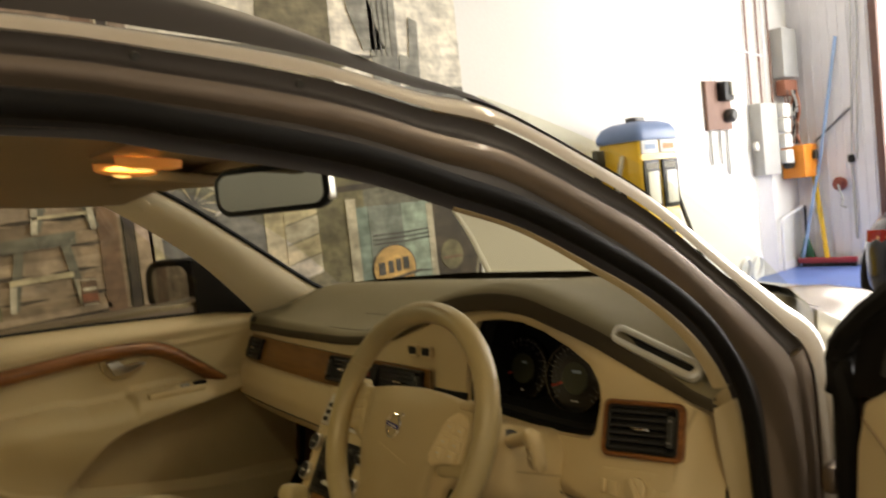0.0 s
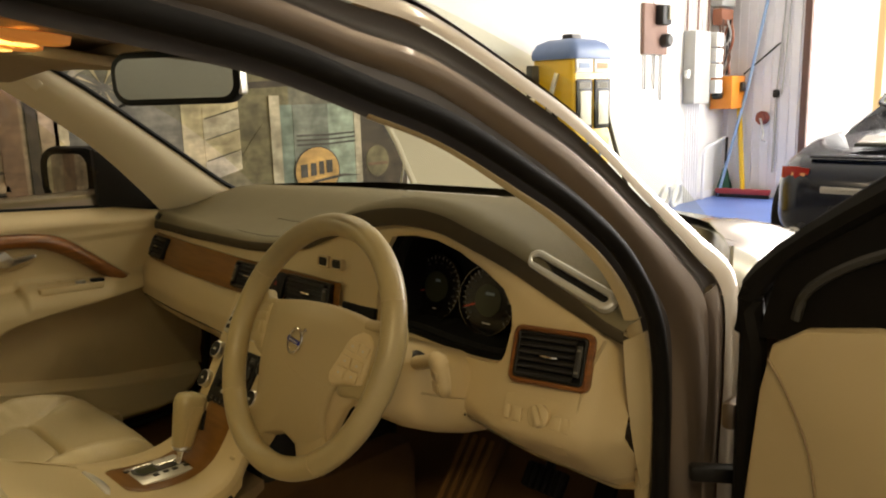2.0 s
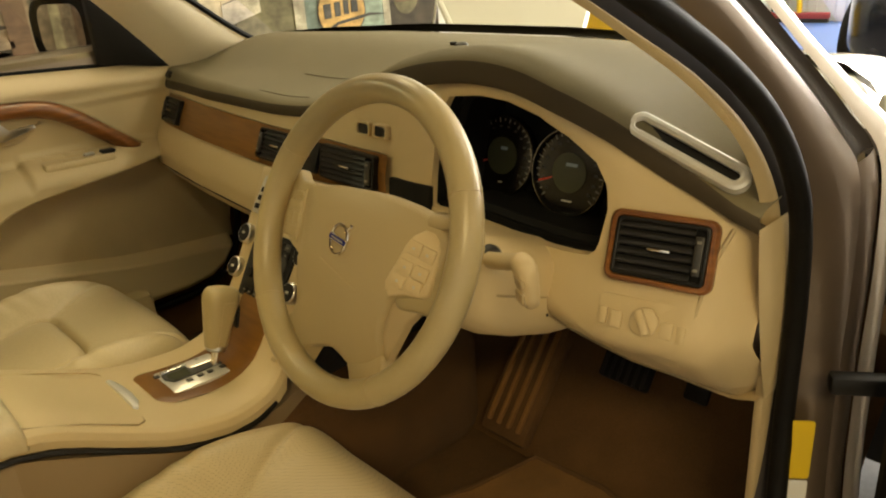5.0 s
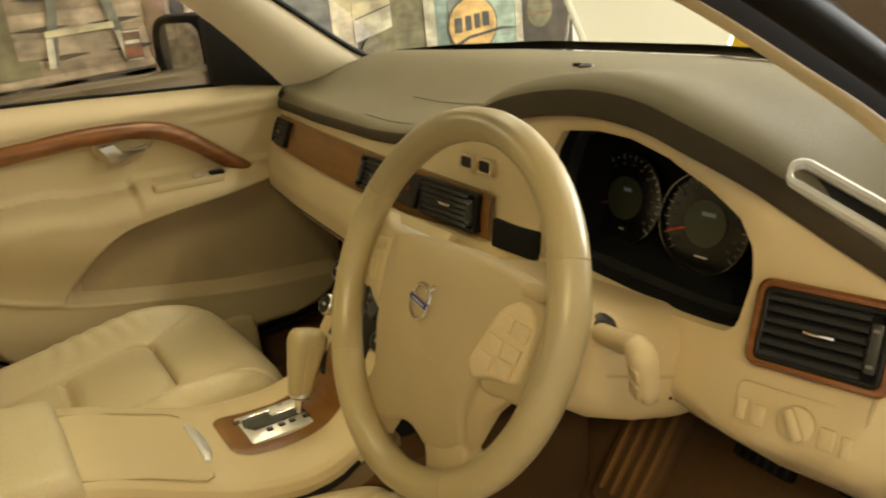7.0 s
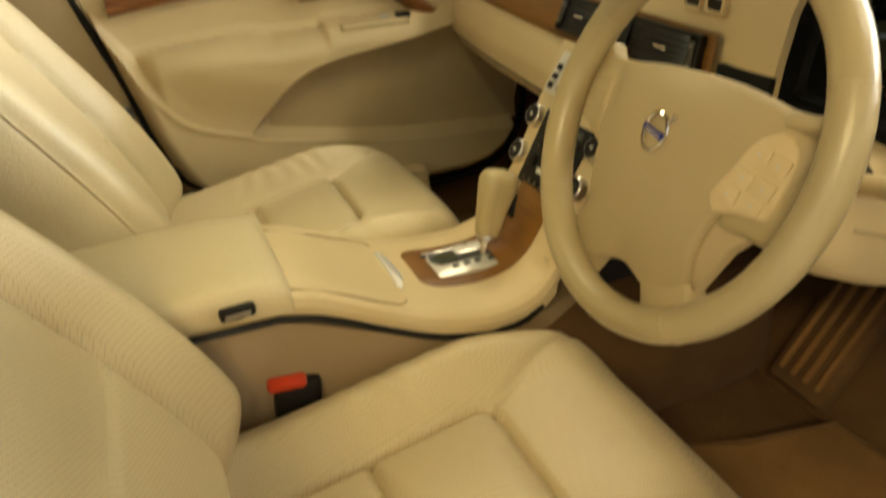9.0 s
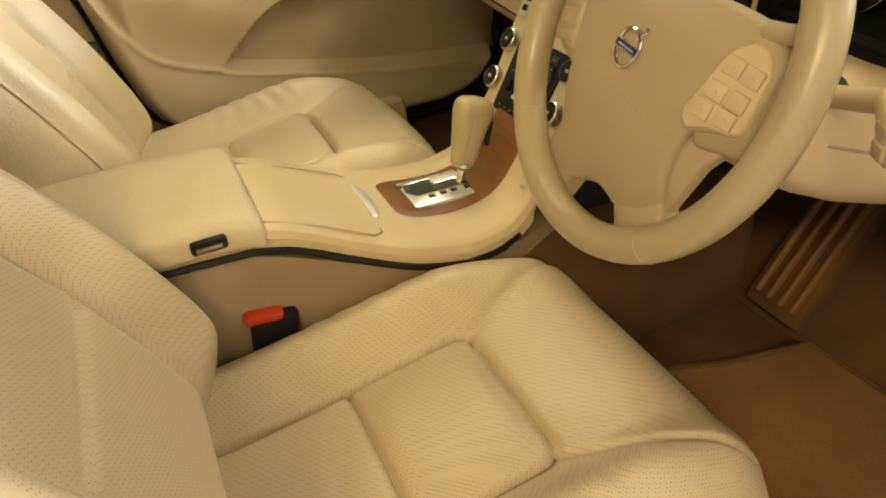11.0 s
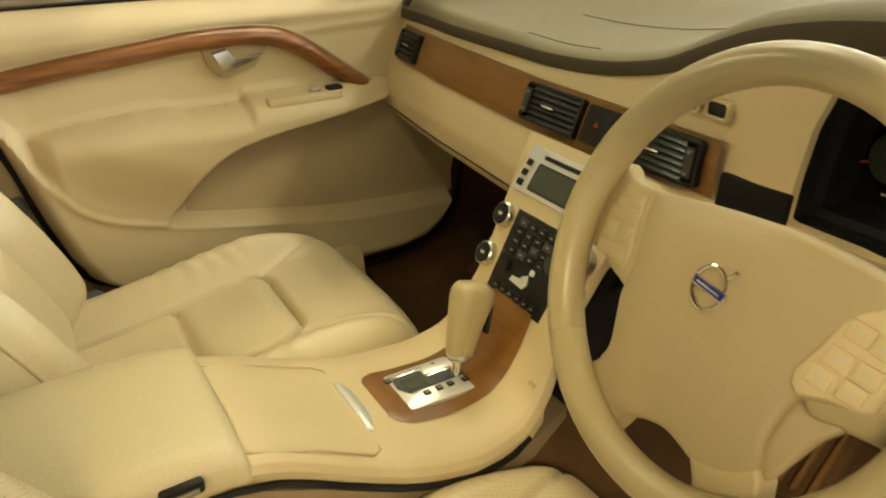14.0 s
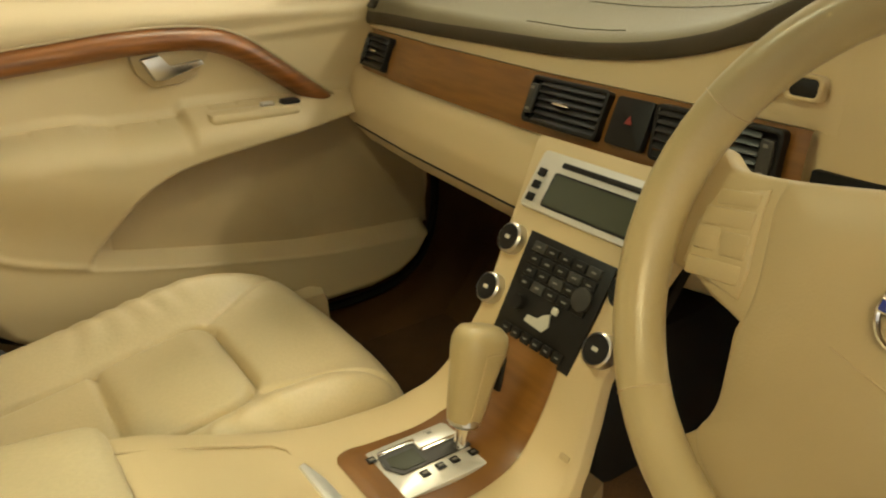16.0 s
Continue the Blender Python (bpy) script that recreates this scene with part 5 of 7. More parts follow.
ARM = ((-0.74, 0.0, 0.110, 0.748, 0.702), (-0.45, 0.0, 0.113, 0.752, 0.703), (-0.38, 0.0, 0.115, 0.750, 0.702), (-0.345, 0.0, 0.116, 0.745, 0.700), (-0.322, 0.0, 0.116, 0.740, 0.696), (-0.314, 0.0, 0.1155, 0.735, 0.694), (-0.310, 0.0, 0.113, 0.728, 0.693), (-0.308, 0.0, 0.108, 0.718, 0.692))
arm = part("armrest_lid", loft([[Vector((x, y, z)) for x, z in ((-w + 0.003, zb), (w - 0.003, zb), (w, zb + 0.5 * (zt - zb)), (w - 0.005, zt - 0.010), (w - 0.018, zt - 0.0035), (0.5 * w, zt - 0.0005), (0, zt), (-0.5 * w, zt - 0.0005), (-w + 0.018, zt - 0.0035), (-w + 0.005, zt - 0.010), (-w, zb + 0.5 * (zt - zb)))] for y, c, w, zt, zb in ARM]), M_LEATHER, con, "padded cream leather armrest", sharp=50)
part("armrest_latch", box(pose(0.1165, -0.375, 0.7185, 0, 14, 0), 0.010, 0.042, 0.018, 0.004), M_BLACK, arm)
part("latch_button", box(pose(0.1215, -0.375, 0.7165, 0, 14, 0), 0.004, 0.030, 0.007, 0.0015), M_SILVER, arm, "silver latch button")
part("lid_gap", tube([Vector((0.116, y, z)) for y, z in ((-0.74, 0.697), (-0.42, 0.697), (-0.33, 0.692))] + [deck(deck_at(y), 1.0, 0) + Vector((-0.003, 0, -0.030)) for y in np.linspace(-0.29, 0.01, 14)], 0.0045, 6), M_BLACK, con)
deck_sheet("storage_lid", -0.304, -0.172, -0.56, 0.84, M_TRIM, "cream roll cover of the storage tray", 0.003, edge=0.003)
k0, k1 = deck_at(-0.306), deck_at(-0.168)
part("lid_outline", tube([deck(k0, 0.88, 0.0015), deck((k0 + k1) / 2, 0.88, 0.0015), deck(k1 - 0.01, 0.88, 0.0015), deck(k1, 0.80, 0.0015), deck(k1, 0.3, 0.0015), deck(k1, -0.52, 0.0015), deck(k1 - 0.01, -0.60, 0.0015), deck((k0 + k1) / 2, -0.60, 0.0015), deck(k0, -0.60, 0.0015)], 0.0012, 5), M_TRIM2, con)
grip_m = deck_pose(-0.168, 0.020, 0.004)
part("lid_grip", slab([(-0.055, 0.002), (-0.03, 0.011), (0.0, 0.014), (0.03, 0.011), (0.052, 0.002), (0.05, -0.005), (0.0, -0.004), (-0.05, -0.004)], grip_m @ pose(0, 0, 0.002), 0.006, 0.002), M_SILVER_P, con, "curved satin silver grip")
i0, i1 = deck_at(-0.126), deck_at(0.078)


def inlay_fn(u, v):
    w = 0.45 * (1 - 0.26 * (1 - min(1.0, u / 0.085)) ** 2.2)
    return deck(i0 + (i1 - i0) * u, 0.01 + w * (2 * v - 1), 0.0028 - 0.002 * abs(2 * v - 1) ** 10 - 0.002 * (1 - min(1.0, u / 0.03)))


part("wood_inlay", grid(inlay_fn, 70, 15)[0], M_WOOD, con, "orange-brown wooden inlay round the gear lever")
gp = deck_pose(-0.054, -0.001, 0.0065)
gate = part("gear_gate", slab(rounded(0.080, 0.112, 0.014), gp @ pose(0, 0, 0.001), 0.012, 0.0012), M_SILVER_P, con, "polished silver gear selector plate")
part("gate_slot", slab([(-0.024, -0.040), (-0.006, -0.042), (0.010, -0.032), (0.010, 0.046), (-0.007, 0.046), (-0.008, 0.000), (-0.024, 0.000)], gp @ pose(0, 0, 0.0028), 0.001), M_GREY, gate, "dark selector slot")
part("gate_display", slab([(-0.018, -0.034), (-0.005, -0.036), (0.006, -0.028), (0.006, -0.004), (-0.018, -0.004)], gp @ pose(0, 0, 0.0034), 0.001), M_LCD, gate)
part("gate_bevel", box(gp @ pose(-0.0270, -0.018, 0.003), 0.006, 0.042, 0.004, 0.0015), M_CHROME, gate)
part("gate_bevel", box(gp @ pose(-0.0100, 0.022, 0.003), 0.006, 0.044, 0.004, 0.0015), M_CHROME, gate)
part("gate_step", box(gp @ pose(-0.0225, 0.022, 0.003), 0.020, 0.044, 0.003, 0.001), M_SILVER_P, gate)
for x, y, z in ((0.020, -0.014, 0), (0.019, 0.004, 0), (0.019, 0.020, 0), (0.020, 0.041, 0), (-0.026, -0.046, 0), (-0.028, 0.021, 0.0016)):
    part("gear_mark", box(gp @ pose(x, y, 0.0022 + z), 0.0085, 0.0085, 0.0012), M_BLACK, gate)
    part("gear_letter", box(gp @ pose(x, y, 0.0031 + z), 0.0030, 0.0050, 0.0004), M_DIM, gate)
gl = thing("gear_lever", (0.003, -0.018, 0.632), "cream leather automatic gear lever on a chrome stem", "gear lever")
gm = basis((0.003, -0.018, 0.632), (1, 0, 0.08), (0, 1, -0.33))
part("stem", tube([gm @ Vector((0, 0, -0.004)), gm @ Vector((0, 0.0, 0.016)), gm @ Vector((0, 0, 0.036))], 0.0065, 12), M_CHROME, gl, "chrome stem")
part("stem_side", tube([gm @ Vector((0.009, -0.003, 0.010)), gm @ Vector((0.010, -0.002, 0.036))], 0.0035, 10), M_CHROME, gl)
part("collar", lathe([(0.014, 0.026), (0.0165, 0.029), (0.0165, 0.034), (0.015, 0.036)], gm, 18), M_SILVER, gl)
KNOB = ((0.030, 0.034, 0.000, 0.032), (0.033, 0.038, 0.000, 0.046), (0.036, 0.043, 0.000, 0.066), (0.040, 0.050, 0.001, 0.088), (0.043, 0.056, 0.002, 0.104), (0.043, 0.056, 0.002, 0.113), (0.040, 0.052, 0.002, 0.120), (0.032, 0.042, 0.001, 0.1255), (0.017, 0.023, 0.0, 0.128))
part("knob", loft([[gm @ Vector((x, y + dy, z)) for x, y in rounded(w, h, min(w, h) * 0.42, 6)] for w, h, dy, z in KNOB]), M_WHEEL, gl, "stitched cream leather knob", sharp=60)
part("knob_seam", tube([gm @ Vector((w / 2 + 0.0002, -0.003, z)) for w, h, dy, z in KNOB[:5]] + [gm @ Vector((0.0217, 0.014, 0.106)), gm @ Vector((0.0205, 0.020, 0.104))], 0.0008, 5), M_TRIM2, gl)
part("knob_button", box(gm @ pose(0.004, 0.0290, 0.080), 0.014, 0.005, 0.036, 0.002), M_BLACK, gl)
# radio, knobs and keypad
rk0 = deck_pose(0.163, 0.0, 0.004)
radio = part("radio", slab(rounded(0.198, 0.066, 0.006), rk0, 0.006, 0.002), M_SILVER_P, con, "silver radio panel")
part("disc_slot", box(rk0 @ pose(0.0, 0.022, 0.0005), 0.125, 0.006, 0.003, 0.001), M_BLACK, radio)
part("display_bezel", slab(rounded(0.136, 0.039, 0.004), rk0 @ pose(0.0, -0.007, 0.0006), 0.002), M_BLACK, radio)
part("radio_display", slab(rounded(0.130, 0.034, 0.003), rk0 @ pose(0.0, -0.007, 0.0012), 0.002), M_LCD, radio, "olive green radio display")
for s in (-1, 1):
    for j in range(3):
        part("radio_button", box(rk0 @ pose(s * 0.086, 0.008 - 0.0145 * j, 0.001), 0.011, 0.009, 0.003, 0.001), M_BLACK, radio)
kp0 = deck_pose(0.107, 0.0, 0.004)
pad2 = part("keypad", slab([(-0.062, 0.053), (0.062, 0.053), (0.058, -0.060), (-0.058, -0.060)], kp0, 0.005, 0.001), M_BLACK, con, "dark grey telephone and climate keypad")
for j in range(4):
    for i in range(5):
        w = 0.0175
        part("key", box(kp0 @ pose((i - 2) * 0.0200, 0.040 - 0.0130 * j, 0.0006), w, 0.0105, 0.003, 0.001), M_BLACK if (i + j) % 4 else M_GREY, pad2)
        part("key_mark", box(kp0 @ pose((i - 2) * 0.0200, 0.040 - 0.0130 * j, 0.0023), 0.0060, 0.0018, 0.0004), M_DIM, pad2)
for i in range(6):
    part("key", box(kp0 @ pose((i - 2.5) * 0.0158, -0.050, 0.0006), 0.0135, 0.011, 0.003, 0.001), M_BLACK, pad2)
    part("key_mark", box(kp0 @ pose((i - 2.5) * 0.0158, -0.050, 0.0023), 0.005, 0.0016, 0.0004), M_DIM, pad2)
part("round_dial", lathe([(0.0125, 0.0), (0.0120, 0.0035), (0.0070, 0.0045), (0.0, 0.0045)], kp0 @ pose(0.040, 0.012, 0.0010), 24), M_GREY, pad2, "round dark menu dial")
part("fan_knob", lathe([(0.0085, 0.0), (0.0080, 0.0060), (0.0, 0.0070)], kp0 @ pose(-0.036, -0.020, 0.0010), 20), M_BLACK, pad2)
part("seat_symbol", slab([(-0.020, -0.034), (0.008, -0.036), (0.014, -0.028), (0.010, -0.016), (0.002, -0.020), (-0.004, -0.026), (-0.018, -0.027)], kp0 @ pose(0, 0, 0.0018), 0.002), M_ICON, pad2, "pale seat-shaped airflow buttons")
part("seat_symbol_head", box(kp0 @ pose(0.014, -0.011, 0.0012), 0.009, 0.008, 0.003, 0.002), M_ICON, pad2)
for s in (-1, 1):
    for y in (0.1235, 0.0955):
        km = deck_pose(y, s * 0.083, 0.003)
        kb = part("rotary_knob", lathe([(0.0168, -0.004), (0.0168, 0.007), (0.0150, 0.009), (0.0140, 0.0075)], km, 26), M_SILVER, con, "chrome ringed rotary knob")
        part("knob_cap", lathe([(0.0142, 0.004), (0.0142, 0.0092), (0.0, 0.0095)], km, 22), M_BLACK, kb)
        part("knob_mark", box(km @ pose(0, 0, 0.0098), 0.007, 0.004, 0.0006), M_ICON, kb)
part("sensor_dots", box(deck_pose(0.035, 0.098, 0.001), 0.012, 0.006, 0.002, 0.001), M_TRIM2, con)


# ---- seats ----
def seat(name, x0, dz, label, mat_panel):
    s = thing(name, (x0, -0.25, 0.315), label, "car seat", "front seats")

    def top(x, y):
        ax = abs(x)
        h = 0.560 + 0.050 * sstep(-0.48, -0.02, y) - 0.022 * sstep(0.0, 0.10, y)
        h += 0.046 * sstep(0.108, 0.19, ax) * (1 - 0.4 * sstep(0.215, 0.26, ax)) * (1 - 0.55 * sstep(-0.14, 0.02, y))
        h += 0.016 * (1 - (x / 0.110) ** 2) * sstep(-0.115, -0.16, y) * (1 - 0.7 * sstep(-0.25, -0.285, y)) if ax < 0.110 else 0
        rc = 0.044 if x0 < 0 else 0.026
        qx, qy = ax - 0.110 + rc, y + 0.120 + rc      # sewn edge of the middle panel, rounded at its front
        edge = (math.hypot(qx, qy) if qx > 0 and qy > 0 else max(qx, qy)) - rc
        if y > -0.50:
            h -= 0.017 * math.exp(-(edge / 0.0042) ** 2)
        if ax < 0.110:
            h -= 0.011 * math.exp(-((y + 0.278) / 0.0045) ** 2)
        if y > -0.125:
            d = (ax - 0.106) - (y + 0.122) * 0.50
            h -= 0.007 * math.exp(-(d / 0.006) ** 2)
        if -0.33 < y < -0.08 and ax > 0.13:     # soft creases of the bolster
            h += 0.0015 * math.sin(y * 165 + 14 * ax + 1.5 * math.sin(60 * ax + 20 * y)) * sstep(0.125, 0.16, ax) * (1 - sstep(0.20, 0.24, ax)) * sstep(-0.33, -0.28, y) * (1 - sstep(-0.15, -0.08, y))
        return h + dz

    def cushion(u, v):
        a, b = math.sin(math.pi / 2 * (2 * u - 1)), math.sin(math.pi / 2 * (2 * v - 1))
        front = 0.074 - 0.075 * abs(a) ** 3.5 if x0 < 0 else 0.092 - 0.055 * abs(a) ** 5
        x = (0.250 if x0 > 0 else 0.240) * a * (1 - 0.04 * sstep(0.3, 1, b))
        y = -0.53 + (front + 0.53) * (b + 1) / 2
        e = max(0.0, (1 - abs(a) ** 9) * (1 - max(0, b) ** 9)) ** 0.30
        return Vector((x0 + x, y, 0.40 + (top(x, y) - 0.40) * e))
    part("seat_cushion", grid(cushion, 181, 181)[0], mat_panel, s, "padded leather seat cushion", sharp=80)
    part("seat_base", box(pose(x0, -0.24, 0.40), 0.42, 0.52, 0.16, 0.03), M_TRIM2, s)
    for k in (-1, 1):
        part("seat_rail", box(pose(x0 + 0.17 * k, -0.22, 0.325), 0.04, 0.60, 0.03, 0.005), M_BLACK, s)
    rec = radians(25 if x0 < 0 else 30)
    # local x across, y up the back, z towards the front
    bmx = basis((x0, -0.448 if x0 < 0 else -0.442, 0.505), (-1, 0, 0), (0, -math.sin(rec), math.cos(rec)))

    def back(u, v):
        a, b = math.sin(math.pi / 2 * (2 * u - 1)), v
        h = 0.66
        w = 0.262 * (1 - 0.10 * sstep(0.75, 1, b) - 0.10 * sstep(0.2, 0, b))
        x, y = w * a, h * b
        ax = abs(x)
        z = 0.052 + 0.018 * math.sin(math.pi * min(1, b * 1.5)) - 0.05 * sstep(0.14, 0.0, b)
        z += 0.050 * sstep(0.125, 0.205, ax) * (1 - 0.3 * sstep(0.22, 0.26, ax)) * (1 - 0.6 * sstep(0.65, 0.95, b))
        z -= 0.012 * math.exp(-((ax - 0.128 - 0.03 * b) / 0.006) ** 2)
        z -= 0.006 * math.exp(-((ax - 0.238) / 0.004) ** 2)
        if ax < 0.13:
            z -= 0.008 * math.exp(-((y - 0.25) / 0.006) ** 2)
        e = max(0.0, (1 - abs(a) ** 9) * (1 - (2 * abs(b - 0.5)) ** 10)) ** 0.33
        return bmx @ Vector((x, y, -0.06 + (z + 0.06) * e))
    part("backrest", grid(back, 121, 121)[0], mat_panel, s, "padded leather backrest", sharp=80)
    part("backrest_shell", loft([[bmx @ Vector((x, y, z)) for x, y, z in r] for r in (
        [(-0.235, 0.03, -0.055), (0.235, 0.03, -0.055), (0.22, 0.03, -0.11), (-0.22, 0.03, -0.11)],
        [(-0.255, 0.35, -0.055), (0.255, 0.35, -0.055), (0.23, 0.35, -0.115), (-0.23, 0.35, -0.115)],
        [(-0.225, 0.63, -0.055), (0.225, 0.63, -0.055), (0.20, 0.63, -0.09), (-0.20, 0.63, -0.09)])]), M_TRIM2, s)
    for k in (-1, 1):
        part("piping", tube([back(0.5 + k * 0.370, v) + Vector((0, 0.001, 0.001)) for v in np.linspace(0.06, 0.90, 40)], 0.0022, 5), M_TRIM2, s)
    part("recline_lever", box(pose(x0 - (0.245 if x0 < 0 else -0.245), -0.44, 0.50, 20), 0.02, 0.06, 0.05, 0.008), M_GREY, s)
    return s


seat("passenger_seat", -0.365, 0.0, "cream leather front passenger seat with creased bolster", M_LEATHER)
seat("driver_seat", 0.345, -0.035, "cream perforated leather driver's seat", M_PERF)
bk = thing("seat_belt_buckle", (0.10, -0.33, 0.45), "black seat belt buckle with red button", "seat belt buckle")
part("buckle_body", box(pose(0.104, -0.333, 0.535, -8, 0, -4), 0.026, 0.060, 0.125, 0.008), M_BLACK, bk)
part("buckle_button", box(pose(0.1065, -0.338, 0.5945, -8, 14, -4), 0.022, 0.050, 0.016, 0.006), M_RED, bk, "red release button")

# ---- floor: mat, pedals ----
matt = thing("floor_mat", (0.37, 0.2, 0.32), "tan carpet floor mat with worn pile", "floor mat")
part("mat_sheet", slab([(-0.20, -0.22), (0.22, -0.22), (0.24, 0.08), (0.20, 0.22), (0.0, 0.26), (-0.14, 0.25), (-0.18, 0.12), (-0.22, 0.05)], pose(0.43, 0.16, 0.332, 6), 0.012, 0.005), M_MAT, matt)
part("mat_binding", tube([pose(0.43, 0.16, 0.331, 6) @ Vector((x, y, 0)) for x, y in ((-0.20, -0.22), (0.22, -0.22), (0.24, 0.08), (0.20, 0.22), (0.0, 0.26), (-0.14, 0.25), (-0.18, 0.12), (-0.22, 0.05))], 0.006, 6, closed=True), M_CARPET, matt)
tagged(part("footrest", box(pose(0.20, 0.50, 0.45, 52), 0.11, 0.26, 0.03, 0.01), M_CARPET), "brown carpet footrest with moulded ribs", "footrest", "", "structure")
for k in range(4):
    tagged(part("footrest_rib", box(pose(0.165 + 0.024 * k, 0.487, 0.462, 52), 0.008, 0.22, 0.012, 0.003), M_MAT), "raised rib of the footrest", "footrest rib", "ribs of the footrest")
br = thing("brake_pedal", (0.40, 0.46, 0.45), "black ribbed brake pedal", "pedal")
part("pedal_pad", box(pose(0.415, 0.50, 0.545, 55), 0.095, 0.050, 0.014, 0.006), M_RUBBER, br)
for k in range(6):
    part("pedal_rib", box(pose(0.377 + 0.015 * k, 0.494, 0.550, 55), 0.006, 0.044, 0.005, 0.002), M_BLACK, br)
part("pedal_arm", tube([(0.415, 0.505, 0.545), (0.415, 0.54, 0.61), (0.415, 0.55, 0.74)], 0.010, 8), M_BLACK, br)
ac = thing("accelerator_pedal", (0.53, 0.46, 0.42), "black rubber accelerator pedal under the dashboard", "pedal")
part("pedal_pad", box(pose(0.53, 0.53, 0.55, 60), 0.042, 0.06, 0.012, 0.005), M_RUBBER, ac)
part("pedal_arm", tube([(0.53, 0.535, 0.57), (0.53, 0.555, 0.63), (0.53, 0.56, 0.73)], 0.009, 8), M_BLACK, ac)

# ---- roof fittings ----
rm = thing("rear_view_mirror", (0.0, 0.11, 1.38), "black framed rear-view mirror", "rear-view mirror")
mm = basis((0.006, 0.046, 1.301), (0.80, 0.60, 0.0), (0.012, -0.016, 1))
part("mirror_housing", loft([[mm @ Vector((x * s, y * s, z)) for x, y in rounded(0.226, 0.086, 0.030, 6)] for s, z in ((0.93, 0.014), (0.985, 0.012), (1.02, 0.004), (1.0, -0.012), (0.85, -0.03), (0.4, -0.038))]), M_FIN, rm)
part("mirror_glass", slab(rounded(0.204, 0.066, 0.022, 6), mm @ pose(0, 0, 0.0155), 0.002), material("tinted_mirror", (0.30, 0.30, 0.24), rough=0.02, metal=1.0, var=0.0), rm, "silvered mirror glass")
part("mirror_stem", tube([mm @ Vector((0, 0.01, -0.03)), Vector((-0.02, 0.10, 1.34)), Vector((-0.01, 0.13, 1.385))], 0.012, 8), M_BLACK, rm)
part("mirror_end_cap", box(mm @ pose(0.108, 0, -0.003), 0.014, 0.060, 0.030, 0.006), M_SILVER, rm)
lamp = thing("roof_lamp", (-0.02, -0.16, 1.385), "lit amber reading lamps in the roof console", "roof lamp")
part("lamp_base", slab(rounded(0.26, 0.15, 0.03, 5), basis((-0.03, -0.15, 1.378), (1, 0, 0), (0, -1, 0.06)), 0.02, 0.006), M_HEADLINER, lamp)
M_GLOW = glow("lamp_glow", (1.0, 0.50, 0.13), 9.0)
M_GLOW_SOFT = glow("lamp_lens_glow", (1.0, 0.36, 0.07), 0.9)
for x in (-0.075, 0.040):
    lm = basis((x, -0.185, 1.352), (0.15, 1, -0.12), (-1, 0.15, 0.0))
    lens = part("lamp_lens", loft([[lm @ Vector((0.052 * r * math.cos(a), 0.020 * r * math.sin(a), -h)) for a in np.linspace(0, 2 * math.pi, 20, endpoint=False)] for r, h in ((1.0, -0.012), (0.96, 0.0), (0.7, 0.004), (0.2, 0.006))]), M_GLOW_SOFT, lamp, "amber lamp lens")
    part("bulb", loft([[lm @ Vector((-0.006 + 0.018 * r * math.cos(a), 0.009 * r * math.sin(a), -h)) for a in np.linspace(0, 2 * math.pi, 14, endpoint=False)] for r, h in ((1.0, 0.003), (0.8, 0.007), (0.2, 0.009))]), M_GLOW, lens, "bright lamp")
vis = thing("sun_visor", (-0.35, -0.02, 1.36), "folded beige sun visor", "sun visor")
part("visor_pad", box(pose(-0.36, -0.04, 1.352, -8, 3, 0), 0.40, 0.17, 0.022, 0.009), M_HEADLINER, vis)
vis2 = copy_thing(vis, Matrix.Translation((0.35, -0.02, 1.36)))
vis2.name = "sun_visor"

# ---- mural on the left wall ----
mural = thing("wall_mural", (WX, 0.9, 0.0), "large painted garage scene on the wall, in browns and greens", "mural")


def paint(name, c1, c2, scale=4.0):
    """Mural paint: two tones, with long brush strokes and blotches over them."""
    m = material(name, c1, rough=0.7, color2=c2, scale=scale, fine=0.10, bump_scale=25)
    n, l = m.node_tree.nodes, m.node_tree.links
    base = n["Principled BSDF"].inputs["Base Color"]
    tc, mp = n.new("ShaderNodeTexCoord"), n.new("ShaderNodeMapping")
    mp.inputs["Scale"].default_value, mp.inputs["Rotation"].default_value = (1, 5, 28), (0.25, 0, 0)
    l.new(tc.outputs["Object"], mp.inputs[0])
    for vec, size, low, high in ((mp.outputs[0], 1.0, 0.82, 1.12), (tc.outputs["Object"], 9.0, 0.66, 1.22)):
        nz = n.new("ShaderNodeTexNoise")
        nz.inputs["Scale"].default_value, nz.inputs["Detail"].default_value = size, 7
        l.new(vec, nz.inputs["Vector"])
        mr = n.new("ShaderNodeMapRange")
        mr.inputs[1].default_value, mr.inputs[2].default_value, mr.inputs[3].default_value, mr.inputs[4].default_value = 0.35, 0.65, low, high
        l.new(nz.outputs[0], mr.inputs[0])
        hs = n.new("ShaderNodeHueSaturation")
        l.new(mr.outputs[0], hs.inputs["Value"])
        l.new(base.links[0].from_socket, hs.inputs["Color"])
        l.new(hs.outputs[0], base)
    return m


def flat(name, pts, level, mat, parent=mural, label=""):
    """A flat painted shape on the wall: outline in (y, z), its layer above the wall."""
    bm = bmesh.new()
    x = WX + 0.004 + 0.003 * level
    a = [bm.verts.new((x, y, z)) for y, z in pts]
    b = [bm.verts.new((x - 0.0025, y, z)) for y, z in pts]
    bm.faces.new(a)
    for i in range(len(pts)):
        bm.faces.new((a[i], a[(i + 1) % len(pts)], b[(i + 1) % len(pts)], b[i]))
    return part(name, bm, mat, parent, label, smooth=False)


def rect(y0, y1, z0, z1, lean=0.0):
    return [(y0, z0), (y1, z0), (y1 + lean, z1), (y0 + lean, z1)]


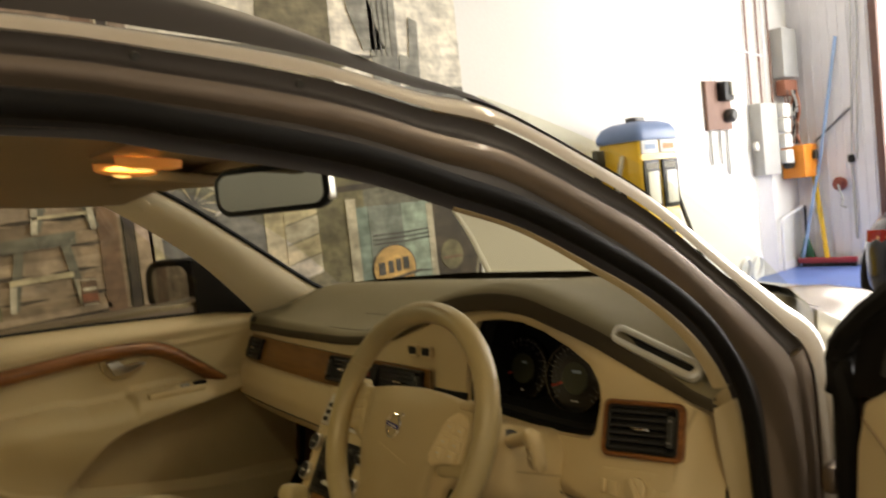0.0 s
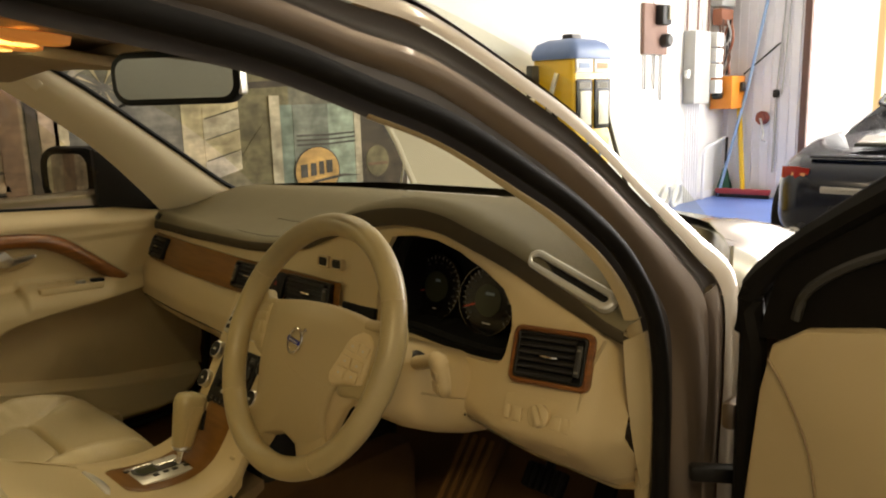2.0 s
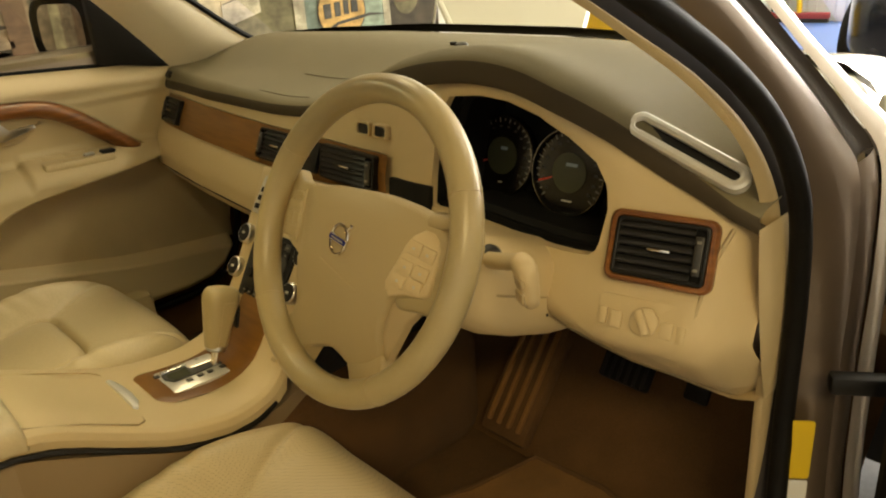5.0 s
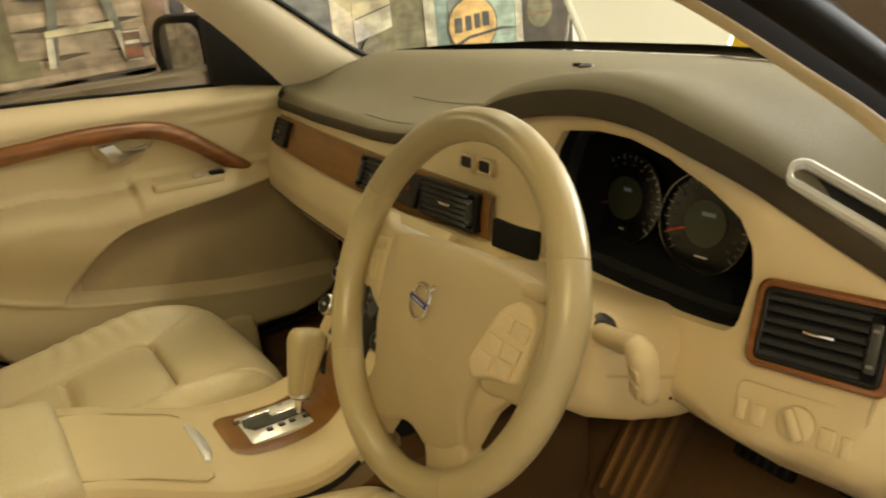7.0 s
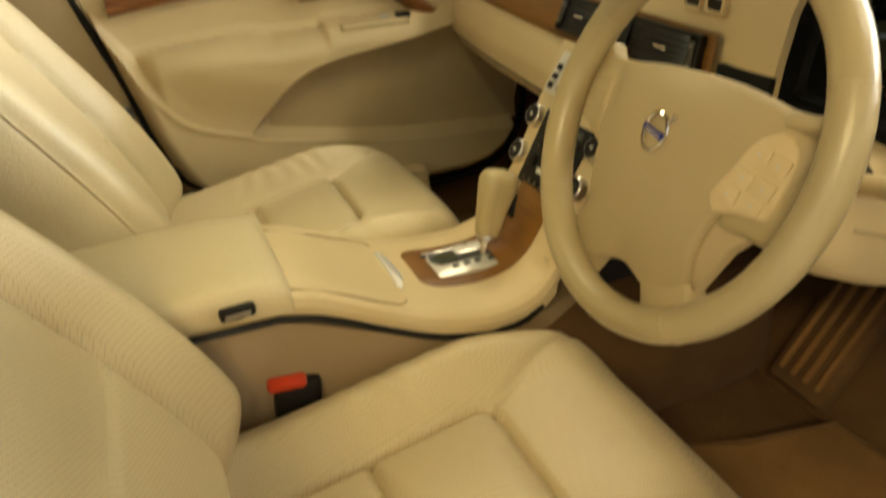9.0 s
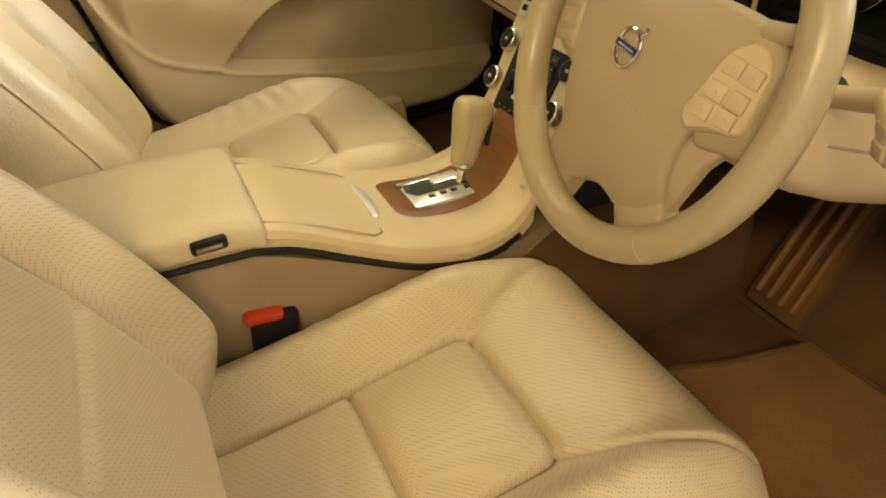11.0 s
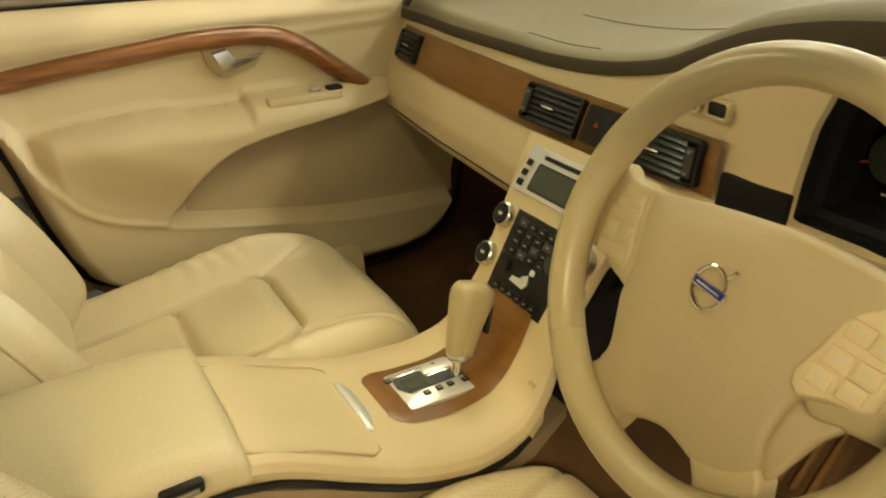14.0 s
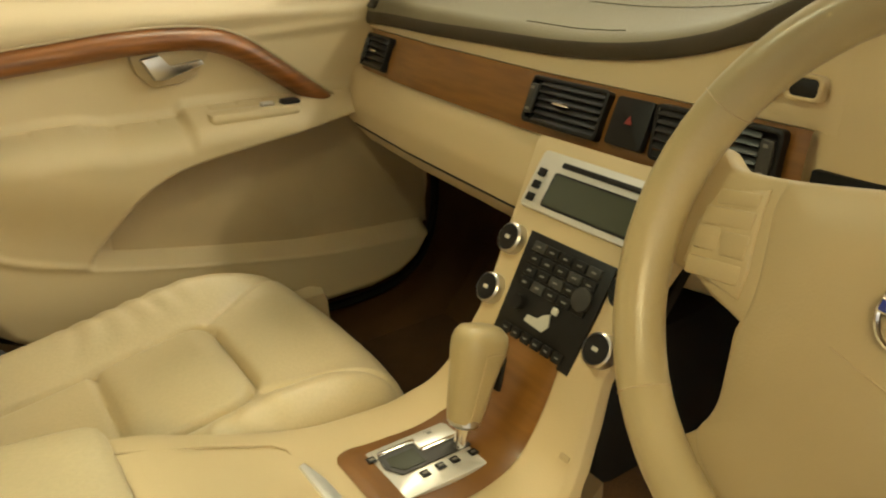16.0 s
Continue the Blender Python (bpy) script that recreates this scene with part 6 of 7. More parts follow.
def disc(cy, cz, ry, rz, n=32):
    return [(cy + ry * math.cos(2 * math.pi * k / n), cz + rz * math.sin(2 * math.pi * k / n)) for k in range(n)]


P_PLANK = paint("painted_planks", (0.34, 0.25, 0.17), (0.20, 0.145, 0.10), 3)
P_PLANK2 = paint("painted_pale_planks", (0.42, 0.32, 0.23), (0.27, 0.20, 0.14), 5)
P_DARK = paint("painted_shadow", (0.075, 0.055, 0.04), (0.04, 0.03, 0.022), 5)
P_BROWN = paint("painted_brown_post", (0.22, 0.13, 0.08), (0.13, 0.08, 0.05), 6)
P_OLIVE = paint("painted_olive", (0.22, 0.19, 0.105), (0.12, 0.105, 0.06), 5)
P_CREAM = paint("painted_cream", (0.60, 0.52, 0.34), (0.44, 0.37, 0.24), 4)
P_WHITE = paint("painted_white", (0.62, 0.56, 0.45), (0.44, 0.39, 0.30), 6)
P_GREY = paint("painted_grey", (0.20, 0.19, 0.15), (0.12, 0.115, 0.095), 6)
P_TEAL = paint("painted_teal", (0.24, 0.31, 0.28), (0.16, 0.21, 0.19), 6)
P_TEAL2 = paint("painted_pale_teal", (0.38, 0.47, 0.40), (0.29, 0.36, 0.31), 6)
P_SIGN = paint("painted_orange_sign", (0.72, 0.46, 0.17), (0.60, 0.36, 0.13), 8)
P_RUST = paint("painted_rust", (0.38, 0.14, 0.07), (0.25, 0.09, 0.05), 8)
P_INK = paint("painted_ink", (0.09, 0.08, 0.08), (0.05, 0.05, 0.05), 8)
P_SKY = paint("painted_pale_sky", (0.78, 0.73, 0.62), (0.70, 0.65, 0.52), 2)
P_CACTUS = paint("painted_cactus", (0.33, 0.32, 0.26), (0.22, 0.215, 0.18), 8)

flat("painted_ground", rect(-4.9, 0.72, 0.0, 2.9), 0, P_PLANK)
flat("painted_back", rect(0.72, 3.30, 0.0, 2.05), 0, P_GREY)
flat("painted_sky", rect(0.72, 3.30, 2.05, 3.45), 0, P_SKY)
# weatherboards with their dark joints, on the left half
for k, z in enumerate((0.62, 0.78, 0.90, 1.03, 1.16, 1.30, 1.46, 1.64, 1.85)):
    flat("plank", [(-4.9, z), (0.72, z + 0.03), (0.72, z + 0.115 + 0.01 * (k % 3)), (-4.9, z + 0.105)], 1, (P_PLANK2, P_PLANK, P_PLANK2)[k % 3])
    rng = random.Random(k)
    for j in range(7):
        y = -1.6 + 0.33 * j + rng.uniform(-0.05, 0.05)
        zz = z + 0.02 + 0.03 * (y + 2.2) / 2.9
        flat("crack", [(y, zz), (y + 0.16, zz + 0.012), (y + 0.26, zz + 0.004), (y + 0.13, zz - 0.014)], 2, P_DARK)
flat("bench_edge", [(-2.2, 0.805), (0.62, 0.885), (0.62, 0.855), (-2.2, 0.77)], 3, P_PLANK2)
flat("bench_shadow", [(-2.2, 0.765), (0.62, 0.85), (0.62, 0.80), (-2.2, 0.72)], 2, P_DARK)
for y, w, c in ((0.60, 0.10, P_BROWN), (0.73, 0.05, P_DARK), (0.79, 0.09, P_PLANK2), (-0.40, 0.16, P_BROWN), (-0.72, 0.20, P_DARK), (-1.1, 0.14, P_BROWN), (-2.4, 0.2, P_BROWN), (-3.0, 0.12, P_CREAM), (-3.4, 0.3, P_DARK), (-4.0, 0.15, P_CREAM), (-4.4, 0.2, P_BROWN)):
    flat("post", rect(y, y + w, 0.55, 2.6), 3, c)
flat("doorway", rect(-0.24, -0.02, 0.92, 2.4), 2, P_DARK)
flat("barrel_edge", rect(-0.07, 0.02, 0.95, 1.9), 3, P_OLIVE)


def stool(y, z, w, h, c):
    flat("stool_seat", [(y - w * 0.62, z + h), (y + w * 0.62, z + h + 0.02), (y + w * 0.60, z + h - 0.05), (y - w * 0.60, z + h - 0.06)], 5, c)
    for s in (-1, 1):
        flat("stool_leg", [(y + s * w * 0.55, z), (y + s * w * 0.55 + 0.045, z + 0.01), (y + s * w * 0.33 + 0.045, z + h), (y + s * w * 0.33, z + h)], 4, P_GREY)
        flat("stool_leg_light", [(y + s * w * 0.55, z), (y + s * w * 0.55 + 0.03, z), (y + s * w * 0.5 + 0.03, z + 0.13), (y + s * w * 0.5, z + 0.13)], 5, P_WHITE)
    flat("stool_rail", [(y - w * 0.5, z + h * 0.45), (y + w * 0.5, z + h * 0.48), (y + w * 0.5, z + h * 0.40), (y - w * 0.5, z + h * 0.37)], 5, P_CREAM)


stool(0.30, 0.90, 0.30, 0.36, P_GREY)
stool(0.42, 1.28, 0.26, 0.20, P_CREAM)
stool(-1.35, 0.95, 0.34, 0.40, P_GREY)
flat("broom_handle", [(-0.36, 0.96), (-0.335, 0.955), (-0.40, 1.70), (-0.45, 1.70)], 6, P_WHITE)
flat("rag", [(-0.50, 0.915), (-0.28, 0.945), (-0.25, 0.975), (-0.38, 0.965), (-0.50, 0.945)], 6, P_WHITE)
flat("crate", rect(-0.20, 0.10, 0.87, 0.95), 4, P_OLIVE)
flat("tin", rect(0.475, 0.555, 0.885, 1.03), 6, P_BROWN)
flat("tin_label", rect(0.475, 0.555, 0.905, 0.945), 7, P_RUST)
flat("tin_lettering", rect(0.480, 0.550, 0.962, 0.978), 7, P_WHITE)
flat("tin_rim", rect(0.478, 0.552, 1.015, 1.023), 7, P_WHITE)
flat("tin_foot", rect(0.480, 0.550, 0.886, 0.893), 7, P_WHITE)
flat("weeds", [(-0.6, 0.62), (0.35, 0.66), (0.30, 0.74), (0.18, 0.76), (0.05, 0.72), (-0.1, 0.77), (-0.3, 0.70), (-0.5, 0.72)], 4, P_TEAL)
# right half: wheel, crates, oil barrel
flat("mudguard", disc(1.13, 1.40, 0.30, 0.20), 2, P_CREAM)
flat("wheel_tyre", disc(1.13, 1.37, 0.245, 0.165), 3, P_GREY)
flat("wheel_rim", disc(1.13, 1.37, 0.20, 0.13), 4, P_WHITE)
flat("wheel_disc", disc(1.13, 1.36, 0.17, 0.108), 5, P_GREY)
for k in range(10):
    a = math.pi * k / 5
    flat("spoke", [(1.13 + 0.03 * math.cos(a), 1.36 + 0.02 * math.sin(a)), (1.13 + 0.16 * math.cos(a - 0.06), 1.36 + 0.10 * math.sin(a - 0.06)), (1.13 + 0.16 * math.cos(a + 0.06), 1.36 + 0.10 * math.sin(a + 0.06))], 6, P_CREAM)
flat("pale_post", rect(0.86, 0.93, 0.6, 2.1), 3, P_CREAM)
flat("grey_crate", rect(1.20, 1.62, 0.70, 1.28), 4, P_GREY)
flat("cream_crate_side", rect(1.56, 1.70, 0.70, 1.48), 5, P_CREAM)
for k in range(5):
    z = 0.80 + 0.125 * k
    flat("crate_board", [(1.69, z), (1.93, z + 0.06), (1.93, z + 0.175), (1.69, z + 0.118)], 6, P_CREAM if k % 2 else P_WHITE)
flat("tarpaulin", [(1.55, 0.45), (2.25, 0.45), (2.22, 1.0), (2.12, 1.15), (2.0, 1.02), (1.93, 0.92), (1.75, 0.80)], 4, P_OLIVE)
flat("olive_background", rect(1.90, 2.30, 0.95, 2.05), 3, P_OLIVE)
flat("upper_shelf", [(1.90, 1.34), (3.25, 1.40), (3.25, 1.44), (1.90, 1.38)], 5, P_DARK)
flat("barrel_shadow", rect(2.22, 2.52, 0.30, 1.24), 5, P_TEAL)
flat("barrel_light", rect(2.50, 2.84, 0.30, 1.24), 5, P_TEAL2)
flat("barrel_mid", rect(2.32, 2.60, 0.30, 1.24), 6, paint("painted_grey_teal", (0.22, 0.245, 0.225), (0.15, 0.17, 0.155), 6))
flat("barrel_edge_light", rect(2.15, 2.225, 0.30, 1.30), 6, P_WHITE)
flat("barrel_edge_right", rect(2.82, 2.875, 0.30, 1.22), 6, P_WHITE)
for z in (0.985, 1.015, 1.045):
    flat("barrel_hoop", [(2.34, z - 0.012), (2.60, z - 0.016), (2.82, z - 0.008), (2.82, z + 0.004), (2.60, z - 0.004), (2.34, z)], 7, P_INK)
flat("barrel_sign_edge", disc(2.49, 0.80, 0.185, 0.165), 7, P_INK)
flat("barrel_sign", disc(2.49, 0.80, 0.175, 0.157), 8, P_SIGN)
for k, (y, w) in enumerate(((2.38, 0.055), (2.455, 0.045), (2.52, 0.04), (2.585, 0.05))):
    flat("sign_bar", rect(y - w / 2, y + w / 2, 0.765 + 0.006 * k, 0.85 + 0.006 * k), 9, P_INK)
flat("barrel_hand_pump", [(2.25, 0.66), (2.45, 0.74), (2.70, 0.765), (2.84, 0.745), (2.70, 0.748), (2.45, 0.722), (2.28, 0.645)], 10, P_INK)
flat("dark_store", rect(2.875, 3.30, 0.0, 1.40), 4, P_DARK)
flat("dim_sign", disc(3.02, 0.83, 0.105, 0.11), 5, P_OLIVE)
flat("dim_sign_bar", rect(2.93, 3.11, 0.80, 0.82), 6, P_BROWN)
flat("green_hill", [(1.62, 2.05), (2.18, 2.05), (2.20, 2.75), (1.70, 2.85)], 1, P_OLIVE)
for pts in ([(2.30, 2.9), (2.45, 2.9), (2.56, 2.45), (2.62, 2.30), (2.44, 2.28), (2.34, 2.55)], [(2.50, 2.0), (2.72, 2.0), (2.74, 2.9), (2.50, 2.9)], [(2.72, 2.15), (2.90, 2.1), (2.92, 2.5), (2.85, 2.53), (2.82, 2.25), (2.74, 2.27)]):
    flat("cactus", pts, 3, P_CACTUS)
for k in range(4):
    flat("cactus_ridge", rect(2.535 + 0.045 * k, 2.548 + 0.045 * k, 2.25, 2.9), 4, P_GREY)

# ---- petrol pump ----
M_YELLOW = material("yellow_enamel", (0.80, 0.50, 0.015), rough=0.35, var=0.12, scale=5, coat=0.3)
M_BLUEROOF = material("faded_blue_paint", (0.16, 0.24, 0.44), rough=0.45, var=0.2, scale=5)
M_HOSE = material("black_hose", (0.02, 0.02, 0.02), rough=0.6)
pump = thing("petrol_pump", (-2.65, 4.85, 0.0), "old yellow petrol pump with a blue domed top", "petrol pump")
part("pump_body", box(pose(-2.655, 4.84, 0.80), 0.41, 0.52, 1.50, 0.03, seg=3), M_YELLOW, pump, "yellow enamelled pump body")
part("pump_plinth", box(pose(-2.655, 4.84, 0.03), 0.47, 0.58, 0.06, 0.01), M_GREY, pump)
part("pump_top", loft([[Vector((-2.655 + x, 4.84 + y, z)) for x, y in rounded(0.45 * s, 0.57 * s, 0.07 * s, 4)] for s, z in ((1.0, 1.53), (1.03, 1.56), (1.0, 1.60), (0.88, 1.655), (0.6, 1.69), (0.25, 1.70))]), M_BLUEROOF, pump, "faded blue domed top")
part("pump_cap", box(pose(-2.655, 4.84, 1.715), 0.10, 0.14, 0.04, 0.01), M_GREY, pump)
for k, (y, c) in enumerate(((4.715, "pale_sign_blue"), (4.965, "pale_sign_orange"))):
    sg = part("pump_sign", box(pose(-2.445, y, 1.475), 0.012, 0.225, 0.11, 0.004), M_WHITE, pump, "small white sign plate")
    part("sign_lettering", box(pose(-2.438, y, 1.475), 0.002, 0.15, 0.045), material(c, (0.25, 0.33, 0.48) if k == 0 else (0.75, 0.28, 0.10), rough=0.6), sg)
    wd = part("dial_window", box(pose(-2.443, y, 1.17), 0.012, 0.215, 0.40, 0.012), M_BLACK, pump, "black framed dial window")
    part("dial_face", box(pose(-2.435, y + 0.012, 1.14), 0.004, 0.150, 0.27, 0.006), M_WHITE, wd)
    for j in range(7):
        part("dial_grille", box(pose(-2.434, y - 0.07 + 0.023 * j, 1.32), 0.004, 0.010, 0.05), M_ICON, wd)
part("pump_emblem", tube([(-2.436, 4.84 + 0.12 * math.cos(a), 0.80 + 0.075 * math.sin(a)) for a in np.linspace(0, 2 * math.pi, 24, endpoint=False)], 0.012, 6, closed=True, up=(1, 0, 0)), M_BLUEROOF, pump)
part("nozzle", tube(smooth_path([(-2.60, 4.56, 1.42), (-2.62, 4.53, 1.30), (-2.64, 4.52, 1.18), (-2.66, 4.53, 1.02)], 14), 0.022, 8), M_SILVER, pump, "metal filling nozzle")
part("nozzle_cradle", box(pose(-2.65, 4.555, 1.12), 0.10, 0.05, 0.20, 0.012), M_BLACK, pump)
part("side_box", box(pose(-2.82, 4.53, 1.36), 0.06, 0.10, 0.26, 0.01), M_GREY, pump)
part("pump_hose", tube(smooth_path([(-2.50, 5.12, 1.10), (-2.46, 5.20, 0.80), (-2.40, 5.30, 0.45), (-2.38, 5.38, 0.25), (-2.45, 5.42, 0.06)], 24), 0.018, 8), M_HOSE, pump, "black rubber hose")

# ---- wall fittings ----
M_BOXGREY = material("grey_switch_box", (0.42, 0.42, 0.40), rough=0.5, var=0.1)
M_BOARD = material("pink_brown_board", (0.24, 0.14, 0.105), rough=0.7, var=0.15)
M_ORANGE = material("orange_box_paint", (0.80, 0.27, 0.02), rough=0.4, var=0.08)
mb = thing("meter_board", (WX, 6.8, 1.63), "brown board with an old electricity meter", "meter board")
part("board", box(pose(-3.03, 6.79, 1.88), 0.04, 0.46, 0.50, 0.006), M_BOARD, mb)
part("meter", box(pose(-2.97, 6.86, 2.02), 0.10, 0.18, 0.20, 0.02), M_BLACK, mb)
part("meter_glass", box(pose(-2.91, 6.92, 2.04), 0.03, 0.12, 0.14, 0.01), M_ICON, mb)
part("meter_dial", lathe([(0.07, 0), (0.07, 0.07), (0.05, 0.09), (0, 0.09)], basis((-3.01, 6.93, 1.77), (0, 1, 0), (0, 0, 1)), 18), M_GREY, mb)
for y, z0 in ((6.62, 1.28), (6.80, 1.28), (6.94, 1.16)):
    tagged(part("stub_pipe", tube([(-3.03, y, z0), (-3.03, y, 1.63)], 0.012, 8), M_BOXGREY), "short grey pipe stub on the wall", "pipe", "stub pipes")
sb = thing("switch_box", (WX, 7.7, 1.15), "grey switch box with white breakers", "switch box")
part("box_body", box(pose(-2.98, 7.62, 1.50), 0.14, 0.36, 0.78, 0.01), M_BOXGREY, sb)
for k in range(4):
    part("breaker", box(pose(-2.93, 7.90, 1.80 - 0.17 * k), 0.16, 0.17, 0.15, 0.01), M_WHITE, sb)
part("isolator", lathe([(0.07, 0), (0.07, 0.08), (0.04, 0.09), (0, 0.09)], basis((-2.95, 7.98, 1.22), (0, 1, 0), (0, 0, 1)), 16), M_BLACK, sb)
part("wall_knob", lathe([(0.045, 0), (0.05, 0.04), (0, 0.05)], basis((-3.0, 7.42, 1.43), (0, 1, 0), (0, 0, 1)), 14), M_WHITE, sb)
for k in range(6):
    y = 7.50 + 0.055 * k
    tagged(part("conduit", tube([(-3.025, y, 0.0), (-3.025, y, 1.12)], 0.012, 8), M_PALE), "thin pale conduit running down the wall", "conduit", "conduits")
for k in range(5):
    y = 7.46 + 0.12 * k
    tagged(part("conduit", tube([(-3.025, y, 1.89), (-3.025, y + 0.01, 3.55)], 0.013, 8), M_PALE if k % 2 else M_BOARD), "thin conduit running up the wall", "conduit", "conduits")
tagged(part("conduit", tube(smooth_path([(-3.02, 6.75, 2.13), (-3.02, 6.75, 2.42), (-3.02, 6.83, 2.50), (-3.02, 7.75, 2.42)], 20), 0.011, 8), M_PALE), "bent pale conduit above the meter board", "conduit", "conduits")
ob = thing("orange_box", (-2.92, 8.2, 1.02), "orange metal control box on the wall", "control box")
part("box_body", box(pose(-2.90, 8.22, 1.22), 0.26, 0.34, 0.37, 0.01), M_ORANGE, ob)
part("box_switch", box(pose(-2.75, 8.28, 1.28), 0.04, 0.08, 0.10, 0.01), M_GREY, ob)
cb = thing("cable_bundle", (-3.0, 8.15, 1.4), "tangle of copper and grey cables above the box", "cables")
for k in range(9):
    r = random.Random(40 + k)
    pts = [(-2.98 + r.uniform(0, 0.10), 8.05 + 0.03 * k, 1.42)] + [(-2.98 + r.uniform(0, 0.16), 8.05 + 0.03 * k + r.uniform(-0.08, 0.08), 1.42 + 0.2 * j) for j in range(1, 4)]
    part("cable", tube(smooth_path(pts, 16), 0.012, 6), (M_BOARD, M_BOXGREY, M_ORANGE, M_BLACK)[k % 4] if k % 4 != 2 else material("copper_cable", (0.48, 0.18, 0.10), rough=0.5), cb)
upper = thing("upper_junction_box", (-3.0, 8.2, 2.0), "grey junction box with rusty terminals", "junction box")
part("box_body", box(pose(-2.97, 8.18, 2.45), 0.14, 0.34, 0.55, 0.01), M_BOXGREY, upper)
part("terminal_block", box(pose(-2.96, 8.16, 2.06), 0.12, 0.30, 0.18, 0.02), material("rusty_terminals", (0.30, 0.12, 0.07), rough=0.8), upper)
tagged(part("aerial_rod", tube([(-2.78, 8.36, 1.42), (-2.40, 8.42, 1.75)], 0.010, 6), M_BLACK), "thin black rod standing off the wall", "rod")
brm = thing("push_broom", (-2.7, 8.3, 0.0), "push broom with yellow handle and dark red head", "broom")
part("broom_head", box(pose(-2.70, 8.28, 0.075, 0, 0, 8), 0.62, 0.09, 0.06, 0.01), material("dark_red_paint", (0.32, 0.03, 0.04), rough=0.5), brm)
part("bristles", box(pose(-2.70, 8.28, 0.024, 0, 0, 8), 0.60, 0.07, 0.045, 0.004), M_BLACK, brm)
part("broom_handle", tube([(-2.70, 8.28, 0.09), (-2.84, 8.40, 1.12)], 0.028, 8), M_YELLOW, brm, "yellow handle")
gbr = thing("dust_pan_brush", (-2.93, 8.3, 0.0), "green brush leaning in the corner", "brush")
part("brush_head", loft([[Vector((-2.93 + x, 8.30 + y, z)) for x, y in rounded(w, 0.07, 0.02)] for w, z in ((0.20, 0.004), (0.17, 0.12), (0.09, 0.24), (0.04, 0.34))]), material("green_bristles", (0.02, 0.10, 0.05), rough=0.8), gbr)
part("brush_handle", tube([(-2.93, 8.30, 0.33), (-2.96, 8.38, 0.70)], 0.014, 8), M_BLACK, gbr)
tagged(part("blue_pole", tube([(-2.97, 8.22, 0.01), (-2.72, 8.36, 1.30), (-2.50, 8.41, 2.55)], 0.017, 8), material("pale_blue_plastic", (0.30, 0.45, 0.70), rough=0.5)), "long pale blue pole leaning in the corner", "pole")
wn2 = thing("hand_winch", (-2.55, 8.44, 0.9), "red hand winch with crank and rope", "winch")
part("winch_drum", lathe([(0.075, 0), (0.08, 0.04), (0.05, 0.06), (0.05, 0.09), (0, 0.09)], basis((-2.56, 8.44, 0.92), (1, 0, 0), (0, 0, 1)), 20), material("red_oxide", (0.26, 0.06, 0.04), rough=0.6, var=0.3), wn2)
part("winch_crank", tube([(-2.55, 8.33, 0.92), (-2.50, 8.32, 0.74), (-2.50, 8.27, 0.68), (-2.45, 8.27, 0.66)], 0.012, 8), M_BOXGREY, wn2)
for x in (-2.42, -2.36):
    tagged(part("winch_rope", tube([(x, 8.42, 1.18), (x + 0.12, 8.42, 3.3)], 0.008, 6), M_BOXGREY), "thin grey rope hanging down the wall", "rope", "ropes")
tagged(part("rope_weight", tube([(-2.42, 8.42, 1.20), (-2.42, 8.42, 0.30)], 0.014, 8), M_BOXGREY), "grey steel rod under the rope", "rod")
tagged(part("rope_hook", box(pose(-2.42, 8.42, 1.19), 0.08, 0.04, 0.09, 0.02), M_BLACK), "black pulley block on the rope", "pulley")
tagged(part("bent_pipe", tube(smooth_path([(-2.99, 7.86, 0.01), (-2.99, 7.87, 0.50), (-2.99, 7.95, 0.60), (-2.98, 8.10, 0.64), (-2.96, 8.32, 0.70)], 24), 0.018, 8), M_PALE), "pale bent pipe rising from the floor", "pipe")
hose = thing("hose_coil", (-2.95, 7.0, 0.0), "coil of pale hose standing on the floor", "hose")
for y in (6.90, 7.14):
    part("coil", tube([(-2.93 + 0.03 * math.sin(a), y + 0.10 * math.cos(a), 0.145 + 0.125 * math.sin(a)) for a in np.linspace(0, 2 * math.pi, 24, endpoint=False)], 0.022, 8, closed=True, up=(1, 0, 0.1)), M_PALE, hose)

# ---- dark sports car by the opening ----
M_NAVY = material("dark_navy_paint", (0.004, 0.006, 0.016), rough=0.22, metal=0.0, var=0.1, coat=0.25, spec=0.4)
sc = thing("sports_car", (-0.15, 7.0, 0.0), "dark blue sports car seen from behind", "car")
SX = -0.17
SEC = [(4.80, 0.58, 0.34, 0.60, 0.12), (4.86, 0.72, 0.27, 0.70, 0.16), (4.95, 0.78, 0.22, 0.77, 0.18), (5.15, 0.84, 0.20, 0.83, 0.22), (5.5, 0.88, 0.20, 0.89, 0.24), (6.0, 0.89, 0.20, 0.92, 0.22), (6.8, 0.86, 0.20, 0.90, 0.16), (7.6, 0.86, 0.20, 0.86, 0.18), (8.3, 0.87, 0.20, 0.80, 0.22), (8.9, 0.80, 0.22, 0.68, 0.2), (9.1, 0.6, 0.28, 0.56, 0.12)]
part("body", loft([[Vector((SX + x, y, (z0 + z1) / 2 + z)) for x, z in rounded(2 * w, z1 - z0, r, 8)] for y, w, z0, z1, r in SEC]), M_NAVY, sc, "glossy dark blue body", sharp=60)


def arch(y, w0, w1, z0, z1):
    """A cross-section of the roof: wide at its foot, rounded over the top."""
    return [Vector((SX + (w1 + (w0 - w1) * (1 - math.sin(a)) ** 0.8) * (1 if c >= 0 else -1) * abs(c) ** 0.6, y, z0 + (z1 - z0) * math.sin(a))) for a in np.linspace(0, math.pi, 17) for c in (math.cos(a),)]


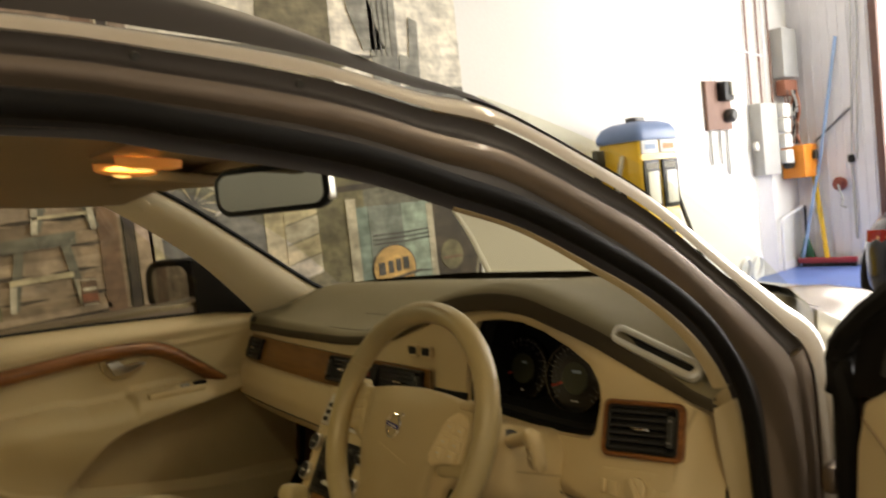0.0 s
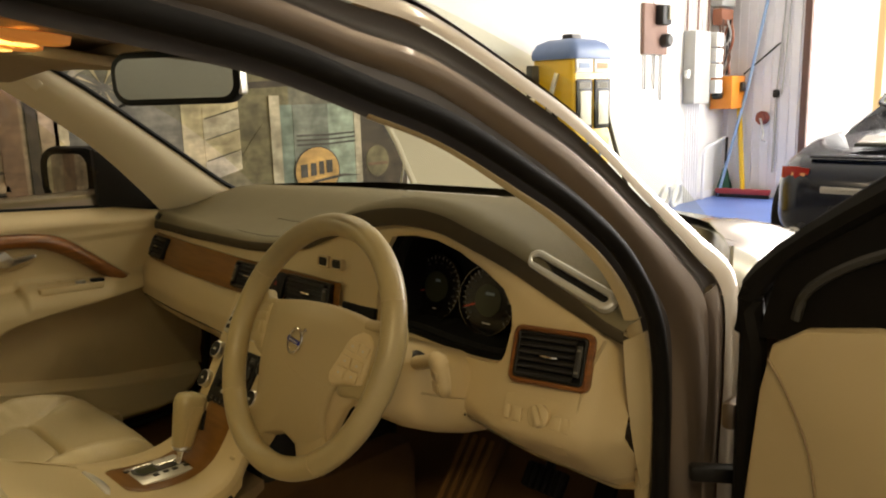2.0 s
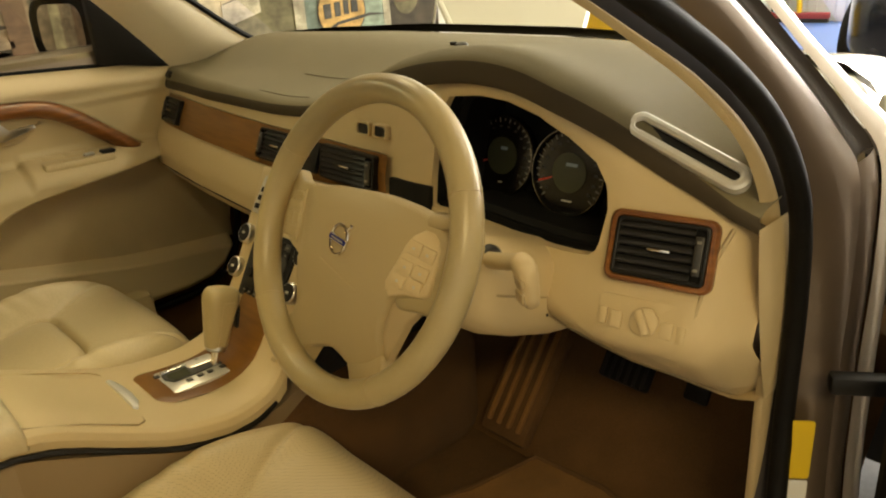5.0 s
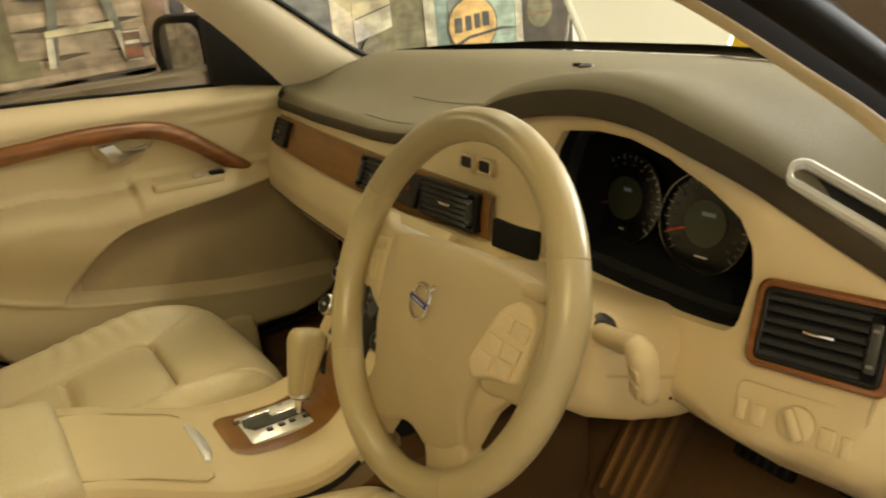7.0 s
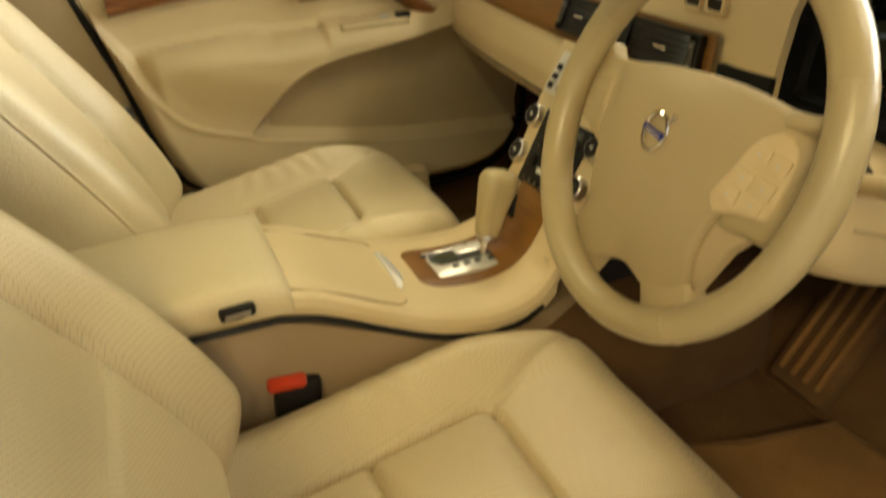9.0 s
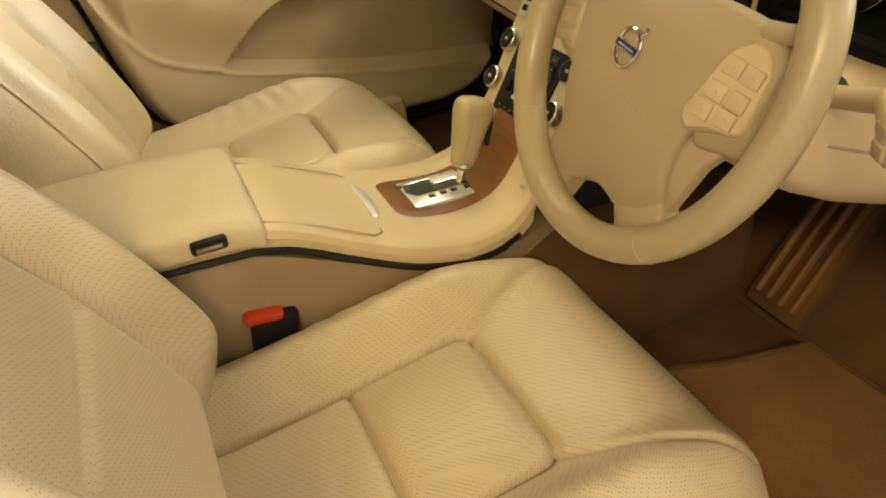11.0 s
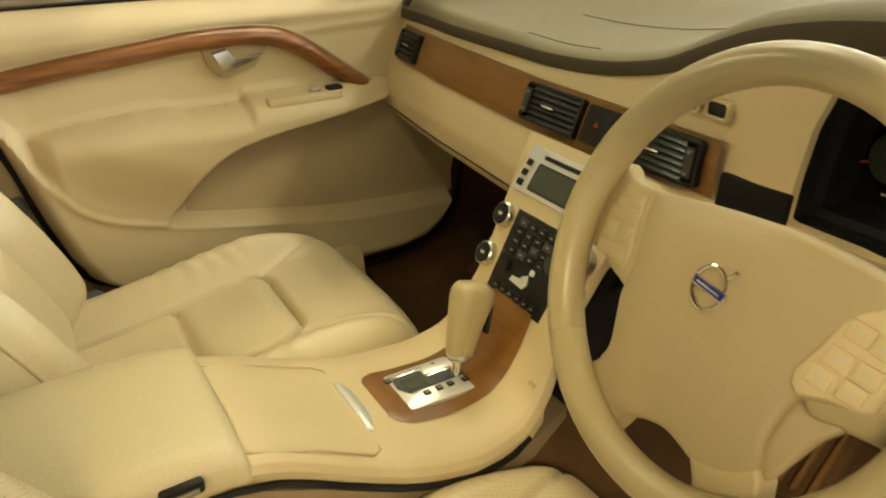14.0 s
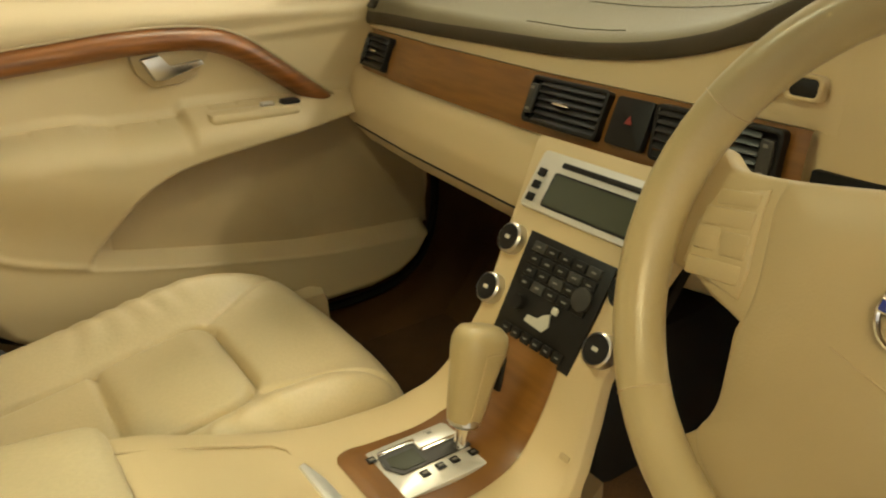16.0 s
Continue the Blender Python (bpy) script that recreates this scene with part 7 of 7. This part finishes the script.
CAB = [(5.05, 0.60, 0.50, 0.70, 0.835), (5.30, 0.64, 0.52, 0.78, 0.888), (5.55, 0.65, 0.54, 0.84, 0.960), (5.80, 0.66, 0.55, 0.86, 1.095), (6.10, 0.66, 0.56, 0.86, 1.22), (6.45, 0.66, 0.57, 0.86, 1.29), (6.85, 0.66, 0.57, 0.86, 1.30), (7.2, 0.66, 0.57, 0.86, 1.19), (7.6, 0.66, 0.58, 0.80, 0.87)]
part("soft_top", loft([arch(*c) for c in CAB[2:]]), material("dark_cloth_roof", (0.012, 0.012, 0.013), rough=0.8, spec=0.15), sc, "dark cloth roof", sharp=60)
part("engine_lid", loft([arch(*c) for c in CAB[:4]]), M_NAVY, sc, "sloping dark blue engine lid", sharp=60)
part("rear_window", slab(rounded(0.84, 0.26, 0.07, 5), basis((SX, 5.93, 1.158), (1, 0, 0), (0, 0.93, 0.37)), 0.012), M_GLASS, sc, "sloping rear window")
part("window_surround", frame_ring(rounded(0.90, 0.32, 0.09, 5), rounded(0.82, 0.24, 0.06, 5), basis((SX, 5.93, 1.164), (1, 0, 0), (0, 0.93, 0.37)), 0.01, lift=0.004), M_BLACK, sc)
for s in (-1, 1):
    tl = part("tail_light", loft([[Vector((SX + s * x, y, z)) for x, y, z in r] for r in (
        [(0.55, 4.842, 0.635), (0.55, 4.847, 0.715), (0.55, 4.91, 0.715), (0.55, 4.91, 0.625)],
        [(0.64, 4.848, 0.635), (0.64, 4.855, 0.725), (0.64, 4.95, 0.725), (0.64, 4.94, 0.625)],
        [(0.755, 4.915, 0.645), (0.755, 4.925, 0.72), (0.735, 5.03, 0.72), (0.735, 5.03, 0.645)])]), material("red_lens", (0.34, 0.02, 0.015), rough=0.15), sc, "red tail light")
    part("reflector", box(pose(SX + s * 0.62, 4.855, 0.66, 0, 0, s * 12), 0.10, 0.006, 0.05, 0.004), material("orange_lens", (0.75, 0.30, 0.12), rough=0.2), tl)
    part("exhaust", lathe([(0.05, -0.05), (0.055, 0.06), (0.045, 0.06), (0.042, 0.0)], basis((SX + s * 0.60, 4.84, 0.27), (1, 0, 0), (0, 0, 1)), 16), M_CHROME, sc, "chrome exhaust pipe")
    for y in (5.45, 7.95):
        w = part("wheel", lathe([(0.20, -0.09), (0.24, -0.11), (0.25, -0.06), (0.10, -0.07), (0, -0.07)], Matrix.Translation((SX + s * 0.80, y, 0.32)) @ pose(0, 0, 0, 0, -90 * s, 0), 20), M_SILVER, sc)
        part("tyre", lathe([(0.22, 0.10), (0.30, 0.11), (0.32, 0.08), (0.32, -0.08), (0.30, -0.11), (0.22, -0.10)], Matrix.Translation((SX + s * 0.80, y, 0.32)) @ pose(0, 0, 0, 0, 90, 0), 24), M_RUBBER, w)
part("bumper_strip", box(pose(SX, 4.80, 0.585), 0.90, 0.04, 0.045, 0.01), M_SILVER, sc, "bright strip across the tail")
part("engine_grille", box(pose(SX, 5.17, 0.884, 13), 0.70, 0.20, 0.02, 0.006), M_GREY, sc)
for k in range(7):
    part("grille_slat", box(pose(SX, 5.09 + 0.027 * k, 0.880 + 0.0062 * k, 13), 0.66, 0.012, 0.012, 0.003), M_SILVER_P, sc)
part("spoiler_lip", box(pose(SX, 4.955, 0.795, 20), 1.16, 0.05, 0.016, 0.006), M_NAVY, sc)
part("high_brake_light", box(pose(SX + 0.05, 5.36, 0.945), 0.40, 0.02, 0.02, 0.005), M_RED, sc)
npl = part("number_plate", box(pose(SX - 0.19, 4.795, 0.43, -6), 0.40, 0.012, 0.095, 0.004), M_BLACK, sc, "black number plate with pale bars")
for k in range(6):
    part("plate_bar", box(pose(SX - 0.335 + 0.058 * k, 4.787, 0.43, -6), 0.030, 0.004, 0.055), M_SILVER_P, npl)

# ---- loose white bonnet on a stand beside the mural ----
wc = thing("white_bonnet", (-1.45, 2.3, 0.0), "white car bonnet standing on a metal stand", "car bonnet")
part("panel", loft([[Vector(p) for p in r] for r in (
    [(-1.60, 2.08, 0.755), (-0.90, 2.08, 0.70), (-0.90, 2.10, 0.68), (-1.60, 2.10, 0.735)],
    [(-1.777, 2.20, 0.822), (-0.98, 2.20, 0.79), (-0.98, 2.22, 0.77), (-1.777, 2.22, 0.802)],
    [(-2.20, 2.48, 0.985), (-1.12, 2.48, 0.97), (-1.12, 2.50, 0.95), (-2.20, 2.50, 0.965)],
    [(-2.644, 2.75, 1.143), (-1.85, 2.75, 1.13), (-1.85, 2.77, 1.11), (-2.644, 2.77, 1.123)],
    [(-2.75, 2.82, 1.175), (-2.15, 2.82, 1.17), (-2.15, 2.84, 1.15), (-2.75, 2.84, 1.155)])]), M_WHITE, wc, "smooth white panel")
part("folded_edge", tube([(-1.60, 2.08, 0.765), (-1.777, 2.20, 0.832), (-2.20, 2.48, 0.995), (-2.644, 2.75, 1.153)], 0.016, 8), M_WHITE, wc)
part("prop", tube([(-1.90, 2.20, 0.70), (-1.93, 2.28, 0.90)], 0.007, 6), M_SILVER, wc, "thin metal prop")
for x in (-1.70, -1.15):
    part("stand_leg", tube([(x, 2.22, 0.79), (x, 2.05, 0.01)], 0.015, 8), M_GREY, wc)
    part("stand_leg", tube([(x, 2.40, 0.90), (x, 2.60, 0.01)], 0.015, 8), M_GREY, wc)

# ---- unseen ceiling lamps, added above and behind to go with the fill tubes ----
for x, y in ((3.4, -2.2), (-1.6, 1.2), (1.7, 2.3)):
    cl2 = thing("added_ceiling_lamp", (x, y, 3.55), "unseen fluorescent lamp added under the ceiling as fill", "ceiling lamp", "ceiling lamps")
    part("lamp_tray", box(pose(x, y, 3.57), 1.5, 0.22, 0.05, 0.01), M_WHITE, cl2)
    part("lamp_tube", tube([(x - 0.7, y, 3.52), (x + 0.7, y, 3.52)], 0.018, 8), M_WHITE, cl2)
